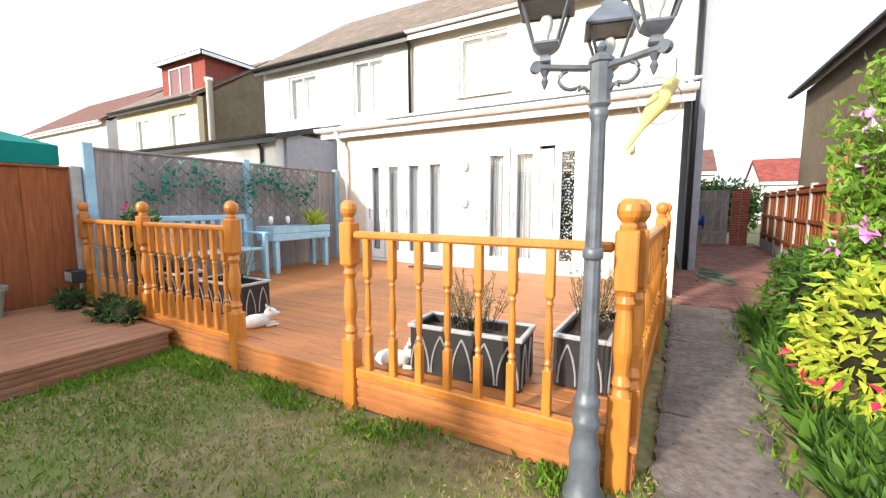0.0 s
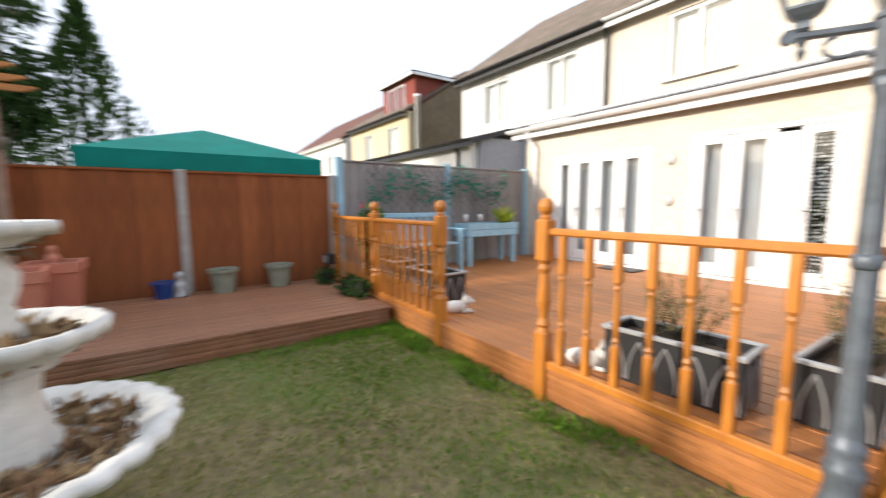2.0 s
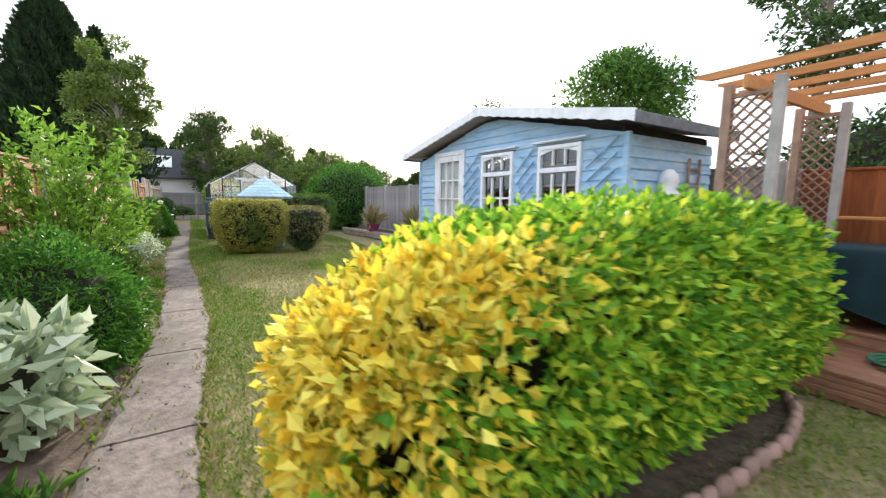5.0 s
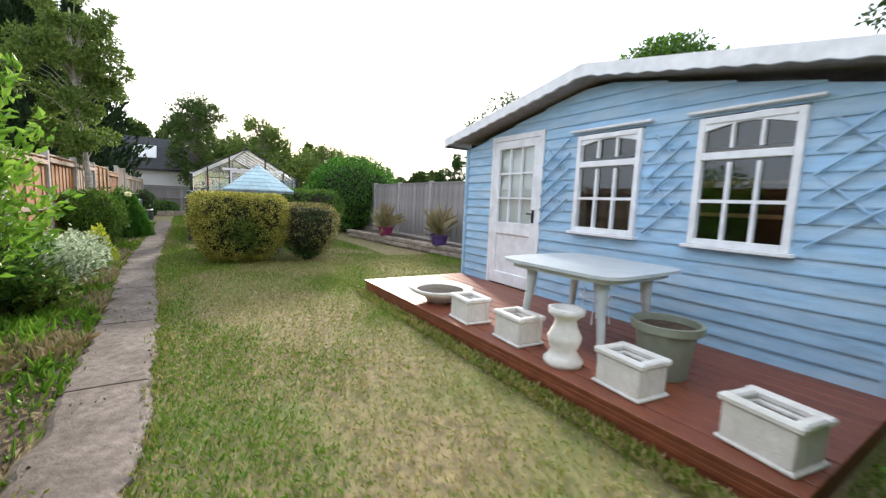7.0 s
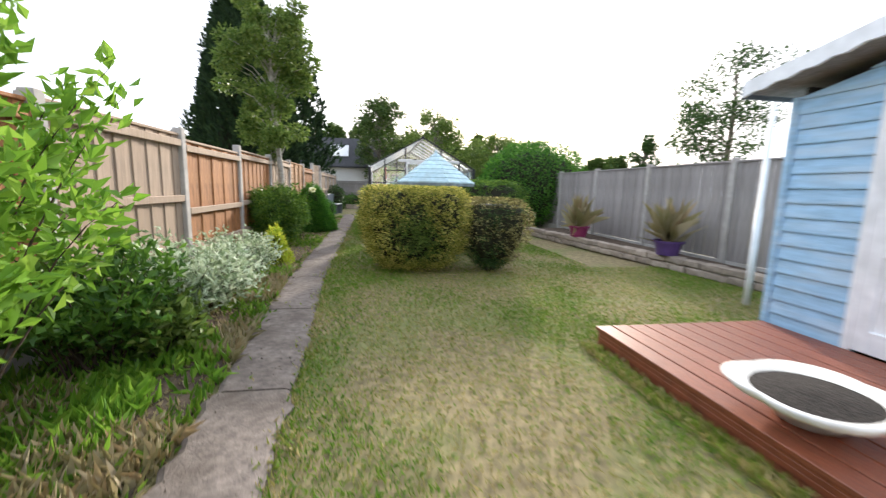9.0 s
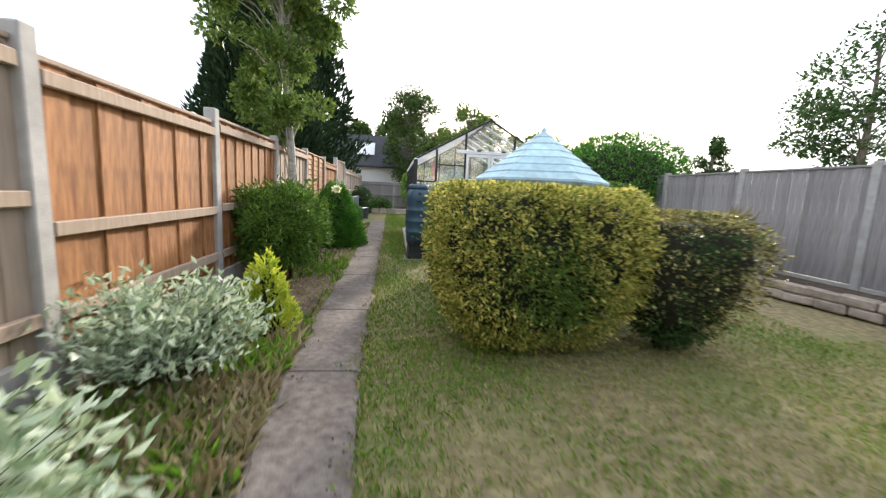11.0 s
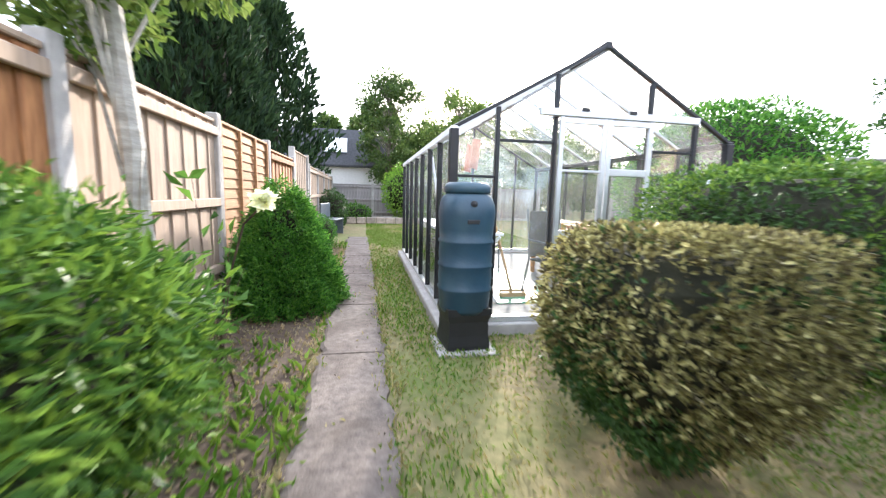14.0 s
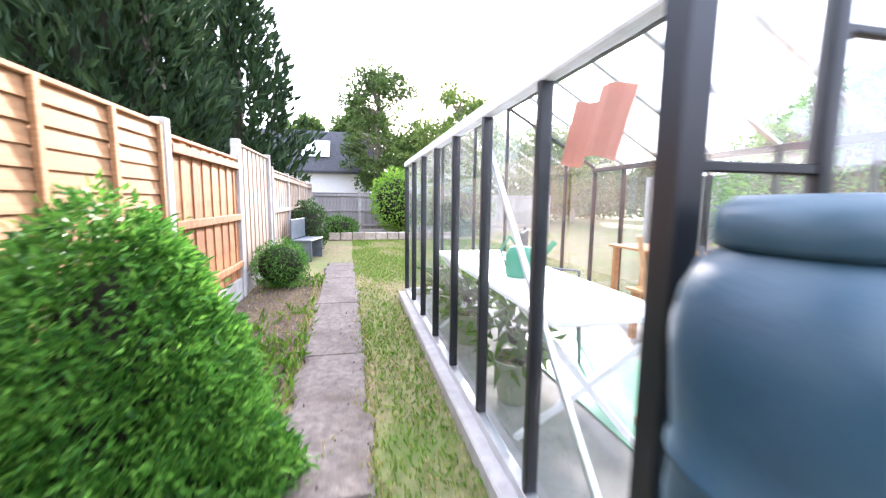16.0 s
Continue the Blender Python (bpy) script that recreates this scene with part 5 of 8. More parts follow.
# ---- alley things ----
hz = thing("garden_hose", "loose green garden hose on the brick paving", "hose")
part("hose_line", tube([(-0.35 + 0.28 * math.cos(a * 0.9) * (1 - a / 40), -7.6 - 0.5 * math.sin(a) * (1 - a / 60) - a * 0.06, 0.052 + 0.008 * (a % 3)) for a in np.linspace(0, 22, 90)], 0.011, 6), M["hose"], hz, smooth=True)
hr = thing("hose_reel", "blue hose reel on the house wall", "hose reel", pose(-0.2, -9.9, 0.95))
part("reel_drum", lathe([(0.16, -0.08), (0.17, -0.06), (0.1, -0.05), (0.1, 0.05), (0.17, 0.06), (0.16, 0.08)], 18, pose(0, 0, 0, 0, 90, 0)), M["blue_plastic"], hr, smooth=True)
part("bracket", box((0.06, 0, 0), (0.04, 0.06, 0.3), 0.006), M["black_plastic"], hr)
sp = thing("slatted_screen", "golden horizontal slatted trellis screen by the flower bed", "screen", pose(-1.05, -5.2, 0, 0, 0, 84))
for k in range(14):
    part("slat", box((0, 0, 0.72 + 0.085 * k), (1.15, 0.016, 0.06), 0.004), M["fence_gold"], sp)
for s in (-1, 0, 1):
    part("post", box((s * 0.56, -0.03, 0.95), (0.05, 0.04, 1.9), 0.005), M["fence_gold"], sp)
hb = thing("hanging_pot", "small terracotta pot on the slatted screen", "pot", pose(-0.97, -4.75, 0.86))
part("pot", lathe([(0.07, 0), (0.10, 0.15), (0.115, 0.155), (0.115, 0.185), (0.1, 0.185), (0.09, 0.15), (0.0, 0.15)], 16), M["terracotta"], hb, smooth=True)


# ---- fountain ----
def fountain():
    f = thing("fountain", "white three-tier cast stone fountain with dead leaves in its bowls", "fountain", pose(2.21, 0.58, 0))
    part("pedestal", lathe([(0.25, 0.0), (0.25, 0.05), (0.2, 0.07), (0.17, 0.14), (0.155, 0.2), (0.17, 0.27), (0.15, 0.31), (0.16, 0.36), (0.2, 0.39)], 28), M["stone_white"], f, smooth=True)
    scallop = lambda amp, n: (lambda a, i: 1 + (amp * abs(math.sin(n * a / 2)) if i >= 4 else 0))

    def bowl(z, r, depth, n):
        prof = [(0.16 * r / 0.47 + 0.06, z - depth), (0.45 * r, z - depth * 0.95), (0.75 * r, z - depth * 0.6), (0.93 * r, z - 0.2 * depth), (r * 0.985, z - 0.03), (r, z), (r * 0.97, z + 0.014), (r * 0.88, z + 0.012), (r * 0.80, z - 0.01), (r * 0.74, z - 0.03), (r * 0.5, z - 0.055), (0.02, z - 0.06)]
        return part("bowl", lathe(prof, n * 6, wave=scallop(0.045, n)), M["stone_white"], f, smooth=True)

    bowl(0.5, 0.46, 0.15, 24)
    part("lower_stem", lathe([(0.15, 0.43), (0.145, 0.5), (0.125, 0.53), (0.13, 0.56), (0.115, 0.58), (0.105, 0.66), (0.115, 0.73), (0.14, 0.79)], 24), M["stone_white"], f, smooth=True)
    bowl(0.87, 0.29, 0.12, 20)
    part("upper_stem", lathe([(0.09, 0.81), (0.085, 0.88), (0.072, 0.90), (0.078, 0.93), (0.066, 0.95), (0.085, 1.0), (0.09, 1.05), (0.06, 1.1), (0.07, 1.14), (0.09, 1.16)], 20), M["stone_white"], f, smooth=True)
    bowl(1.2, 0.185, 0.07, 16)
    part("finial", box((0.01, 0, 1.17), (0.05, 0.05, 0.06), 0.01), M["yellow_ornament"], f)
    for z, r0, r1, n in ((0.445, 0.15, 0.36, 900), (0.815, 0.09, 0.22, 360), (1.145, 0.03, 0.13, 60)):
        a, r = rng.uniform(0, 6.28, n), np.sqrt(rng.uniform(r0 ** 2, r1 ** 2, n))
        p = np.stack([r * np.cos(a), r * np.sin(a), z + rng.uniform(0, 0.03, n)], 1)
        tagged(part("dead_leaves", leaf_mesh("dead_leaves", p, np.tile([0, 0, 0.25], (n, 1)), 0.055, 0.035, 0.3, 0.8), M["dead_leaf"], f), kind="stuff")


fountain()


# ---- lower deck things ----
def round_pot(x, y, z, r, h, material, label, plant=None):
    p = thing("plant_pot", label, "plant pot", pose(x, y, z))
    part("pot", lathe([(0.0, 0.0), (r * 0.68, 0.0), (r * 0.7, 0.02), (r * 0.88, h * 0.84), (r * 0.9, h * 0.85), (r * 1.03, h * 0.86), (r * 1.04, h), (r * 0.93, h), (r * 0.9, h * 0.88), (0.0, h * 0.86)], 24), M[material], p, smooth=False)
    part("soil", lathe([(0.0, h * 0.885), (r * 0.89, h * 0.88)], 20), M["soil"], p)
    return p


round_pot(5.95, -0.47, 0.2, 0.165, 0.29, "pot_grey", "grey-green ribbed plant pot by the orange fence")
round_pot(5.95, -1.12, 0.2, 0.165, 0.29, "pot_grey", "grey-green ribbed plant pot by the orange fence")
round_pot(5.98, 0.14, 0.2, 0.12, 0.19, "blue_plastic", "small blue pot on the brown deck")
figure("ornament", "small dark figure beside the blue pot", 5.95, -0.02, 0.2, 0, 0.3, "silver")
box_light = thing("floodlight", "grey box floodlight on the railing", "light", pose(5.95, -1.85, 0.5))
part("housing", box((0, 0.05, 0), (0.2, 0.12, 0.14), 0.012), M["black_plastic"], box_light)
part("lens", box((0, 0.112, 0), (0.16, 0.008, 0.1), 0.003), M["silver"], box_light)
for x, y in ((5.75, -1.68), (4.7, -1.7), (4.95, -1.68)):
    shrub("weed", "small green weed at the foot of the railing", (x, y, 0.28), (0.16, 0.1, 0.12), "dark", 160, 0.07, stems=0, floor=0.2)


def square_pot(x, y, z, yaw, label):
    p = thing("square_planter", label, "plant pot", pose(x, y, z, 0, 0, yaw) @ Matrix.Diagonal((1.06, 1.06, 1.33, 1)))
    bm = lathe([(0.0, 0.0), (0.18, 0.0), (0.245, 0.36), (0.27, 0.365), (0.272, 0.43), (0.235, 0.43), (0.23, 0.38), (0.0, 0.38)], 4, pose(0, 0, 0, 0, 0, 45))
    part("pot", bm, M["terracotta"], p)
    part("soil", box((0, 0, 0.385), (0.3, 0.3, 0.015), 0), M["soil"], p)
    return p


square_pot(4.78, 1.08, 0.2, 5, "square terracotta-coloured planter on the brown deck")
square_pot(5.3, 0.92, 0.2, 0, "square terracotta-coloured planter on the brown deck")
figure("pink_ornament", "small pink cast figure in the terracotta planter", 5.3, 0.92, 0.715, 200, 0.2, "terracotta")
figure("white_figure", "white and blue cast figure at the foot of the pergola", 4.24, 1.58, 0.2, 180, 0.26, "white_paint")

# ---- pergola ----
pg = thing("pergola", "orange timber pergola with grey posts and lattice side panels", "pergola")
PX0, PX1 = 4.47, 6.02
for x in (PX0, PX1):
    for ya, yb in ((1.72, 1.34), (3.2, 3.56)):
        for y, mt in ((ya, "post_conc"), (yb, "trellis_brown")):
            part("post", box((x, y, 1.25), (0.075, 0.075, 2.1), 0.006), M[mt], pg)
        lo, hi = min(ya, yb) + 0.04, max(ya, yb) - 0.04
        lat = part("lattice_panel", box((x, (lo + hi) / 2, 0.3), (0.03, hi - lo, 0.04), 0.003), M["trellis_brown"], pg)
        part("lattice_rail", box((x, (lo + hi) / 2, 2.2), (0.03, hi - lo, 0.04), 0.003), M["trellis_brown"], lat)
        lattice(lat, lo, hi, 0.32, 2.18, 0.098, 0.042, "trellis_brown", "y", x, 0.012)
for k in range(5):
    x = PX0 - 0.05 + (PX1 - PX0 + 0.1) * k / 4
    bm = prism([(1.02, 2.42), (3.82, 2.42), (3.82, 2.40), (3.7, 2.358), (1.14, 2.358), (1.02, 2.40)], "x", x - 0.022, x + 0.022)
    part("rafter", bm, M["pergola"], pg)
for y in (1.53, 3.38):
    part("beam", box(((PX0 + PX1) / 2, y, 2.27), (PX1 - PX0 + 0.3, 0.045, 0.11), 0.005), M["pergola"], pg)
part("shelf", box((5.9, 2.46, 1.18), (0.25, 1.3, 0.03), 0.005), M["pergola"], pg)
part("centre_post", box((5.95, 2.6, 1.25), (0.11, 0.11, 2.1), 0.006), M["pergola"], pg)
hbk = thing("hanging_basket", "round brown hanging basket under the pergola", "hanging basket", pose(4.9, 1.22, 1.62))
part("basket", lathe([(0.0, 0.0), (0.1, 0.02), (0.17, 0.1), (0.19, 0.16), (0.17, 0.16), (0.0, 0.13)], 18), M["bark"], hbk, smooth=True)
part("chain", boxes([((0.0, 0.0, 0.42), (0.006, 0.006, 0.56))], 0), M["iron"], hbk)
for k in range(3):
    a = 2.1 * k
    part("wire", beam((0.18 * math.cos(a), 0.18 * math.sin(a), 0.16), (0, 0, 0.45), 0.004), M["iron"], hbk)

# covered table under the pergola
ct = thing("covered_table", "garden table under a dark green tarpaulin cover", "table", pose(5.3, 2.45, 0.34))


def draped(w, d, h):
    bm = bmesh.new()
    seg = 40
    top = []
    rings = []
    for z, gap, amp in ((h, 0.0, 0.0), (h - 0.02, 0.012, 0.0), (h * 0.7, 0.03, 0.02), (h * 0.4, 0.05, 0.045), (0.1, 0.06, 0.06)):
        ring = []
        for k in range(seg):
            a = 2 * math.pi * k / seg
            c, s = math.cos(a), math.sin(a)
            q = (abs(c) ** 6 + abs(s) ** 6) ** (-1 / 6)
            e = gap + amp * math.sin(7 * a + 1)
            ring.append(bm.verts.new(((w / 2 + e) * q * c, (d / 2 + e) * q * s, z + (0.1 * math.sin(3 * a + 0.5) if z < 0.2 else 0))))
        rings.append(ring)
    for a, b in zip(rings, rings[1:]):
        for k in range(seg):
            bm.faces.new((a[k], b[k], b[(k + 1) % seg], a[(k + 1) % seg]))
    bm.faces.new(rings[0])
    bmesh.ops.recalc_face_normals(bm, faces=bm.faces)
    return bm


part("cover", draped(0.85, 1.15, 0.62), M["tarp"], ct, "dark green tarpaulin cover", smooth=True)
for sx in (-1, 1):
    for sy in (-1, 1):
        part("leg", box((sx * 0.36, sy * 0.5, 0.27), (0.05, 0.05, 0.54), 0.005), M["black_plastic"], ct)
bc = thing("barbecue", "dark covered barbecue beside the table", "barbecue", pose(5.1, 3.35, 0.34))
part("cover", draped(0.5, 0.4, 0.72), M["black_plastic"], bc, smooth=True)
hs = thing("garden_hose", "coil of teal hose on the brown deck", "hose", pose(4.55, 2.35, 0.2))
part("coil", tube([((0.13 + 0.004 * a) * math.cos(a), (0.13 + 0.004 * a) * math.sin(a), 0.014 + 0.002 * a) for a in np.linspace(0, 18, 80)], 0.011, 6), M["hose"], hs, smooth=True)

# neighbour's canopy beyond the fence
tent = thing("gazebo_canopy", "teal green pop-up gazebo beyond the orange fence", "gazebo", pose(8.15, -0.55, 0))
bm = bmesh.new()
half = 1.45
ring0 = [bm.verts.new((sx * half, sy * half, 1.72)) for sx, sy in ((-1, -1), (1, -1), (1, 1), (-1, 1))]
ring1 = [bm.verts.new((sx * half, sy * half, 1.95)) for sx, sy in ((-1, -1), (1, -1), (1, 1), (-1, 1))]
mids = [bm.verts.new((x * 0.62, y * 0.62, 2.16)) for x, y in ((-half, -half), (half, -half), (half, half), (-half, half))]
top = bm.verts.new((0, 0, 2.48))
for k in range(4):
    bm.faces.new((ring0[k], ring0[(k + 1) % 4], ring1[(k + 1) % 4], ring1[k]))
    bm.faces.new((ring1[k], ring1[(k + 1) % 4], mids[(k + 1) % 4], mids[k]))
    bm.faces.new((mids[k], mids[(k + 1) % 4], top))
part("canopy", bm, M["teal"], tent)
for sx in (-1, 1):
    for sy in (-1, 1):
        part("pole", box((sx * (half - 0.05), sy * (half - 0.05), 0.9), (0.04, 0.04, 1.8), 0.003), M["iron"], tent)


# ---- the blue shed ----
SX, SY0, SY1, SZ = 4.40, 4.44, 8.95, 2.02
shed = thing("garden_shed", "pale blue painted timber summerhouse with white windows", "shed")
RIDGE_Y, RIDGE_Z = 6.72, 2.52
WIN = [(6.17, 6.90, 0.98, 1.99), (4.99, 5.68, 0.97, 1.99)]
DOOR = (7.46, 8.30, 0.16, 2.06)


def shed_front():
    """Shiplap boards of the front, one part each, cut round the openings."""
    openings = [(a, b, c, d) for a, b, c, d in WIN] + [DOOR]
    z = 0.12
    bh = 0.118
    while z < RIDGE_Z - 0.05:
        zc = z + bh / 2
        rise = (RIDGE_Z - SZ) * 1.0
        edge = lambda q: (SY0 + (RIDGE_Y - SY0) * max(0.0, min(1.0, (q - SZ) / rise)), SY1 - (SY1 - RIDGE_Y) * max(0.0, min(1.0, (q - SZ) / rise)))
        lo, hi = edge(z)
        lo2, hi2 = edge(z + bh * 1.02)
        cuts = sorted((a, b) for a, b, c, d in openings if c - 0.02 < zc < d + 0.02)
        x = lo
        spans = []
        for a, b in cuts:
            if a > x:
                spans.append((x, min(a, hi)))
            x = max(x, b)
        if x < hi:
            spans.append((x, hi))
        for a, b in spans:
            if b - a > 0.03:
                bm = prism([(SX - 0.008, z + bh * 1.02), (SX + 0.012, z + bh * 1.02), (SX + 0.012, z), (SX - 0.024, z), (SX - 0.026, z + 0.012)], "y", a, b)
                for v in bm.verts:
                    if v.co.z > z + 0.05:
                        v.co.y = min(max(v.co.y, lo2), hi2)
                part("shiplap_board", bm, M["shed_blue"], shed)
        z += bh


shed_front()


def shed_side(y, sgn):
    z = 0.12
    while z < SZ - 0.02:
        bm = prism([(y - sgn * 0.012, z + 0.12), (y + sgn * 0.008, z + 0.12), (y + sgn * 0.026, z + 0.012), (y + sgn * 0.024, z), (y - sgn * 0.012, z)], "x", SX - 0.02, 6.1)
        part("shiplap_board", bm, M["shed_blue"], shed)
        z += 0.118


shed_side(SY0, -1)
shed_side(SY1, 1)
for y in (SY0 - 0.01, SY1 + 0.01):
    part("corner_trim", box((SX - 0.012, y, 1.07), (0.06, 0.06, 1.92), 0.005), M["shed_blue"], shed)
# shed inside coloured near-black so that it looks unlit through the panes
part("inner_wall", boxes([((6.08, (SY0 + SY1) / 2, 1.1), (0.04, SY1 - SY0 - 0.1, 2.0)), ((5.2, SY0 + 0.05, 1.1), (1.6, 0.03, 2.0)), ((5.2, SY1 - 0.05, 1.1), (1.6, 0.03, 2.0)), ((5.25, (SY0 + SY1) / 2, 0.11), (1.6, SY1 - SY0, 0.06))], 0), M["room_shade"], shed)
part("back_gable", prism([(SY0 + 0.02, 2.0), (RIDGE_Y, RIDGE_Z + 0.02), (SY1 - 0.02, 2.0)], "x", 6.03, 6.09), M["bench_wood"], shed)
part("shelf", boxes([((5.6, 5.6, 0.9 + 0.32 * k), (0.5, 2.2, 0.04)) for k in range(4)], 0.003), M["bench_wood"], shed)
OV, XF, XB = 0.26, 4.1, 6.2
for s in (-1, 1):
    ye = SY0 - OV if s < 0 else SY1 + OV
    ze = SZ + 0.10
    part("roof", prism([(ye, ze + 0.05), (RIDGE_Y, RIDGE_Z + 0.11), (RIDGE_Y, RIDGE_Z + 0.05), (ye, ze - 0.01)], "x", XF + 0.03, XB), M["felt"], shed)
    part("soffit", prism([(ye, ze - 0.012), (RIDGE_Y, RIDGE_Z + 0.048), (RIDGE_Y, RIDGE_Z + 0.03), (ye, ze - 0.03)], "x", XF + 0.04, XB - 0.01), M["fence_grey"], shed)
    # white bargeboard with a scalloped lower edge
    n = 26
    up, lo = [], []
    for k in range(n + 1):
        f = k / n
        yy, zz = ye + (RIDGE_Y - ye) * f, ze + (RIDGE_Z + 0.06 - ze) * f
        up.append((yy, zz + 0.065))
        lo.append((yy, zz - 0.06 + 0.016 * (k % 2)))
    part("bargeboard", prism(up + lo[::-1], "x", XF, XF + 0.028), M["white_paint"], shed)
    part("eaves_board", box(((XF + XB) / 2, ye, ze - 0.01), (XB - XF, 0.025, 0.11), 0.004), M["iron"], shed)


def shed_window(y0, y1, z0, z1):
    fw = 0.05
    x = SX - 0.03
    w = part("window", box((x, (y0 + y1) / 2, z0 + 0.70 * (z1 - z0)), (0.075, y1 - y0 - 2 * fw, 0.06), 0.005), M["white_paint"], shed, "white painted window with small panes")
    for c, size in (((x, y0 + fw / 2, (z0 + z1) / 2), (0.07, fw, z1 - z0)), ((x, y1 - fw / 2, (z0 + z1) / 2), (0.07, fw, z1 - z0)), ((x, (y0 + y1) / 2, z0 + fw / 2), (0.08, y1 - y0 - 2 * fw, fw)), ((x, (y0 + y1) / 2, z1 - fw / 2), (0.07, y1 - y0 - 2 * fw, fw))):
        part("window_frame", box(c, size, 0.005), M["white_paint"], w)
    zt = z0 + 0.70 * (z1 - z0)
    bars = bmesh.new()
    for k in (1, 2):
        y = y0 + fw + (y1 - y0 - 2 * fw) * k / 3
        add_box(bars, (x, y, (z0 + zt) / 2), (0.04, 0.026, zt - z0 - 0.1))
        add_box(bars, (x, y, (zt + z1) / 2), (0.04, 0.022, z1 - zt - 0.12))
    add_box(bars, (x, (y0 + y1) / 2, (z0 + zt) / 2), (0.036, y1 - y0 - 2 * fw, 0.026))
    part("glazing_lattice", bars, M["white_paint"], w)
    # curved head of the top lights
    n = 12
    pts = [(y0 + fw + (y1 - y0 - 2 * fw) * k / n, z1 - fw - 0.055 + 0.05 * math.sin(math.pi * k / n)) for k in range(n + 1)]
    part("curved_head", prism(pts + [(y1 - fw, z1 - fw), (y0 + fw, z1 - fw)], "x", x - 0.02, x + 0.02), M["white_paint"], w)
    part("window_sill", box((x - 0.03, (y0 + y1) / 2, z0 - 0.015), (0.1, y1 - y0 + 0.06, 0.03), 0.005), M["white_paint"], w)
    part("drip_bar", box((x - 0.03, (y0 + y1) / 2, z1 + 0.05), (0.07, y1 - y0 + 0.18, 0.022), 0.004), M["white_paint"], w)
    g = part("pane", box((x + 0.012, (y0 + y1) / 2, (z0 + z1) / 2), (0.006, y1 - y0 - fw, z1 - z0 - fw), 0), M["glass"], w)
    g.visible_shadow = False


for w in WIN:
    shed_window(*w)
d0, d1, e0, e1 = DOOR
sd = part("door", boxes([((SX - 0.02, d0 + 0.05, (e0 + e1) / 2), (0.045, 0.1, e1 - e0)), ((SX - 0.02, d1 - 0.05, (e0 + e1) / 2), (0.045, 0.1, e1 - e0)), ((SX - 0.02, (d0 + d1) / 2, e0 + 0.08), (0.045, d1 - d0 - 0.2, 0.16)), ((SX - 0.02, (d0 + d1) / 2, e1 - 0.05), (0.045, d1 - d0 - 0.2, 0.1)), ((SX - 0.02, (d0 + d1) / 2, 0.92), (0.045, d1 - d0 - 0.2, 0.16)), ((SX - 0.008, (d0 + d1) / 2, 0.55), (0.02, d1 - d0 - 0.16, 0.7))], 0.006), M["white_paint"], shed, "white half-glazed shed door")
bars = bmesh.new()
for k in (1, 2):
    add_box(bars, (SX - 0.02, d0 + 0.1 + (d1 - d0 - 0.2) * k / 3, 1.48), (0.03, 0.022, 0.96))
    add_box(bars, (SX - 0.02, (d0 + d1) / 2, 1.0 + 0.96 * k / 3), (0.028, d1 - d0 - 0.2, 0.022))
part("glazing_lattice", bars, M["white_paint"], sd)
part("blind", box((SX + 0.03, (d0 + d1) / 2, 1.48), (0.012, d1 - d0 - 0.1, 1.0), 0), M["blind"], sd)
g = part("pane", box((SX - 0.005, (d0 + d1) / 2, 1.48), (0.005, d1 - d0 - 0.18, 0.96), 0), M["glass"], sd)
g.visible_shadow = False
part("door_handle", boxes([((SX - 0.05, d0 + 0.05, 1.1), (0.015, 0.04, 0.16)), ((SX - 0.075, d0 + 0.08, 1.13), (0.02, 0.11, 0.018))], 0.004), M["black_plastic"], sd)
part("door_architrave", boxes([((SX - 0.03, d0 - 0.03, 1.1), (0.03, 0.06, 1.96)), ((SX - 0.03, d1 + 0.03, 1.1), (0.03, 0.06, 1.96)), ((SX - 0.03, (d0 + d1) / 2, 2.1), (0.03, d1 - d0 + 0.12, 0.07))], 0.005), M["white_paint"], shed)
for a, b in ((7.0, 7.40), (5.76, 6.10), (4.52, 4.92)):
    t = thing("wall_trellis", "pale blue diagonal trellis panel on the shed front", "trellis", group="shed trellises")
    for k in range(5):
        z = 1.02 + 0.165 * k
        part("lath", beam((SX - 0.05, b, z), (SX - 0.05, a, z + 0.31), 0.016, 0.028), M["shed_blue"], t)
    for z in (1.2, 1.62):
        part("lath", beam((SX - 0.034, a + 0.04, z), (SX - 0.034, b - 0.04, z + 0.3), 0.012, 0.018), M["shed_blue"], t)
# ornaments on the shed's end wall
figure("wall_figure", "white cast figure on the shed's end wall", 5.0, SY0 - 0.12, 1.05, 270, 0.62, "white_paint")
sb = thing("figure_bracket", "small white shelf bracket under the cast figure", "bracket", pose(5.0, SY0 - 0.03, 1.04))
part("shelf", box((0, -0.09, 0), (0.34, 0.2, 0.025), 0.004), M["white_paint"], sb)
ld = thing("wall_ladder", "short brown ornamental ladder on the shed's end wall", "ladder", pose(5.65, SY0 - 0.05, 1.0))
for s in (-1, 1):
    part("stile", box((s * 0.12, 0, 0.4), (0.03, 0.025, 0.85), 0.004), M["trellis_brown"], ld)
for k in range(4):
    part("rung", box((0, 0, 0.1 + 0.2 * k), (0.21, 0.02, 0.025), 0.003), M["trellis_brown"], ld)


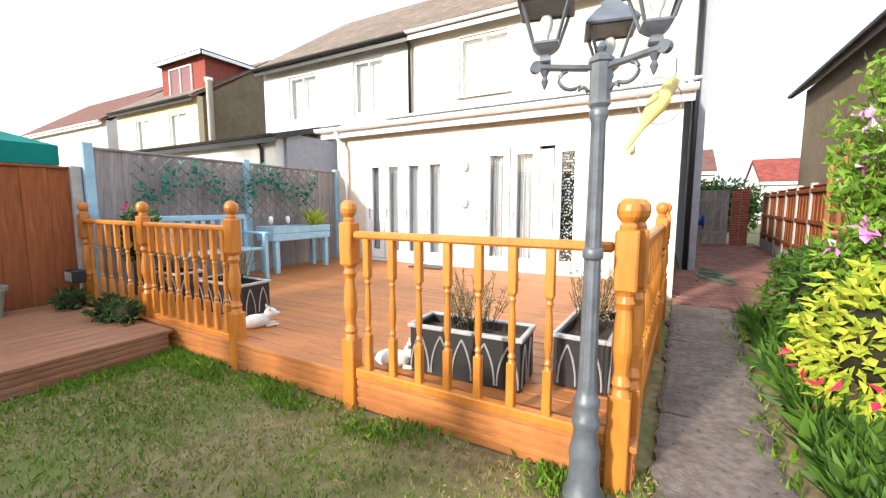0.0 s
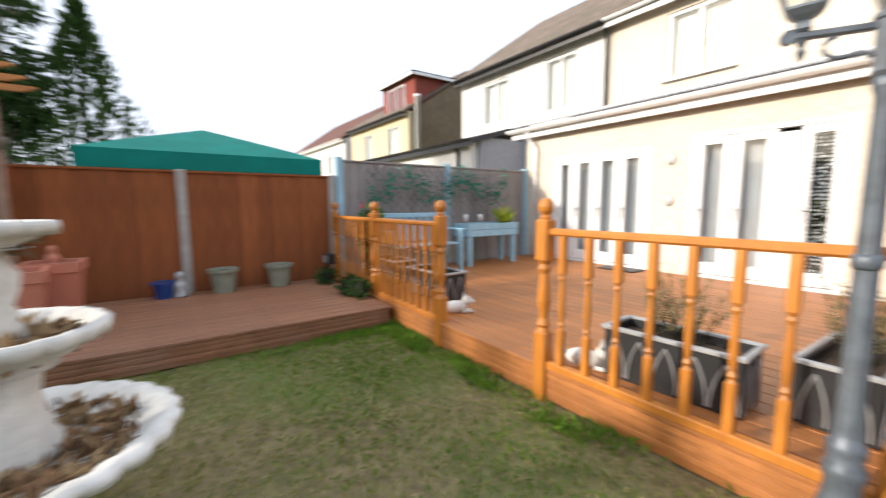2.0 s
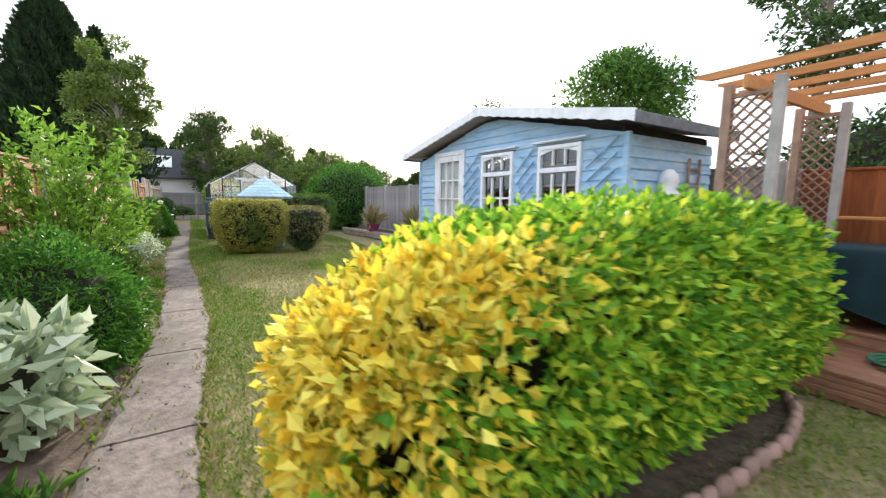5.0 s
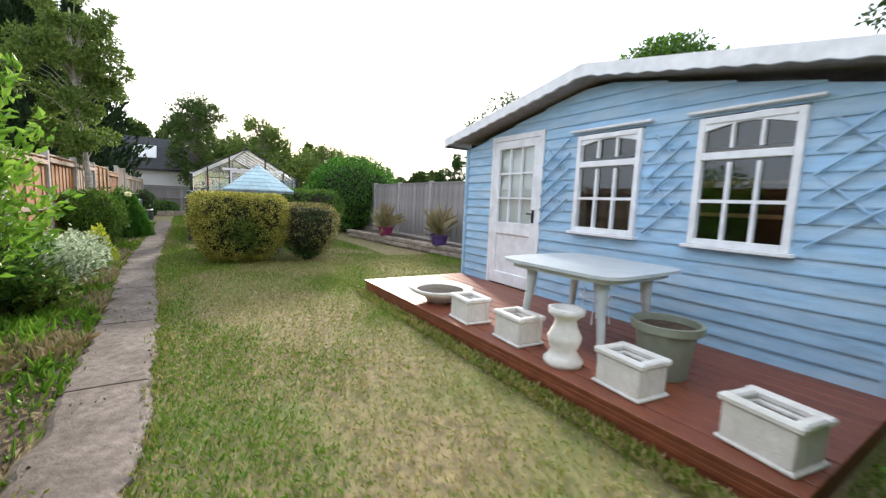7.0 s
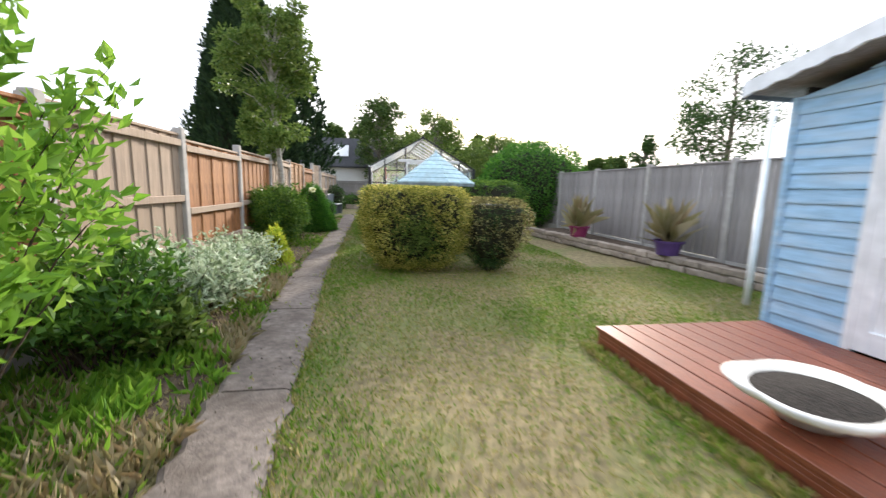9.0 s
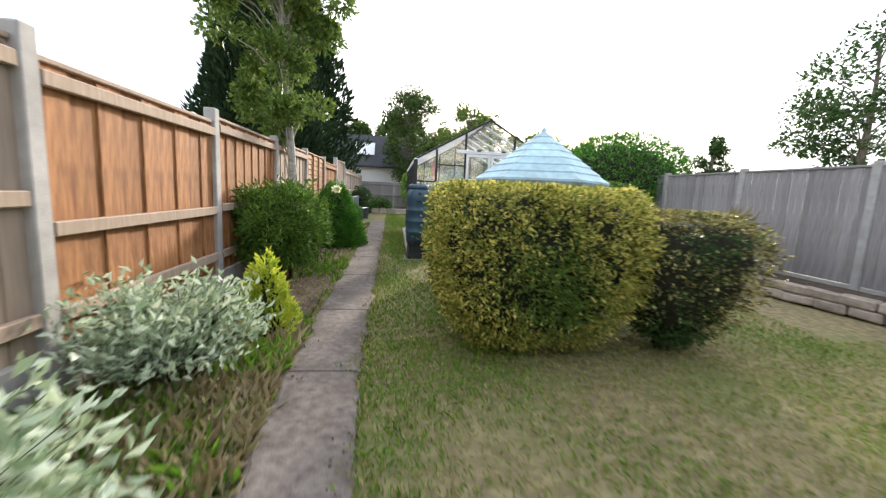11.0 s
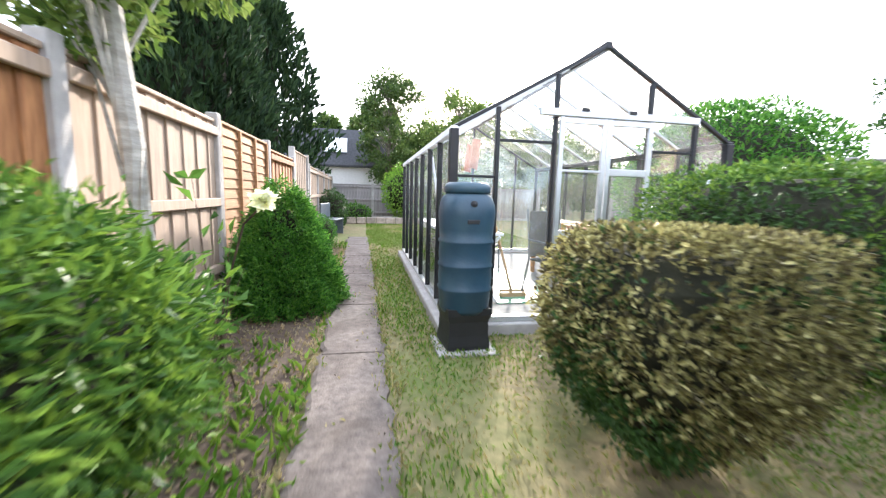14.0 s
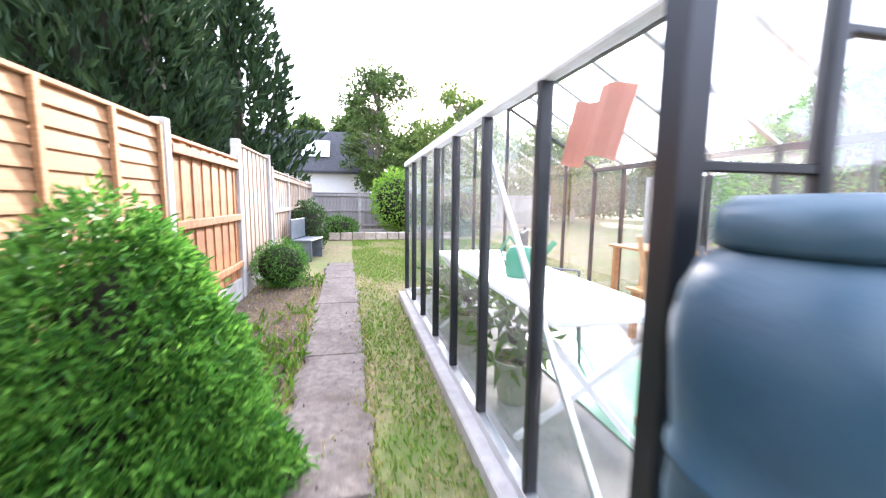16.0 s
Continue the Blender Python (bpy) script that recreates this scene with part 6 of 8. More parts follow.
# ---- on the shed deck ----
def stone_trough(x, y, yaw):
    t = thing("stone_trough", "white cast stone trough on the red deck", "planter", pose(x, y, 0.15, 0, 0, yaw), "white stone troughs")
    w, d, h = 0.31, 0.24, 0.21
    part("trough", boxes([((0, d / 2 - 0.025, h / 2), (w, 0.05, h - 0.04)), ((0, -d / 2 + 0.025, h / 2), (w, 0.05, h - 0.04)), ((w / 2 - 0.025, 0, h / 2), (0.05, d - 0.1, h - 0.04)), ((-w / 2 + 0.025, 0, h / 2), (0.05, d - 0.1, h - 0.04)), ((0, 0, 0.012), (w + 0.03, d + 0.03, 0.024))], 0.008), M["stone_white"], t)
    part("rim", boxes([((0, d / 2 - 0.015, h), (w + 0.04, 0.055, 0.04)), ((0, -d / 2 + 0.015, h), (w + 0.04, 0.055, 0.04)), ((w / 2 - 0.015, 0, h), (0.055, d - 0.08, 0.04)), ((-w / 2 + 0.015, 0, h), (0.055, d - 0.08, 0.04))], 0.01), M["stone_white"], t)
    part("soil", box((0, 0, h - 0.05), (w - 0.09, d - 0.09, 0.02), 0), M["soil"], t)
    return t


for x, y, yaw in ((2.98, 6.86, 84), (3.0, 6.23, 86), (3.02, 5.27, 84), (3.02, 4.57, 80)):
    stone_trough(x, y, yaw)
pd = thing("stone_pedestal", "white turned cast stone pedestal on the red deck", "pedestal", pose(2.96, 5.73, 0.15))
part("pedestal", lathe([(0.13, 0.0), (0.135, 0.035), (0.11, 0.06), (0.085, 0.10), (0.11, 0.16), (0.115, 0.2), (0.085, 0.26), (0.07, 0.31), (0.085, 0.33), (0.12, 0.355), (0.125, 0.395), (0.09, 0.4), (0.085, 0.375), (0.0, 0.37)], 26), M["stone_white"], pd, smooth=True)
dish = thing("shell_bowl", "white scalloped stone bowl of black soil on the deck", "bowl", pose(3.1, 7.58, 0.15))
part("bowl", lathe([(0.0, 0.0), (0.14, 0.0), (0.17, 0.05), (0.29, 0.11), (0.33, 0.155), (0.31, 0.165), (0.24, 0.125), (0.0, 0.1)], 40, wave=lambda a, i: 1 + (0.14 * abs(math.sin(2 * a)) if i in (3, 4, 5) else 0)), M["stone_white"], dish, smooth=True)
part("soil", lathe([(0.0, 0.15), (0.27, 0.13)], 20), M["compost"], dish)
round_pot(3.44, 5.3, 0.15, 0.21, 0.36, "pot_grey", "large grey-green plant pot on the red deck")

gt = thing("garden_table", "pale grey-white plastic garden table on the red deck", "table", pose(3.44, 5.95, 0.15, 0, 0, 92))
rounded = lambda w, d: [(w * (abs(math.cos(a)) ** 0.3) * math.copysign(1, math.cos(a)), d * (abs(math.sin(a)) ** 0.3) * math.copysign(1, math.sin(a))) for a in np.linspace(0, 2 * math.pi, 48, endpoint=False)]
part("tabletop", slab(rounded(0.53, 0.50), 0.632, 0.655), M["table_grey"], gt, "pale grey smooth tabletop")
part("apron", slab(rounded(0.47, 0.44), 0.59, 0.632), M["table_grey"], gt)
for sx in (-1, 1):
    for sy in (-1, 1):
        part("leg", tube([(sx * 0.32, sy * 0.28, 0.6), (sx * 0.33, sy * 0.285, 0.4), (sx * 0.36, sy * 0.30, 0.15), (sx * 0.39, sy * 0.32, 0.0)], [0.05, 0.034, 0.028, 0.024], 8), M["table_grey"], gt, smooth=True)
stl = thing("wire_plant_stand", "white wire plant stand by the shed wall", "stand", pose(4.05, 6.3, 0.15))
for k in range(4):
    a = 1.57 * k + 0.5
    part("leg", tube([(0.14 * math.cos(a), 0.14 * math.sin(a), 0), (0.1 * math.cos(a), 0.1 * math.sin(a), 0.3), (0.2 * math.cos(a), 0.2 * math.sin(a), 0.5)], 0.008, 6), M["white_paint"], stl)
part("ring", tube([(0.14 * math.cos(a), 0.14 * math.sin(a), 0.25) for a in np.linspace(0, 6.28, 20)], 0.006, 5), M["white_paint"], stl)

# ---- raised border and pots along the far fence ----
rb = thing("raised_border", "low stone retaining wall of the raised border", "wall", kind="structure")
me_stone = []
for k in range(5):
    bm = box((0, 0, 0), (0.28 + 0.03 * k, 0.15, 0.12), 0.02)
    for v in bm.verts:
        v.co += 0.015 * noise.noise_vector(v.co * 8 + Vector((k, 0, 0)))
    me_stone.append(mesh_of("stone", bm, M["stone"]))
W0, W1 = Vector((6.02, 9.6, 0)), Vector((5.2, 16.6, 0))
wd = (W1 - W0).normalized()
for c in range(2):
    s = 0.1 * c
    while s < (W1 - W0).length:
        p = W0 + wd * s
        part("stone", me_stone[random.randrange(5)], None, rb, m=pose(p.x, p.y, 0.06 + 0.115 * c, 0, random.uniform(-3, 3), math.degrees(math.atan2(wd.y, wd.x)) + random.uniform(-4, 4)))
        s += 0.34
part("border_soil", slab([(6.1, 9.6), (6.24, 9.6), (6.24, 16.6), (5.28, 16.6)], 0.0, 0.2), M["soil"], rb)
for x, y, mt, lb in ((5.75, 11.9, "purple", "purple glazed bowl on the raised border"), (5.5, 14.4, "magenta", "magenta glazed bowl on the raised border")):
    round_pot(x, y, 0.235, 0.24, 0.24, mt, lb)
    gp = thing("spiky_plant", "wispy spiky plant in the glazed bowl", "plant", pose(x, y, 0.44))
    q = np.zeros((70, 3)) + rng.normal(0, 0.03, (70, 3)) * [1, 1, 0]
    part("leaf_tuft", leaf_mesh("leaf_tuft", q, np.tile([0, 0, 1.0], (70, 1)), 0.6, 0.025, 0.3, 0.45), LEAF["dry"], gp)
pole = thing("washing_line_pole", "tall pale metal washing-line pole beside the shed", "pole", pose(5.15, 9.85, 0))
part("pole", lathe([(0.035, 0), (0.035, 1.1), (0.028, 1.1), (0.028, 2.3), (0.0, 2.31)], 12), M["white_paint"], pole, smooth=True)
part("hook", tube([(0, 0, 2.25), (0.08, 0, 2.28), (0.1, 0, 2.2)], 0.008, 6), M["silver"], pole)


# ---- wishing well ----
well = thing("wishing_well", "pale blue wooden wishing well with a stepped pyramid roof", "wishing well", pose(2.03, 13.16, 0, 0, 0, -20) @ Matrix.Diagonal((0.77, 0.77, 0.945, 1)))
for c in range(3):
    for k in range(8):
        a = math.radians(45 * k + (22.5 if c % 2 else 0))
        part("block", box((0, 0, 0), (0.44, 0.13, 0.118), 0.014), M["well_dark"], well, m=pose(0.5 * math.cos(a), 0.5 * math.sin(a), 0.06 + 0.12 * c, 0, 0, math.degrees(a) + 90))
lid_r = 0.62
for k in range(9):
    v0, v1 = -lid_r + 2 * lid_r * k / 9 + 0.003, -lid_r + 2 * lid_r * (k + 1) / 9 - 0.003
    reach = lambda v: min(lid_r, lid_r * 1.41 - abs(v))
    part("lid_board", slab([(-reach(v0), v0), (reach(v0), v0), (reach(v1), v1), (-reach(v1), v1)], 0.362, 0.405), M["well_lid"], well)
for k in range(4):
    a = math.radians(90 * k + 70)
    px, py = 0.5 * math.cos(a), 0.5 * math.sin(a)
    part("post", box((px, py, 0.90), (0.085, 0.085, 0.98), 0.006), M["well_blue"], well)
    part("brace", beam((px * 0.95, py * 0.95, 1.12), (px * 0.95 - 0.26 * math.sin(a) * -1, py * 0.95 - 0.26 * math.cos(a), 1.36), 0.045), M["well_blue"], well)
    part("brace", beam((px * 0.95, py * 0.95, 1.12), (px * 0.95 - 0.26 * math.sin(a), py * 0.95 + 0.26 * math.cos(a), 1.36), 0.045), M["well_blue"], well)
NC = 7
for c in range(NC):
    f0, f1 = c / NC, (c + 1.15) / NC
    r0, r1 = 0.89 * (1 - f0) + 0.01, max(0.015, 0.89 * (1 - f1))
    zz0, zz1 = 1.38 + 0.55 * f0, 1.38 + 0.55 * min(1.0, f1)
    for k in range(6):
        a0, a1 = math.radians(60 * k), math.radians(60 * (k + 1))
        bm = bmesh.new()
        lo = [Vector((r0 * math.cos(a), r0 * math.sin(a), zz0)) for a in (a0, a1)]
        hi = [Vector((r1 * math.cos(a), r1 * math.sin(a), zz1 - 0.012)) for a in (a0, a1)]
        up = Vector((0, 0, 0.03))
        vs = [bm.verts.new(p) for p in (*lo, *hi[::-1])] + [bm.verts.new(p + up) for p in (*lo, *hi[::-1])]
        for q in ((3, 2, 1, 0), (4, 5, 6, 7), (0, 1, 5, 4), (1, 2, 6, 5), (2, 3, 7, 6), (3, 0, 4, 7)):
            bm.faces.new([vs[i] for i in q])
        bmesh.ops.recalc_face_normals(bm, faces=bm.faces)
        part("roof_board", bm, M["well_blue"], well)
for k in range(6):
    a0, a1 = math.radians(60 * k), math.radians(60 * (k + 1))
    p0, p1 = Vector((0.885 * math.cos(a0), 0.885 * math.sin(a0), 1.365)), Vector((0.885 * math.cos(a1), 0.885 * math.sin(a1), 1.365))
    part("eaves_board", beam(p0, p1, 0.05, 0.03), M["well_dark"], well)
part("finial", lathe([(0.04, 1.92), (0.03, 1.97), (0.0, 2.0)], 8), M["well_blue"], well)


# ---- greenhouse ----
GX0, GX1, GY0, GY1, GE, GR = 0.85, 3.44, 16.13, 20.40, 1.69, 2.44
gh = thing("greenhouse", "black-framed aluminium greenhouse with clear glass and a sliding door", "greenhouse")
gm = (GX0 + GX1) / 2
part("kerb", boxes([((GX0 - 0.02, (GY0 + GY1) / 2, 0.03), (0.16, GY1 - GY0 + 0.16, 0.12)), ((GX1 + 0.02, (GY0 + GY1) / 2, 0.03), (0.16, GY1 - GY0 + 0.16, 0.12)), ((gm, GY1 + 0.02, 0.03), (GX1 - GX0 - 0.14, 0.14, 0.12)), ((gm, GY0 - 0.02, 0.03), (GX1 - GX0 - 0.14, 0.14, 0.12))], 0.01), M["post_conc"], gh)
part("floor_slab", box((gm, (GY0 + GY1) / 2, 0.03), (GX1 - GX0 - 0.14, GY1 - GY0 - 0.14, 0.06), 0), M["slab_grey"], gh)
bar = 0.035
for x in (GX0, GX1):
    part("base_rail", box((x, (GY0 + GY1) / 2, 0.115), (0.05, GY1 - GY0, 0.05), 0.004), M["alu"], gh)
    part("eaves_rail", box((x, (GY0 + GY1) / 2, GE), (0.06, GY1 - GY0 + 0.06, 0.06), 0.006), M["white_paint"] if x == GX0 else M["alu_black"], gh)
    for k in range(8):
        y = GY0 + (GY1 - GY0) * k / 7
        part("glazing_bar", box((x, y, 0.92), (0.05 if k else 0.07, bar if k else 0.07, 1.56), 0.004), M["alu_black"], gh)
        part("roof_bar", beam((x, y, GE + 0.02), (gm, y, GR), 0.028, 0.045), M["alu_black"] if k in (0, 7) else M["alu"], gh)
    for k in range(7):
        a, b = GY0 + (GY1 - GY0) * k / 7 + 0.02, GY0 + (GY1 - GY0) * (k + 1) / 7 - 0.02
        p = part("pane", sheet([(x, a, 0.16), (x, b, 0.16), (x, b, 1.66), (x, a, 1.66)]), M["pane"], gh)
        p.visible_shadow = False
        p = part("roof_pane", sheet([(x, a, GE + 0.045), (x, b, GE + 0.045), (gm, b, GR + 0.015), (gm, a, GR + 0.015)]), M["pane"], gh)
        p.visible_shadow = False
part("ridge", box((gm, (GY0 + GY1) / 2, GR), (0.06, GY1 - GY0 + 0.06, 0.06), 0.006), M["alu_black"], gh)
roof_z = lambda x: GE + (GR - GE) * (1 - abs(x - gm) / (gm - GX0))
for y in (GY0, GY1):
    for x in ((1.215, 1.72, 2.60, 3.07) if y == GY0 else (1.3, 1.72, 2.15, 2.6, 3.0)):
        part("gable_bar", box((x, y, (0.1 + roof_z(x)) / 2), (bar, 0.045, roof_z(x) - 0.12), 0.004), M["alu_black"] if abs(x - 2.15) > 0.6 or x < 1.75 else M["alu_black"], gh)
    part("gable_rail", box((gm, y, 0.115), (GX1 - GX0 - 0.08, 0.05, 0.05), 0.004), M["alu"], gh)
    xs = [GX0, 1.215, 1.72, 2.15, 2.60, 3.07, GX1]
    for a, b in zip(xs, xs[1:]):
        if y == GY0 and 1.7 < (a + b) / 2 < 2.62:
            lo = 1.86
        else:
            lo = 0.14
        za, zb = roof_z(a) - 0.03, roof_z(b) - 0.03
        p = part("gable_pane", sheet([(a + 0.02, y, lo), (b - 0.02, y, lo), (b - 0.02, y, zb), (a + 0.02, y, za)]), M["pane"], gh)
        p.visible_shadow = False
for a, b, z in ((GX0, 1.215, 1.33), (1.215, 1.72, 1.63), (2.60, 3.07, 1.6), (3.07, GX1, 1.3), (2.62, 3.4, 0.86)):
    part("cross_bar", box(((a + b) / 2, GY0, z), (b - a - 0.04, 0.03, 0.022), 0.003), M["alu_black"] if z > 1 else M["alu"], gh)
part("diagonal_brace", beam((2.70, GY0 + 0.05, 0.2), (3.38, GY0 + 0.05, 1.45), 0.025), M["alu"], gh)
part("diagonal_brace", beam((GX0 + 0.05, GY0 + 0.1, 0.2), (GX0 + 0.05, GY0 + 1.4, 1.6), 0.025), M["alu"], gh)
# sliding doors
part("door_track", box((2.3, GY0 - 0.05, 1.87), (1.5, 0.05, 0.06), 0.005), M["alu"], gh)
for a, b in ((1.73, 2.16), (2.17, 2.60)):
    yd = GY0 - 0.055
    dr = part("sliding_door", boxes([((a + 0.02, yd, 0.98), (0.04, 0.03, 1.72)), ((b - 0.02, yd, 0.98), (0.04, 0.03, 1.72)), (((a + b) / 2, yd, 1.40), (b - a - 0.08, 0.03, 0.06 if a > 2 else 0.02)), (((a + b) / 2, yd, 0.86), (b - a - 0.08, 0.03, 0.075)), (((a + b) / 2, yd, 0.18), (b - a - 0.08, 0.025, 0.15)), (((a + b) / 2, yd, 1.81), (b - a - 0.08, 0.03, 0.05))], 0.004), M["alu"], gh, "silver aluminium sliding door")
    for z0, z1 in ((0.26, 0.82), (0.9, 1.37), (1.43, 1.78)):
        p = part("pane", sheet([(a + 0.04, yd, z0), (b - 0.04, yd, z0), (b - 0.04, yd, z1), (a + 0.04, yd, z1)]), M["pane"], dr)
        p.visible_shadow = False
    part("roller_bracket", box(((a + b) / 2, yd - 0.02, 1.9), (0.07, 0.02, 0.03), 0.003), M["black_plastic"], dr)


def water_butt(x, y, yaw, label, material="butt"):
    w = thing("water_butt", label, "water butt", pose(x, y, 0, 0, 0, yaw) @ Matrix.Diagonal((1.1, 1.1, 1.06, 1)))
    part("stand", lathe([(0.0, 0.0), (0.212, 0.0), (0.214, 0.03), (0.2, 0.1), (0.196, 0.2), (0.216, 0.25), (0.216, 0.3), (0.0, 0.3)], 4, pose(0, 0, 0.012, 0, 0, 45)), M["black_plastic"], w, "black plastic stand")
    prof = [(0.0, 0.27), (0.158, 0.27), (0.17, 0.30)]
    for z in (0.45, 0.62, 0.79):
        prof += [(0.178, z - 0.03), (0.186, z - 0.012), (0.186, z), (0.178, z + 0.012), (0.183, z + 0.08)]
    prof += [(0.19, 0.96), (0.19, 1.0), (0.181, 1.05), (0.163, 1.095), (0.145, 1.115), (0.14, 1.13), (0.0, 1.13)]
    sq = lambda a, i: (abs(math.cos(a)) ** 2.4 + abs(math.sin(a)) ** 2.4) ** (-1 / 2.4) if 0 < i < 22 else 1
    part("barrel", lathe(prof, 48, wave=sq), M[material], w, smooth=True)
    part("lid", lathe([(0.15, 1.12), (0.158, 1.13), (0.158, 1.165), (0.15, 1.18), (0.13, 1.195), (0.0, 1.2)], 32), M[material], w, smooth=True)
    part("recess_label", box((-0.01, -0.188, 0.93), (0.085, 0.008, 0.03), 0.004), M["black_plastic"], w)
    part("overflow_cap", lathe([(0.022, 0), (0.022, 0.015), (0.0, 0.02)], 12, Matrix.Translation((-0.01, -0.176, 1.05)) @ pose(0, 0, 0, 90)), M["black_plastic"], w)
    part("tap", boxes([((0.19, -0.0, 0.42), (0.05, 0.025, 0.025)), ((0.21, 0, 0.40), (0.02, 0.02, 0.05))], 0.004), M["black_plastic"], w)
    return w


wb = water_butt(0.91, 15.86, 4, "green-grey ribbed water butt on a black stand")
tagged(part("paving_base", box((0.91, 15.84, 0.0), (0.46, 0.44, 0.022), 0.005), M["post_conc"]), "small concrete slab under the water butt", "slab")
water_butt(3.72, 15.85, 10, "dark blue-black water butt beside the greenhouse", "pot_black")

# inside the greenhouse
mt = thing("green_mat", "green artificial grass mat on the greenhouse floor", "mat", pose(1.9, 17.7, 0.06))
part("pile", box((0, 0, 0.008), (0.8, 1.9, 0.014), 0.004), M["green_plastic"], mt)


def chair(x, y, yaw):
    c = thing("garden_chair", "dark grey mesh garden chair with a metal frame", "chair", pose(x, y, 0.06, 0, 0, yaw), "mesh garden chairs")
    part("seat", box((0, 0, 0.42), (0.46, 0.44, 0.025), 0.01), M["mesh_chair"], c)
    part("backrest", box((0, 0.24, 0.70), (0.46, 0.025, 0.52), 0.01, None), M["mesh_chair"], c)
    for s in (-1, 1):
        part("leg", tube([(s * 0.25, -0.22, 0.0), (s * 0.25, -0.2, 0.62), (s * 0.25, 0.22, 0.64)], 0.013, 6), M["iron"], c)
        part("leg", tube([(s * 0.25, 0.3, 0.0), (s * 0.25, 0.2, 0.42), (s * 0.25, 0.26, 0.98)], 0.013, 6), M["iron"], c)
    return c


chair(2.25, 16.95, 20)
chair(1.75, 18.3, 60)
for x, y, h in ((2.95, 17.3, 0.75), (3.05, 18.6, 0.75), (2.75, 17.9, 0.45)):
    st = thing("staging_bench", "orange-brown slatted wooden staging in the greenhouse", "bench", pose(x, y, 0.06))
    for k in range(5):
        part("slat", box((-0.18 + 0.09 * k, 0, h), (0.075, 1.1, 0.025), 0.004), M["pergola"], st)
    for sx in (-1, 1):
        for sy in (-1, 1):
            part("leg", box((sx * 0.17, sy * 0.48, h / 2), (0.05, 0.05, h - 0.03), 0.004), M["pergola"], st)
rp = thing("red_bucket", "red plastic bucket on the greenhouse staging", "bucket", pose(2.75, 17.5, 0.53))
part("bucket", lathe([(0.0, 0.0), (0.09, 0.0), (0.12, 0.22), (0.13, 0.22), (0.13, 0.25), (0.11, 0.25), (0.0, 0.2)], 18), M["red_plastic"], rp, smooth=True)
tb = thing("folding_table", "white folding trestle table in the greenhouse", "table", pose(1.25, 17.9, 0.06))
part("tabletop", box((0, 0, 0.72), (0.6, 2.2, 0.03), 0.006), M["white_paint"], tb)
for sy in (-0.9, 0.9):
    for s in (-1, 1):
        part("leg", beam((s * 0.26, sy - 0.2 * s, 0), (-s * 0.26, sy + 0.2 * s, 0.7), 0.03, 0.03, 0.002), M["white_paint"], tb)
wc = thing("watering_can", "green plastic watering can on the folding table", "watering can", pose(1.2, 17.7, 0.797) @ Matrix.Scale(0.75, 4))
part("can", lathe([(0.0, 0.0), (0.11, 0.0), (0.12, 0.03), (0.12, 0.18), (0.09, 0.24), (0.0, 0.25)], 18), M["green_plastic"], wc, smooth=True)
part("spout", tube([(0.1, 0, 0.06), (0.22, 0, 0.18), (0.3, 0, 0.28)], [0.03, 0.02, 0.028], 8), M["green_plastic"], wc)
part("handle", tube([(-0.02, 0, 0.24), (-0.1, 0, 0.33), (-0.17, 0, 0.22), (-0.12, 0, 0.08)], 0.014, 6), M["green_plastic"], wc)
for y in (17.6, 18.6, 19.3):
    round_pot(1.15, y, 0.06, 0.15, 0.26, "pot_grey", "grey plant pot on the greenhouse floor")
    shrub("pot_plant", "leafy green pot plant in the greenhouse", (1.15, y, 0.45), (0.2, 0.2, 0.18), "green", 110, 0.14, 0.4, stems=0, floor=0.28, inner=0.3)
for k, (x, y) in enumerate(((1.5, 16.7), (1.55, 16.85))):
    bs = thing("garden_tool", "long-handled wooden broom leaning in the greenhouse", "broom", pose(x, y, 0.06))
    part("handle", beam((0.25, 0.3, 0.02), (-0.12, 0.1, 1.05), 0.025, 0.025, seg=8), M["bench_wood"], bs)
    part("head", box((0.26, 0.31, 0.03), (0.3, 0.06, 0.06), 0.008), M["bench_wood"], bs)
rc = thing("red_cloth", "red cloth hanging in the greenhouse, coloured pale as if washed out by glare", "cloth", pose(1.25, 17.0, 1.5))
bm = bmesh.new()
rows = [[bm.verts.new((0.03 * math.sin(i * 1.3), -0.22 + 0.05 * i + 0.03 * j, 0.22 - 0.07 * j - 0.02 * math.cos(i))) for i in range(9)] for j in range(5)]
for a, b in zip(rows, rows[1:]):
    for i in range(8):
        bm.faces.new((a[i], a[i + 1], b[i + 1], b[i]))
# paler red: the washing-out by reflections on the glass is in the colour
part("cloth", bm, M["terracotta"], rc)
part("peg", box((0, 0, 0.2), (0.02, 0.03, 0.05), 0.002), M["bench_wood"], rc)

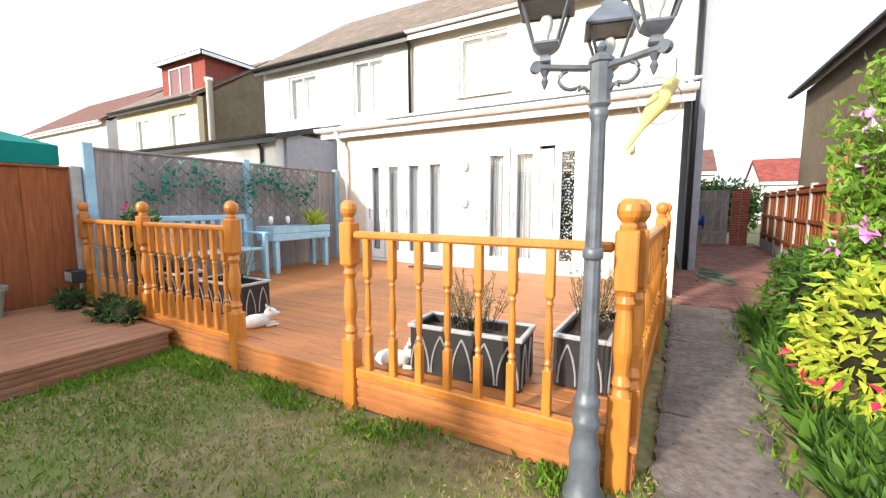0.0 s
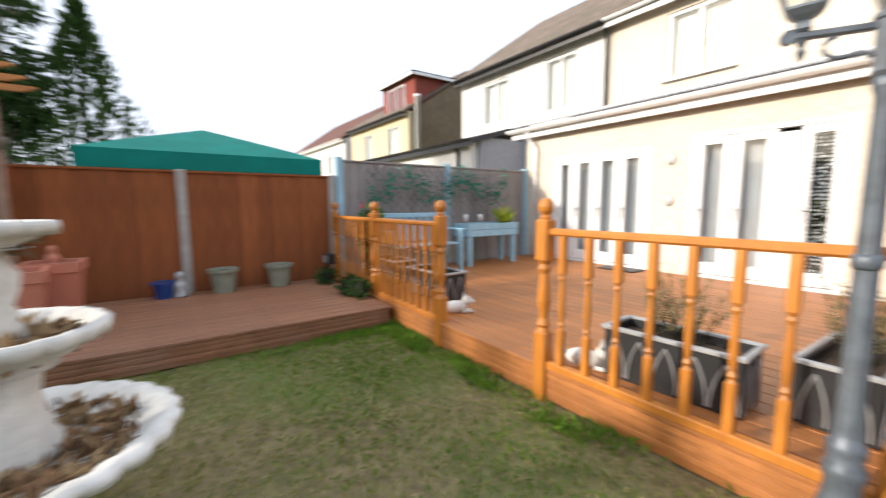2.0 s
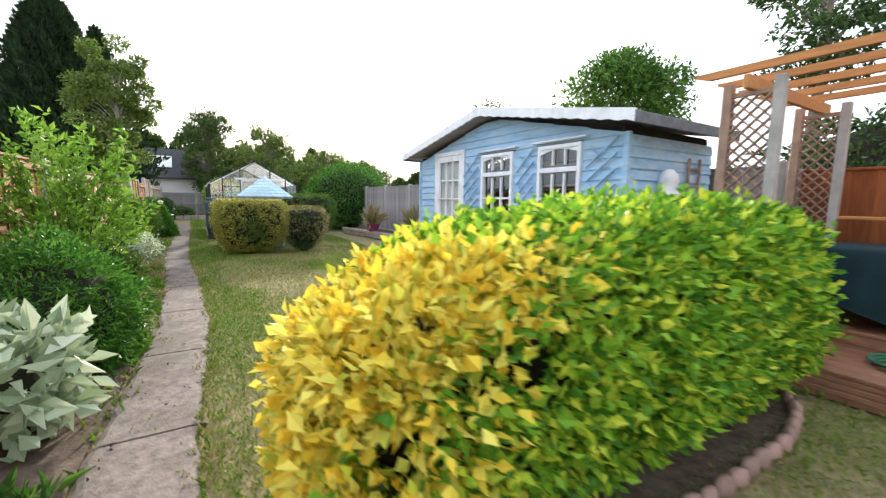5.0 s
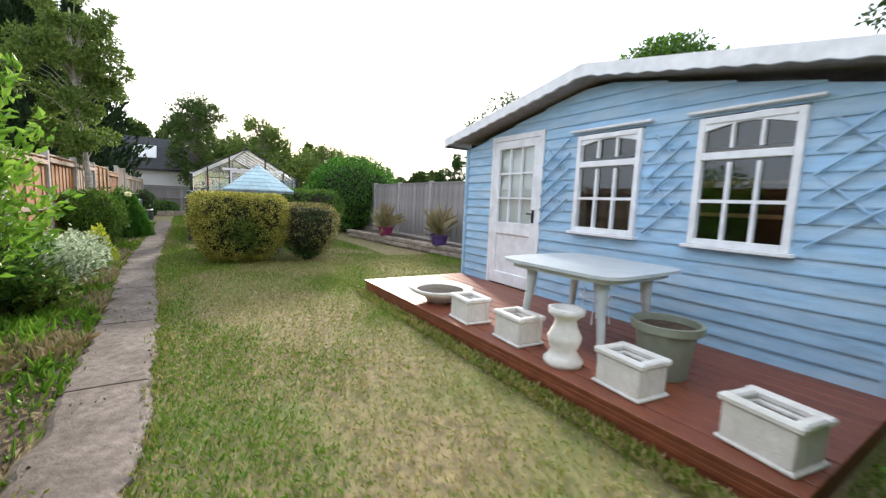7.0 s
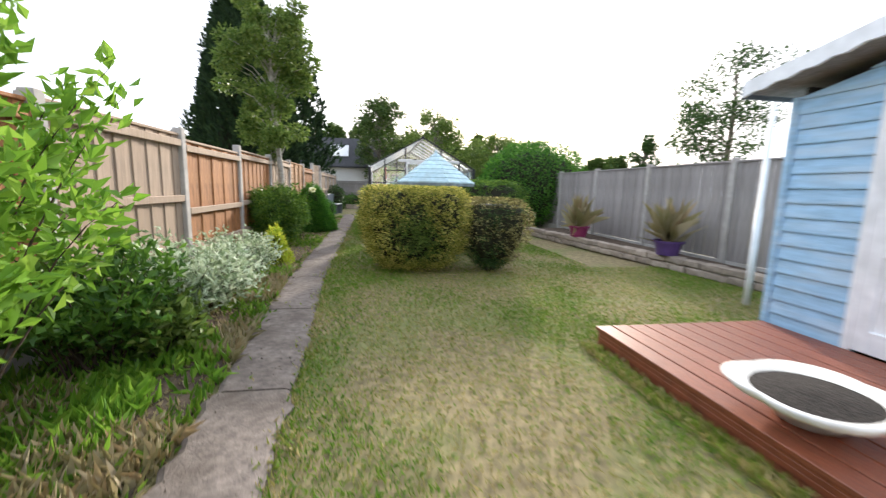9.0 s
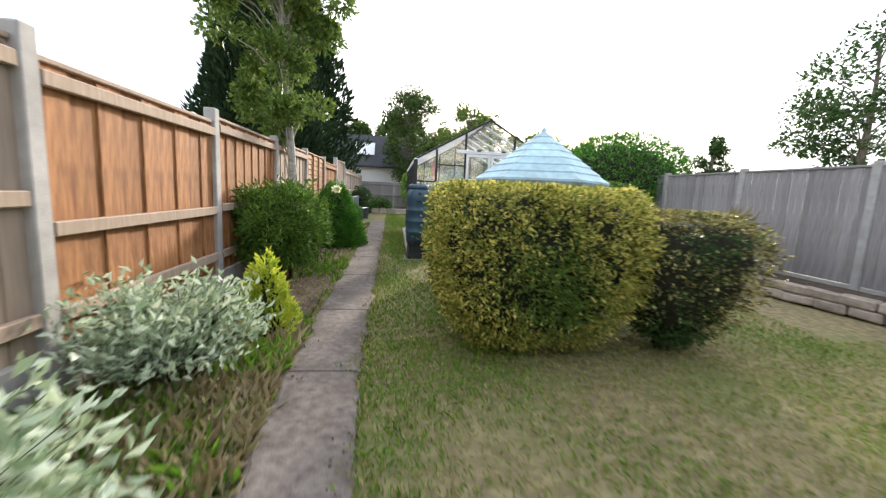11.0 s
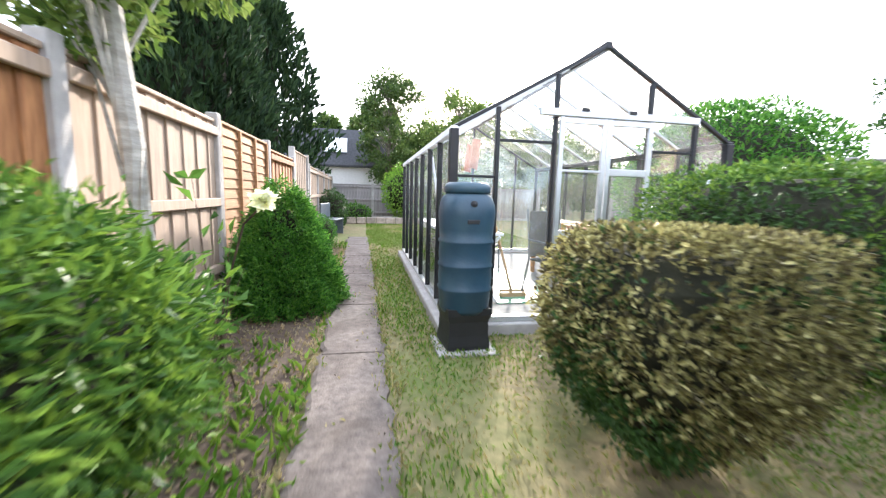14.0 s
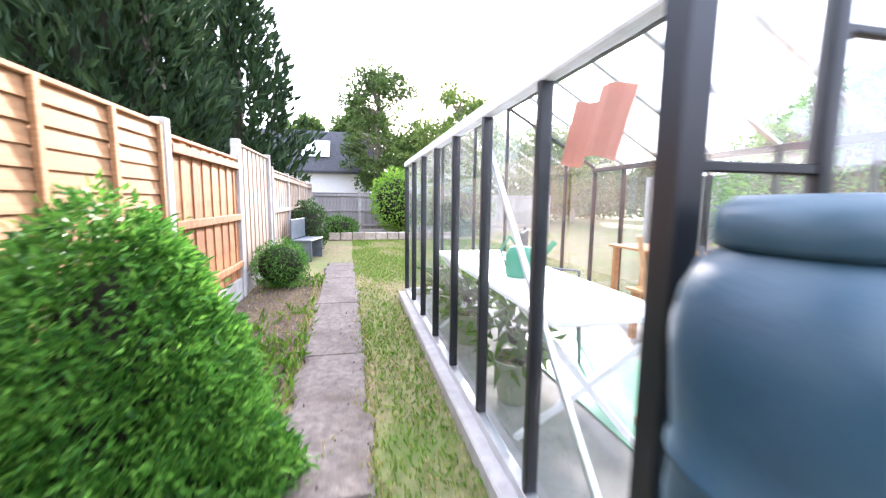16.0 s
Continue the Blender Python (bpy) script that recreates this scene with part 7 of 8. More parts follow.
# ---- hedges and shrubs ----
def long_hedge():
    """The low variegated hedge: green with yellow tips, its near end golden."""
    h = thing("variegated_hedge", "clipped variegated hedge, green and yellow with a golden end", "hedge")
    def shape(p):
        """Lower and narrower towards the golden end."""
        f = np.clip((p[:, 0] - 0.8) / 1.6, 0, 1)
        p[:, 2] *= 0.80 + 0.20 * f
        p[:, 0] -= 0.16 * np.clip((3.3 - p[:, 1]) / 0.45, 0, 1) * np.clip((1.9 - p[:, 0]) / 0.8, 0, 1)
        back = p[:, 1] > 3.2
        p[back, 1] = 3.2 + (p[back, 1] - 3.2) * (0.45 + 0.55 * f[back])
        return p

    p, o = box_points(3300, (2.51, 3.3, 0.62), (1.70, 0.66, 0.62), 4.5, 0.05, 3)
    p, o = sprays(p, o, 19, 0.036, 3)
    p = shape(p)
    low = np.clip(p[:, 2] / 0.42, 0, 1)          # thin and drawn in towards its foot
    p[:, 1] = 3.3 + (p[:, 1] - 3.3) * (0.72 + 0.28 * low)
    ok = (p[:, 0] > 0.72) & (p[:, 2] > 0.1) & (np.random.default_rng(8).uniform(0, 1, len(p)) < 0.35 + 0.65 * low)
    p, o = p[ok], o[ok]
    edge = 1.20 + 0.45 * (p[:, 2] - 0.55) + 0.16 * np.sin(6 * p[:, 2] + 5 * p[:, 1]) + np.random.default_rng(9).normal(0, 0.16, len(p))
    gold = (p[:, 0] < edge) & (p[:, 2] > 0.12)
    part("foliage", leaf_mesh("foliage", p[~gold], o[~gold], 0.058, 0.036), LEAF["varieg"], h)
    part("golden_foliage", leaf_mesh("golden_foliage", p[gold], o[gold], 0.058, 0.038), LEAF["gold"], h, "golden-leaved end of the hedge")
    # near-black solid shows through leaf gaps as painted shade
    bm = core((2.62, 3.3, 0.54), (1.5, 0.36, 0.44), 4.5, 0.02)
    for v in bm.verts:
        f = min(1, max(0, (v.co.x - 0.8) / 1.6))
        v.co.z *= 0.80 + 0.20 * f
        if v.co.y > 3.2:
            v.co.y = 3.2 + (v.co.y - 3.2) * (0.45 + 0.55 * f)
    part("twig_mass", bm, M["twig_shade"], h)
    bm = bmesh.new()
    for k in range(26):
        x = 1.1 + 2.8 * random.random()
        y = 3.2 + random.uniform(-0.4, 0.2)
        add_beam(bm, (x, y, -0.02), (x + random.uniform(-0.15, 0.15), y + random.uniform(-0.25, 0.25), 0.4), 0.03, 0.015, seg=5)
    tagged(part("stem", bm, M["bark_dark"], h), kind="stuff")


long_hedge()
eg = thing("lawn_edging", "scalloped reddish stone edging of the hedge bed", "edging")
pts = [(0.78, 3.1), (1.05, 2.72), (1.6, 2.58), (2.3, 2.54), (3.2, 2.54), (3.6, 2.62), (3.95, 2.85)]
me_edge = [mesh_of("edging_stone", lathe([(0.0, -0.03), (0.062, -0.03), (0.066, 0.03), (0.05, 0.065), (0.0, 0.072)], 10, pose(0, 0, 0) @ Matrix.Diagonal((1, 0.55, 1 + 0.15 * k, 1))), M["edging"], True) for k in range(3)]
for a, b in zip(pts, pts[1:]):
    A, B = Vector((*a, 0)), Vector((*b, 0))
    n = int((B - A).length / 0.125)
    for k in range(n):
        p = A.lerp(B, (k + 0.5) / n)
        part("edging_stone", me_edge[random.randrange(3)], None, eg, m=pose(p.x, p.y, 0.0, random.uniform(-6, 6), random.uniform(-6, 6), math.degrees(math.atan2(B.y - A.y, B.x - A.x)) + random.uniform(-8, 8)))


def topiary(label, c, r, top, leaf, n, size, seed, waist=0.3, power=4.0, second="dark"):
    """A clipped flat-topped bush, narrow at its foot."""
    t = thing("clipped_bush", label, "bush", pose(c[0], c[1], 0), "clipped bushes")
    p, o = blob_points(n, (0, 0, top * 0.55), (r[0], r[1], top * 0.5), 0.14, power, 0.035, seed, 0.1, top)
    g = np.clip((p[:, 2] - 0.05) / (0.62 * top), 0, 1)
    k = waist + (1 - waist) * np.sin(g * math.pi / 2) ** 0.8
    p[:, 0] *= k
    p[:, 1] *= k
    p, o = sprays(p[::14], o[::14], 14, 0.024, seed)
    p[:, 2] = np.minimum(p[:, 2], top + 0.03)
    g = np.random.default_rng(seed + 70)
    ph = g.uniform(0, 6.28, 3)
    # random dark patches, kept off the top to paint it as lit
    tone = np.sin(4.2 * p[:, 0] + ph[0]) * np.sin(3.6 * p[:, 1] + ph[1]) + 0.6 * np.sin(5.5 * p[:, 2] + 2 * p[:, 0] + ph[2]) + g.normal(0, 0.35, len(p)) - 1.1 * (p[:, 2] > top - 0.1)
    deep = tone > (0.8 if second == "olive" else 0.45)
    part("foliage", leaf_mesh("foliage", p[~deep], o[~deep], size, size * 0.5), LEAF[leaf], t)
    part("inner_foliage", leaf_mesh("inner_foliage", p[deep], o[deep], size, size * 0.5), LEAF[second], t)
    # near-black body behind the leaves, painting the bush's inner shade
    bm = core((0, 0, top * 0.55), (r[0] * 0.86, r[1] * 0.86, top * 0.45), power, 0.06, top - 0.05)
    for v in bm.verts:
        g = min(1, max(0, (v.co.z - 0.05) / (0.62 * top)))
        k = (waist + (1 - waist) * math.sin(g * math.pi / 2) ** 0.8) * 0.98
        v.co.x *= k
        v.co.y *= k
    part("twig_mass", bm, M["twig_shade"], t)
    bm = bmesh.new()
    for k in range(7):
        a = 0.9 * k + seed
        add_beam(bm, (0.05 * math.cos(a), 0.05 * math.sin(a), -0.02), (0.35 * r[0] * math.cos(a), 0.35 * r[1] * math.sin(a), 0.45), 0.045, 0.02, seg=6)
    part("stem", bm, M["bark_dark"], t)


topiary("flat-topped clipped golden-green bush beside the path", (1.57, 12.02), (0.74, 0.60), 1.2, "topiary", 46000, 0.034, 1, 0.55, 6.0, "olive")
topiary("clipped brownish bush with bare twigs at its foot", (2.72, 11.9), (0.5, 0.48), 1.06, "brown", 12000, 0.034, 2, 0.2, 4.5)
topiary("clipped brown-green bush with a narrow foot", (1.51, 14.40), (0.51, 0.47), 1.02, "brown", 26000, 0.032, 3, 0.22, 4.0)
topiary("large clipped dark green bush with golden tips", (3.25, 15.1), (1.12, 0.64), 1.38, "juniper", 24000, 0.042, 4, 0.6)

shrub("dwarf_conifer", "rounded bright green dwarf conifer beside the path", (-0.43, 5.7, 0.42), (0.52, 0.58, 0.52), "conifer", 18000, 0.05, 0.28, stems=0, shell=0.2, seed=11, tuft=(16, 0.026))
shrub("silver_leaf_plant", "broad grey-green leaved plant beside the path", (-0.36, 4.65, 0.3), (0.3, 0.36, 0.34), "silver", 420, 0.15, 0.6, stems=0.1, shell=0.5, seed=12, inner=0.5)


def arching_shrub(name, label, x, y, h, r, leaf, twigs, leaves, size, seed, aspect=0.45, flower=None, category="shrub", low=0.25):
    """An open shrub of arching stems with leaves along them."""
    g = random.Random(seed)
    t = thing(name, label, category, pose(x, y, 0))
    bm = bmesh.new()
    ps, os_ = [], []
    for k in range(twigs):
        a, q = g.uniform(0, 6.28), r * math.sqrt(g.uniform(0.05, 1))
        z = h * g.uniform(0.45, 1.0) * (1 - 0.25 * (q / r) ** 2)
        b0 = Vector((g.uniform(-0.12, 0.12), g.uniform(-0.12, 0.12), 0))
        top = Vector((q * math.cos(a), q * math.sin(a), z))
        mid = b0.lerp(top, 0.5) + Vector((0, 0, 0.16 * h))
        prev = b0
        chain = []
        for s in range(1, 7):
            f = s / 6
            p = b0 * (1 - f) ** 2 + mid * 2 * f * (1 - f) + top * f * f
            add_beam(bm, prev, p, 0.014 * (1.15 - f), 0.014 * (1.0 - f) + 0.003, seg=4)
            chain.append((prev.copy(), p.copy()))
            prev = p
        for c in range(leaves):
            u, v = chain[min(5, int(6 * g.uniform(low, 1.0) ** 0.8))]
            p = u.lerp(v, g.random()) + Vector((g.gauss(0, 0.035), g.gauss(0, 0.035), g.gauss(0, 0.035)))
            ps.append(p)
            os_.append(((v - u).normalized() * 0.6 + Vector((g.gauss(0, 0.7), g.gauss(0, 0.7), 0.2))).normalized())
    part("stem", bm, M["bark_dark"], t)
    part("foliage", leaf_mesh("foliage", np.array(ps), np.array(os_), size, size * aspect, 0.3, 0.5), LEAF[leaf], t)
    if flower:
        idx = [g.randrange(len(ps)) for _ in range(flower[1])]
        part("flower", leaf_mesh("flower", np.repeat(np.array([ps[i] for i in idx]), 5, axis=0), np.tile([0, 0, -0.5], (5 * len(idx), 1)), flower[2], flower[2] * 0.6, 0.2, 0.9), LEAF[flower[0]], t)
    return t


arching_shrub("leafy_shrub", "tall open shrub with light green leaves over the path", -0.70, 7.7, 2.3, 0.82, "bright", 60, 56, 0.085, 21, low=0.5)
arching_shrub("green_shrub", "loose mid-green shrub in front of the pale fence panel", -0.72, 8.75, 0.95, 0.5, "green", 60, 40, 0.075, 27, 0.5)
arching_shrub("green_shrub", "low leafy green plant at the fence's foot", -0.55, 9.0, 0.5, 0.42, "olive", 60, 36, 0.08, 28, 0.5)
arching_shrub("silver_shrub", "silvery variegated shrub spilling towards the path", -0.6, 9.65, 0.85, 0.66, "silver", 150, 36, 0.062, 23, 0.4)
arching_shrub("silver_shrub", "silvery variegated shrub at the foot of the fence", -0.72, 11.35, 0.7, 0.55, "silver", 110, 34, 0.06, 24, 0.4)
shrub("juniper", "spreading mid-green juniper under the fence", (-0.80, 14.0, 0.68), (0.44, 0.74, 0.42), "juniper", 24000, 0.06, 0.2, stems=0.1, shell=0.4, bumps=0.2, seed=26, tuft=(20, 0.035))


def cone_conifer(x, y, r, h, seed, label, leaf="conifer", n=40000, size=0.042, ragged=0.0):
    t = thing("cone_conifer", label, "conifer", pose(x, y, 0))
    g = np.random.default_rng(seed)
    z = h * (1 - np.sqrt(g.uniform(0, 1, n)))
    a = g.uniform(0, 6.28, n)
    rr = r * np.sqrt(np.clip(1 - z / h, 0, 1)) ** 1.25 * (1 - 0.22 * g.uniform(0, 1, n) ** 2) * (1 + 0.07 * np.sin(7 * a + 9 * z) + 0.05 * np.sin(13 * a - 14 * z))
    rr = rr * (1 + ragged * np.sin(3 * a + 4 * z) * np.sin(11 * z + 2 * a))
    p = np.stack([rr * np.cos(a), rr * np.sin(a), z + 0.05], 1)
    o = np.stack([np.cos(a), np.sin(a), np.full(n, 0.5 + 2 * ragged)], 1)
    if n > 5000:
        p, o = sprays(p[::16], o[::16], 16, 0.022, seed)
    part("foliage", leaf_mesh("foliage", p, o, size, size * 0.38, 0.2, 0.6), LEAF[leaf], t)
    # dark cone under the sprays, its colour standing for shade
    part("twig_mass", lathe([(r * 0.74, 0.03), (r * 0.64, h * 0.25), (r * 0.47, h * 0.5), (r * 0.22, h * 0.75), (0.01, h * 0.86)], 20), M["twig_shade"], t)


cone_conifer(-0.65, 17.05, 0.56, 1.22, 5, "dense conical dwarf spruce beside the path")
cone_conifer(-0.43, 12.12, 0.17, 0.62, 25, "small upright golden-green conifer", "lime", 1500, 0.055, 0.5)
shrub("ball_conifer", "small round clipped conifer at the path's end", (-0.8, 21.3, 0.34), (0.36, 0.36, 0.34), "conifer", 3500, 0.045, 0.3, stems=0, seed=27)
rose = arching_shrub("rose", "thin rose stems with a cream-yellow bloom by the fence", -0.66, 15.2, 1.3, 0.32, "green", 6, 9, 0.085, 31, 0.6, None, "rose")
part("bloom_stem", tube([(0, 0, 0), (0.08, -0.05, 0.6), (0.22, -0.15, 1.0), (0.33, -0.22, 1.1)], 0.006, 5), M["bark_dark"], rose)
petals = np.random.default_rng(33).normal(0, 0.008, (34, 3)) + [0.34, -0.23, 1.11]
part("bloom", leaf_mesh("bloom", petals, np.tile([0.1, -0.4, 0.5], (34, 1)), 0.07, 0.06, 0.3, 0.8), LEAF["cream"], rose, "cream-yellow open bloom")
shrub("bed_shrub", "leafy green shrub in the bed by the alley", (-0.78, -4.45, 0.5), (0.36, 0.6, 0.46), "green", 1700, 0.1, 0.35, stems=0.1, shell=0.5, seed=41, inner=0.6)
lb = shrub("fuchsia", "golden-leaved fuchsia with red flowers in the bed", (-0.6, -3.0, 0.48), (0.3, 0.42, 0.42), "lime", 900, 0.085, 0.45, stems=0.1, shell=0.5, seed=42, inner=0.55)
q = blob_points(40, (0, 0, 0.30), (0.34, 0.44, 0.30), 0.1, seed=43)
part("flower", leaf_mesh("flower", q[0], q[1] * [1, 1, 0.1] - [0, 0, 0.6], 0.085, 0.035), LEAF["red"], lb)
arching_shrub("climbing_fuchsia", "tall climbing shrub with hanging pink and white flowers", -0.86, -3.55, 2.55, 0.38, "bright", 110, 36, 0.07, 44, 0.5, ("pink", 60, 0.085), "climber")
shrub("bed_shrub", "pale green shrub under the climbing fuchsia", (-1.05, -3.4, 0.8), (0.35, 0.5, 0.5), "bright", 900, 0.09, 0.4, stems=0.1, shell=0.5, seed=45, inner=0.5)


# ---- trees ----
def tree(name, label, x, y, trunk, h, crown, leaf, n, size, seed, lean=(0, 0), bark="bark", clumps=26, gaps=0.55, category="tree"):
    """Tapered trunk, limbs, and a crown of leaf clumps with gaps between them."""
    g = random.Random(seed)
    t = thing(name, label, category, pose(x, y, 0))
    cz, rx, rz = crown
    top = Vector((lean[0], lean[1], cz + rz * 0.7))
    pts = [Vector((lean[0] * f, lean[1] * f, h * 0 + top.z * f)) + Vector((0.05 * math.sin(5 * f + seed), 0.05 * math.cos(4 * f), 0)) * (1 if 0 < f else 0) for f in np.linspace(0, 1, 8)]
    bm = tube(pts, [trunk * (1.15 - f) + 0.01 for f in np.linspace(0, 1, 8)], 9)
    ps, os_ = [], []
    centres = []
    for k in range(clumps):
        a, u = g.uniform(0, 6.28), g.uniform(-0.95, 1)
        q = math.sqrt(max(0.02, 1 - u * u)) * g.uniform(0.35, 1.0)
        c = Vector((lean[0] + rx * q * math.cos(a), lean[1] + rx * q * math.sin(a), cz + rz * u * g.uniform(0.7, 1)))
        centres.append(c)
        f = min(0.95, max(0.2, (c.z - rz * 0.35) / top.z))
        s = Vector((lean[0] * f, lean[1] * f, top.z * f))
        m = s.lerp(c, 0.5) + Vector((0, 0, 0.08 * rz))
        for p0, p1, w in ((s, m, trunk * 0.3), (m, c, trunk * 0.18)):
            add_beam(bm, p0, p1, w + 0.012, w * 0.6 + 0.006, seg=5)
    part("trunk", bm, M[bark], t)
    gg = np.random.default_rng(seed)
    for c in centres:
        m = n // clumps
        w = gg.normal(size=(m, 3))
        w /= np.linalg.norm(w, axis=1, keepdims=True)
        r = gg.uniform(0.15, 1, (m, 1)) ** 0.5 * gaps * rx * np.array([0.75, 0.75, 0.55]) * g.uniform(0.6, 1.15)
        ps.append(w * r + np.array(c))
        os_.append(w)
    part("crown", leaf_mesh("crown", np.concatenate(ps), np.concatenate(os_), size, size * 0.5), LEAF[leaf], t)
    return t


tree("young_tree", "slender young tree with a pale trunk by the fence", -1.0, 15.17, 0.054, 2.0, (3.5, 0.85, 1.85), "olive", 15000, 0.09, 51, (-0.12, 0.1), "bark_pale", 64, 0.42)


def column_conifer(name, label, x, y, r, h, leaf, n, size, seed, taper=0.6, lumps=0.16, middle=1.0):
    """A tall dense conifer: ragged upright sprays over a near-black middle painted as shade."""
    t = thing(name, label, "conifer tree", pose(x, y, 0))
    g = np.random.default_rng(seed)
    z = h * g.uniform(0.03, 1, n)
    a = g.uniform(0, 6.28, n)
    f = z / h
    prof = np.where(f < 0.25, 0.75 + f, 1.0) * np.clip((1 - f) / (1 - 0.35), 0, 1) ** taper
    rr = r * np.minimum(prof, 1.0) * (1 + lumps * np.sin(6 * a + 1.5 * np.sin(z * 1.1)) * np.sin(z * 2.1 + 2 * a) + 0.1 * np.sin(17 * a + 5 * z)) * (1 - 0.25 * g.uniform(0, 1, n) ** 2)
    p = np.stack([rr * np.cos(a), rr * np.sin(a), z], 1)
    o = np.stack([np.cos(a) * 0.6, np.sin(a) * 0.6, np.full(n, 0.9)], 1)
    part("foliage", leaf_mesh("foliage", p, o, size, size * 0.32, 0.1, 0.35), LEAF[leaf], t)
    part("dark_core", lathe([(r * 0.5 * middle, 0.1), (r * 0.6 * middle, h * 0.25), (r * 0.55 * middle, h * 0.5), (r * 0.22 * middle, h * 0.8), (0.03, h * 0.93)], 18), M["twig_shade"], t)
    part("trunk", lathe([(0.22, -0.05), (0.16, 0.6), (0.1, 2.0)], 10), M["bark_dark"], t)


column_conifer("cypress", "tall dense dark cypress behind the fence", -3.95, 23.3, 1.75, 8.6, "cypress", 26000, 0.26, 61, 0.5)
column_conifer("spruce", "tall dark spruce behind the cypress", -3.5, 29.5, 1.7, 9.5, "cypress", 7000, 0.4, 62, 1.0, 0.6, 0.35)
tree("garden_tree", "airy tree at the garden's end", 1.3, 33.8, 0.14, 3, (4.3, 2.0, 2.9), "tree", 9000, 0.17, 71, clumps=110, gaps=0.26)
tree("garden_tree", "airy pale green tree beyond the greenhouse", 4.8, 33.0, 0.13, 3, (3.9, 2.2, 2.4), "olive", 9000, 0.17, 72, clumps=110, gaps=0.26)
tree("garden_tree", "leafy tree beyond the far fence", 9.5, 34.0, 0.15, 3, (3.0, 2.6, 2.0), "olive", 9000, 0.19, 73, clumps=90, gaps=0.34)
tree("garden_tree", "leafy tree behind the end fence", 13.5, 38.0, 0.15, 3, (3.0, 3.0, 1.8), "tree", 9000, 0.2, 74, clumps=90, gaps=0.34)
tree("garden_tree", "dark leafy tree beyond the far fence", 18.5, 30.5, 0.2, 3, (3.6, 0.9, 1.5), "dark", 2600, 0.2, 75, clumps=18, gaps=0.5)
tree("garden_tree", "dark broad tree beyond the shed", 15.7, 12.3, 0.2, 3, (5.6, 2.5, 1.4), "green", 9000, 0.2, 76, clumps=50, gaps=0.5)
tree("garden_tree", "tall airy tree behind the pergola", 14.2, 5.9, 0.18, 3, (6.6, 1.7, 2.5), "dark", 4200, 0.17, 77, clumps=56, gaps=0.3)
tree("garden_tree", "tall dark tree behind the pergola", 12.5, 2.6, 0.18, 3, (4.3, 1.0, 1.9), "dark", 2800, 0.18, 78, clumps=40, gaps=0.45)
column_conifer("conifer", "young conifer beyond the orange fence", 12.4, 1.3, 0.95, 5.6, "dark", 4200, 0.2, 79, 1.0, 0.75, 0.12)
shrub("tall_bush", "tall dark bushes behind the pergola fence", (10.0, 3.6, 1.5), (0.9, 1.7, 1.35), "dark", 7000, 0.13, 0.45, stems=0.1, shell=0.5, bumps=0.2, seed=87)
tree("garden_tree", "broad tree beside the greenhouse", 14.0, 19.5, 0.15, 3, (4.2, 2.0, 2.0), "dark", 4200, 0.16, 80, clumps=22, gaps=0.5)
shrub("round_bush", "large rounded bright green bush at the fence corner", (6.0, 18.6, 1.35), (1.75, 1.5, 1.4), "conifer", 16000, 0.1, 0.35, stems=0.1, shell=0.25, bumps=0.08, seed=81)
shrub("end_shrub", "light green shrub before the end fence", (1.9, 29.8, 1.2), (1.1, 0.9, 1.1), "bright", 4500, 0.13, 0.45, stems=0.1, shell=0.5, seed=82)
shrub("end_shrub", "dark green shrub before the end fence", (3.9, 29.6, 1.0), (1.3, 0.8, 1.0), "green", 4500, 0.13, 0.45, stems=0.1, shell=0.5, seed=83)
shrub("end_shrub", "low blue-green plant in the end border", (-0.3, 28.6, 0.35), (0.6, 0.5, 0.35), "green", 1200, 0.13, 0.45, stems=0.1, shell=0.5, seed=84)
shrub("dark_shrub", "dark shrub far down the fence", (-0.85, 25.5, 0.6), (0.4, 0.6, 0.6), "dark", 2500, 0.08, 0.4, stems=0.1, seed=85)
shrub("street_bush", "green bushes beyond the alley gate", (-1.6, -24.0, 1.2), (2.2, 1.0, 1.3), "green", 3000, 0.2, 0.5, stems=0.1, seed=86)
ew = thing("border_wall", "low pale stone wall at the lawn's end", "wall", pose(1.2, 28.2, 0))
for k in range(11):
    part("stone", box((-1.6 + 0.36 * k, 0, 0.12), (0.34, 0.2, 0.24), 0.02), M["stone"], ew)
wbn = thing("metal_bench", "dark metal garden bench by the fence", "bench", pose(-0.75, 24.2, 0, 0, 0, 80))
part("seat", box((0, 0, 0.42), (0.9, 0.4, 0.03), 0.006), M["iron"], wbn)
part("backrest", box((0, 0.2, 0.65), (0.9, 0.03, 0.4), 0.006), M["iron"], wbn)
for s in (-1, 1):
    part("leg", box((s * 0.4, 0, 0.2), (0.03, 0.38, 0.41), 0.004), M["iron"], wbn)


def far_woods():
    """The uneven belt of trees and bushes beyond the gardens."""
    g = np.random.default_rng(91)
    n = 46000
    x = g.uniform(-16, 34, n)
    top = np.interp(x, [-16, 8, 13, 34], [6.0, 6.0, 3.4, 3.4]) + 0.8 * np.sin(0.55 * x + 1) + 0.6 * np.sin(1.3 * x) + 0.45 * np.sin(2.9 * x + 2) + 0.25 * np.sin(6.1 * x)
    z = top * g.uniform(0, 1, n) ** 0.6
    y = 43 + 1.6 * np.sin(0.8 * x) + g.uniform(-1.2, 1.2, n) * np.sqrt(np.clip(1.05 - z / top, 0, 1))
    me = leaf_mesh("far_woods", np.stack([x, y, z], 1), np.tile([0, -0.5, 0.5], (n, 1)), 0.42, 0.24)
    tagged(part("far_woods", me, LEAF["tree"]), "uneven belt of far trees and bushes", "trees", kind="stuff")


far_woods()


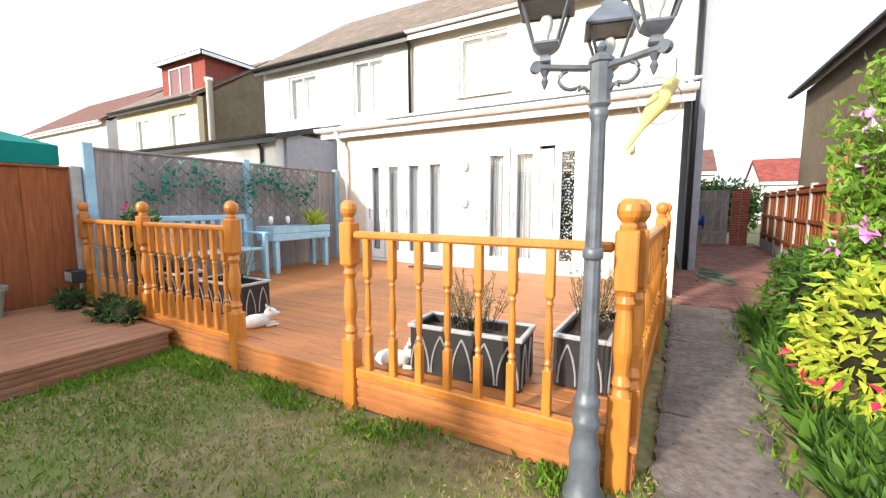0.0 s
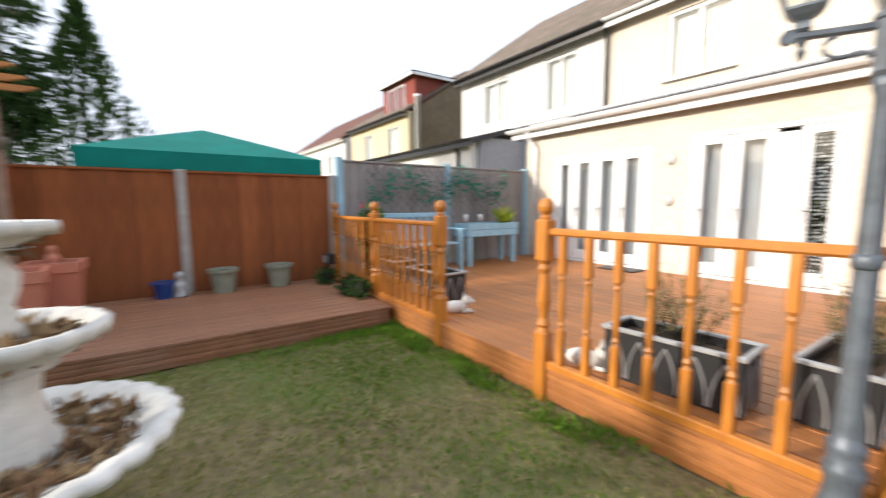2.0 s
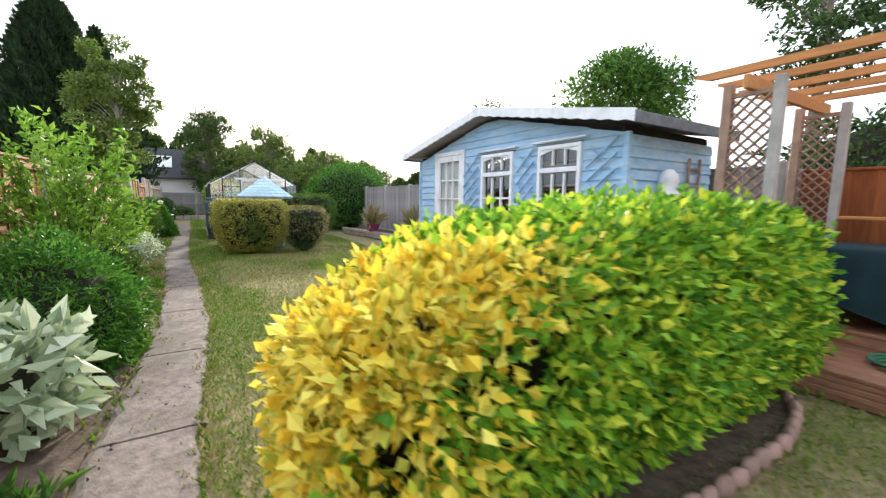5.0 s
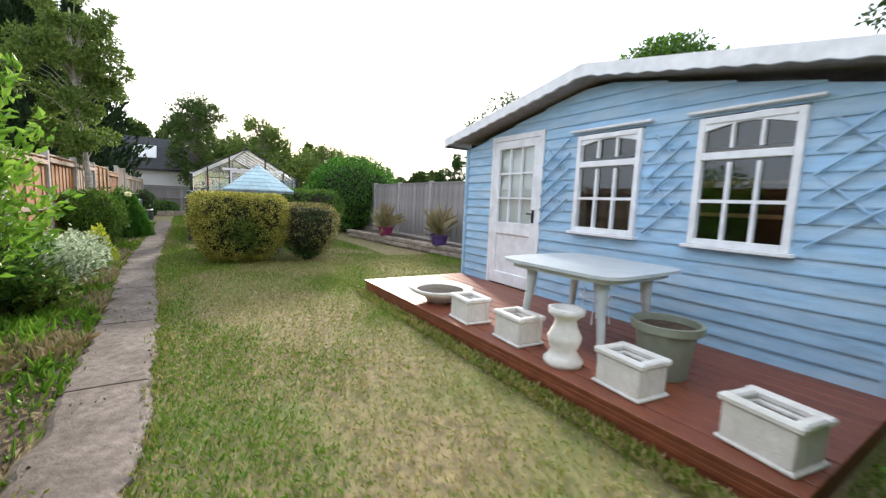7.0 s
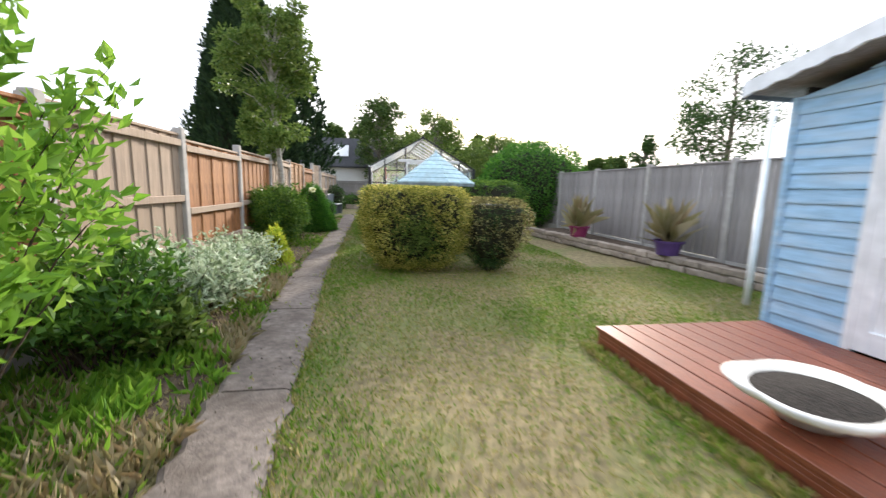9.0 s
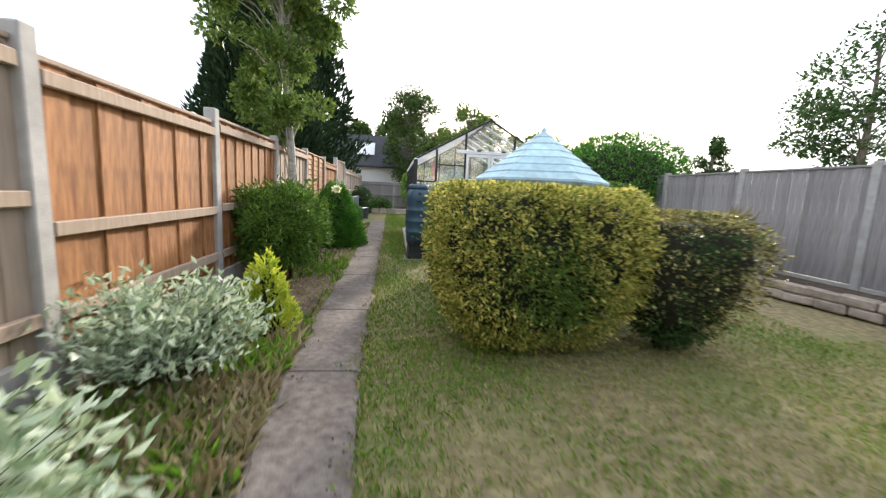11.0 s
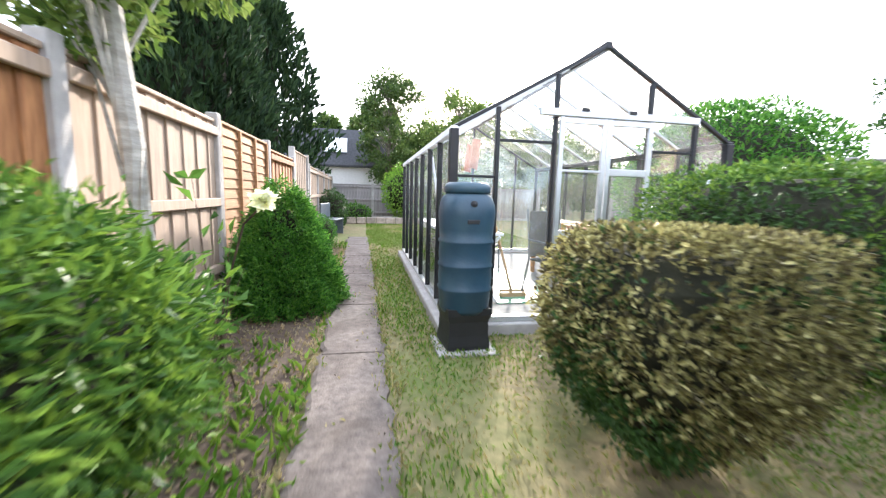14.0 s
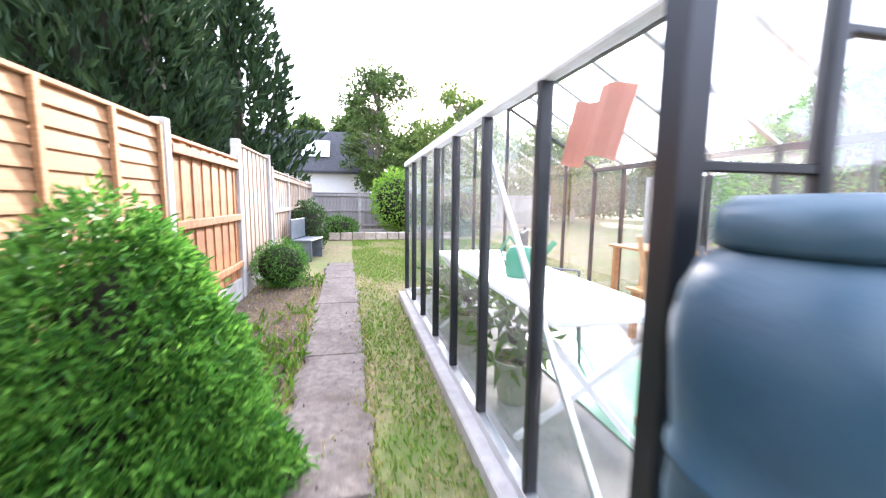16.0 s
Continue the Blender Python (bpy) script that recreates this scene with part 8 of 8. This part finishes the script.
# ---- grass and ground cover ----
def blades(name, n, region, leaf, h, w, label, seed, keep, z=0.0, lean=0.45):
    g = np.random.default_rng(seed)
    x0, x1, y0, y1 = region
    p = np.stack([g.uniform(x0, x1, n), g.uniform(y0, y1, n), np.full(n, z)], 1)
    p = p[keep(p[:, 0], p[:, 1], g)]
    me = leaf_mesh(name, p, np.tile([0, 0, 1.0], (len(p), 1)), h, w, 0.35, lean)
    return tagged(part(name, me, LEAF[leaf]), label, "grass", kind="stuff")


PX = np.array([r[1] for r in PATH_LINE])
PY = np.array([r[0] for r in PATH_LINE])


def on_lawn(x, y):
    e = np.interp(y, PY, PX) + 0.20
    ok = x > e
    ok &= ~((x > 0.5) & (y < -1.8))
    ok &= ~((x > 4.06) & (y < 4.2))
    ok &= ~((x > 2.74) & (y > 4.34) & (y < 8.98))
    ok &= ~((x > 0.75) & (x < 3.55) & (y > 16.0) & (y < 20.55))
    ok &= ~((x > 0.85) & (x < 4.0) & (y > 2.65) & (y < 4.1))
    ok &= ~((x > 5.1) & (y > 9.5) & (y < 16.8) & (x > 6.0 - (y - 9.6) * 0.117))
    return ok


def patch(x, y):
    return np.sin(1.7 * x + 0.8 * np.sin(1.3 * y)) * np.sin(1.1 * y + 1.3 * np.sin(0.9 * x)) + 0.5 * np.sin(3.9 * x + 1) * np.sin(3.1 * y)


blades("lawn_grass", 150000, (0.0, 6.2, -2.0, 12.0), "grass", 0.030, 0.006, "short dry lawn grass, straw and green", 1, lambda x, y, g: on_lawn(x, y))
blades("lawn_grass", 150000, (0.0, 6.2, -2.0, 12.0), "grass_green", 0.036, 0.007, "green patches of lawn grass", 2, lambda x, y, g: on_lawn(x, y) & (patch(x, y) + 0.9 * np.exp(-((x - np.interp(y, PY, PX) - 0.45) / 0.25) ** 2) + g.normal(0, 0.3, len(x)) > 0.22))
blades("lawn_grass", 60000, (0.1, 4.5, 12.0, 28.0), "grass", 0.032, 0.007, "dry lawn grass beside the greenhouse", 3, lambda x, y, g: on_lawn(x, y))
blades("lawn_grass", 80000, (0.1, 4.5, 12.0, 28.0), "grass_green", 0.04, 0.008, "green lawn grass beside the greenhouse", 4, lambda x, y, g: on_lawn(x, y) & (patch(x, y) + 0.8 * np.exp(-((x - np.interp(y, PY, PX) - 0.55) / 0.25) ** 2) + g.normal(0, 0.3, len(x)) > -0.05))
blades("edge_grass", 5000, (0.4, 4.2, -1.82, -1.58), "grass_green", 0.055, 0.008, "longer grass along the deck's foot", 5, lambda x, y, g: (x > 0.62) & (patch(2.3 * x, 3 * y) + g.normal(0, 0.4, len(x)) > 0.1))
blades("edge_grass", 4500, (3.86, 4.06, -1.8, 3.0), "grass_green", 0.055, 0.008, "longer grass along the lower deck", 6, lambda x, y, g: patch(3 * x, 2.1 * y) + g.normal(0, 0.4, len(x)) > 0.3)
blades("edge_grass", 3500, (2.6, 2.74, 4.4, 8.9), "grass", 0.055, 0.008, "longer grass along the shed deck", 7, lambda x, y, g: x > 0)
in_bed = lambda x, y: (x < np.interp(y, PY, PX) - 0.22) & (x > -1.15)
blades("bed_plants", 30000, (-1.2, 0.3, 5.6, 13.5), "grass_green", 0.10, 0.014, "weeds and grass in the flower bed", 8, lambda x, y, g: in_bed(x, y) & (patch(1.5 * x, 1.5 * y) - 0.7 * (y > 11) + g.normal(0, 0.3, len(x)) > 0.15))
blades("bed_plants", 6000, (-1.2, 0.3, 13.5, 22.0), "grass_green", 0.10, 0.013, "sparse weeds in the earth bed", 9, lambda x, y, g: in_bed(x, y) & (patch(1.5 * x, 1.5 * y) + g.normal(0, 0.3, len(x)) > 0.25))
blades("bed_plants", 9000, (-0.95, -0.1, -5.4, -1.6), "green", 0.20, 0.011, "long strap-leaved plants along the path", 10, lambda x, y, g: (x < np.interp(y, PY, PX) - 0.42))
blades("bed_plants", 5000, (-1.3, 0.1, 1.0, 4.0), "green", 0.14, 0.02, "low green plants in the bed", 11, lambda x, y, g: x < np.interp(y, PY, PX) - 0.3)
blades("leaf_litter", 16000, (-1.15, 0.1, 5.0, 22.0), "dry", 0.045, 0.022, "dry leaves and twigs on the earth bed", 12, lambda x, y, g: in_bed(x, y))
blades("path_litter", 5200, (-0.3, 0.7, -5.0, 20.0), "dry", 0.03, 0.016, "dry leaf scraps and dirt along the path's edges", 13, lambda x, y, g: (np.abs(np.abs(x - np.interp(y, PY, PX)) - 0.19) < 0.09))
blades("edge_grass", 16000, (-0.2, 0.9, -1.6, 20.0), "grass", 0.05, 0.008, "grass creeping over the path's edge", 14, lambda x, y, g: np.abs(x - np.interp(y, PY, PX) - 0.24) < 0.065 + 0.04 * np.sin(5 * y))
blades("edge_weeds", 9000, (-0.5, 0.4, -5.0, 20.0), "grass_green", 0.07, 0.012, "weeds growing over the bed side of the path", 15, lambda x, y, g: np.abs(x - np.interp(y, PY, PX) + 0.26) < 0.05 + 0.05 * np.sin(4.3 * y) * np.sin(1.7 * y))
blades("path_crumbs", 3000, (-0.5, 0.8, -5.5, 20.0), "crumb", 0.018, 0.014, "dark crumbs of earth and leaf on the path", 16, lambda x, y, g: (np.abs(x - np.interp(y, PY, PX)) < 0.24) & (patch(5 * x + 1, 3 * y) + 3 * np.abs(x - np.interp(y, PY, PX)) + g.normal(0, 0.3, len(x)) > 0.75), 0.036, 3.0)
blades("path_moss", 7000, (-0.5, 0.8, -1.5, 20.0), "grass", 0.035, 0.010, "tufts of grass in the path's cracks", 17, lambda x, y, g: (np.abs(x - np.interp(y, PY, PX)) < 0.24) & (patch(4 * x, 4 * y) + g.normal(0, 0.15, len(x)) > 0.95), 0.028)
blades("dry_grass", 14000, (-1.1, 0.1, 6.8, 12.0), "dry", 0.12, 0.008, "dry tan grass among the weeds of the bed", 18, lambda x, y, g: in_bed(x, y) & (patch(1.5 * x + 2, 1.5 * y + 1) > 0.1))
blades("bed_plants", 8000, (-1.1, 0.0, 7.2, 11.8), "bright", 0.13, 0.03, "leafy green weeds in the flower bed", 19, lambda x, y, g: in_bed(x, y) & (patch(2.1 * x, 1.7 * y + 2) + g.normal(0, 0.25, len(x)) > 0.3))
pavers()
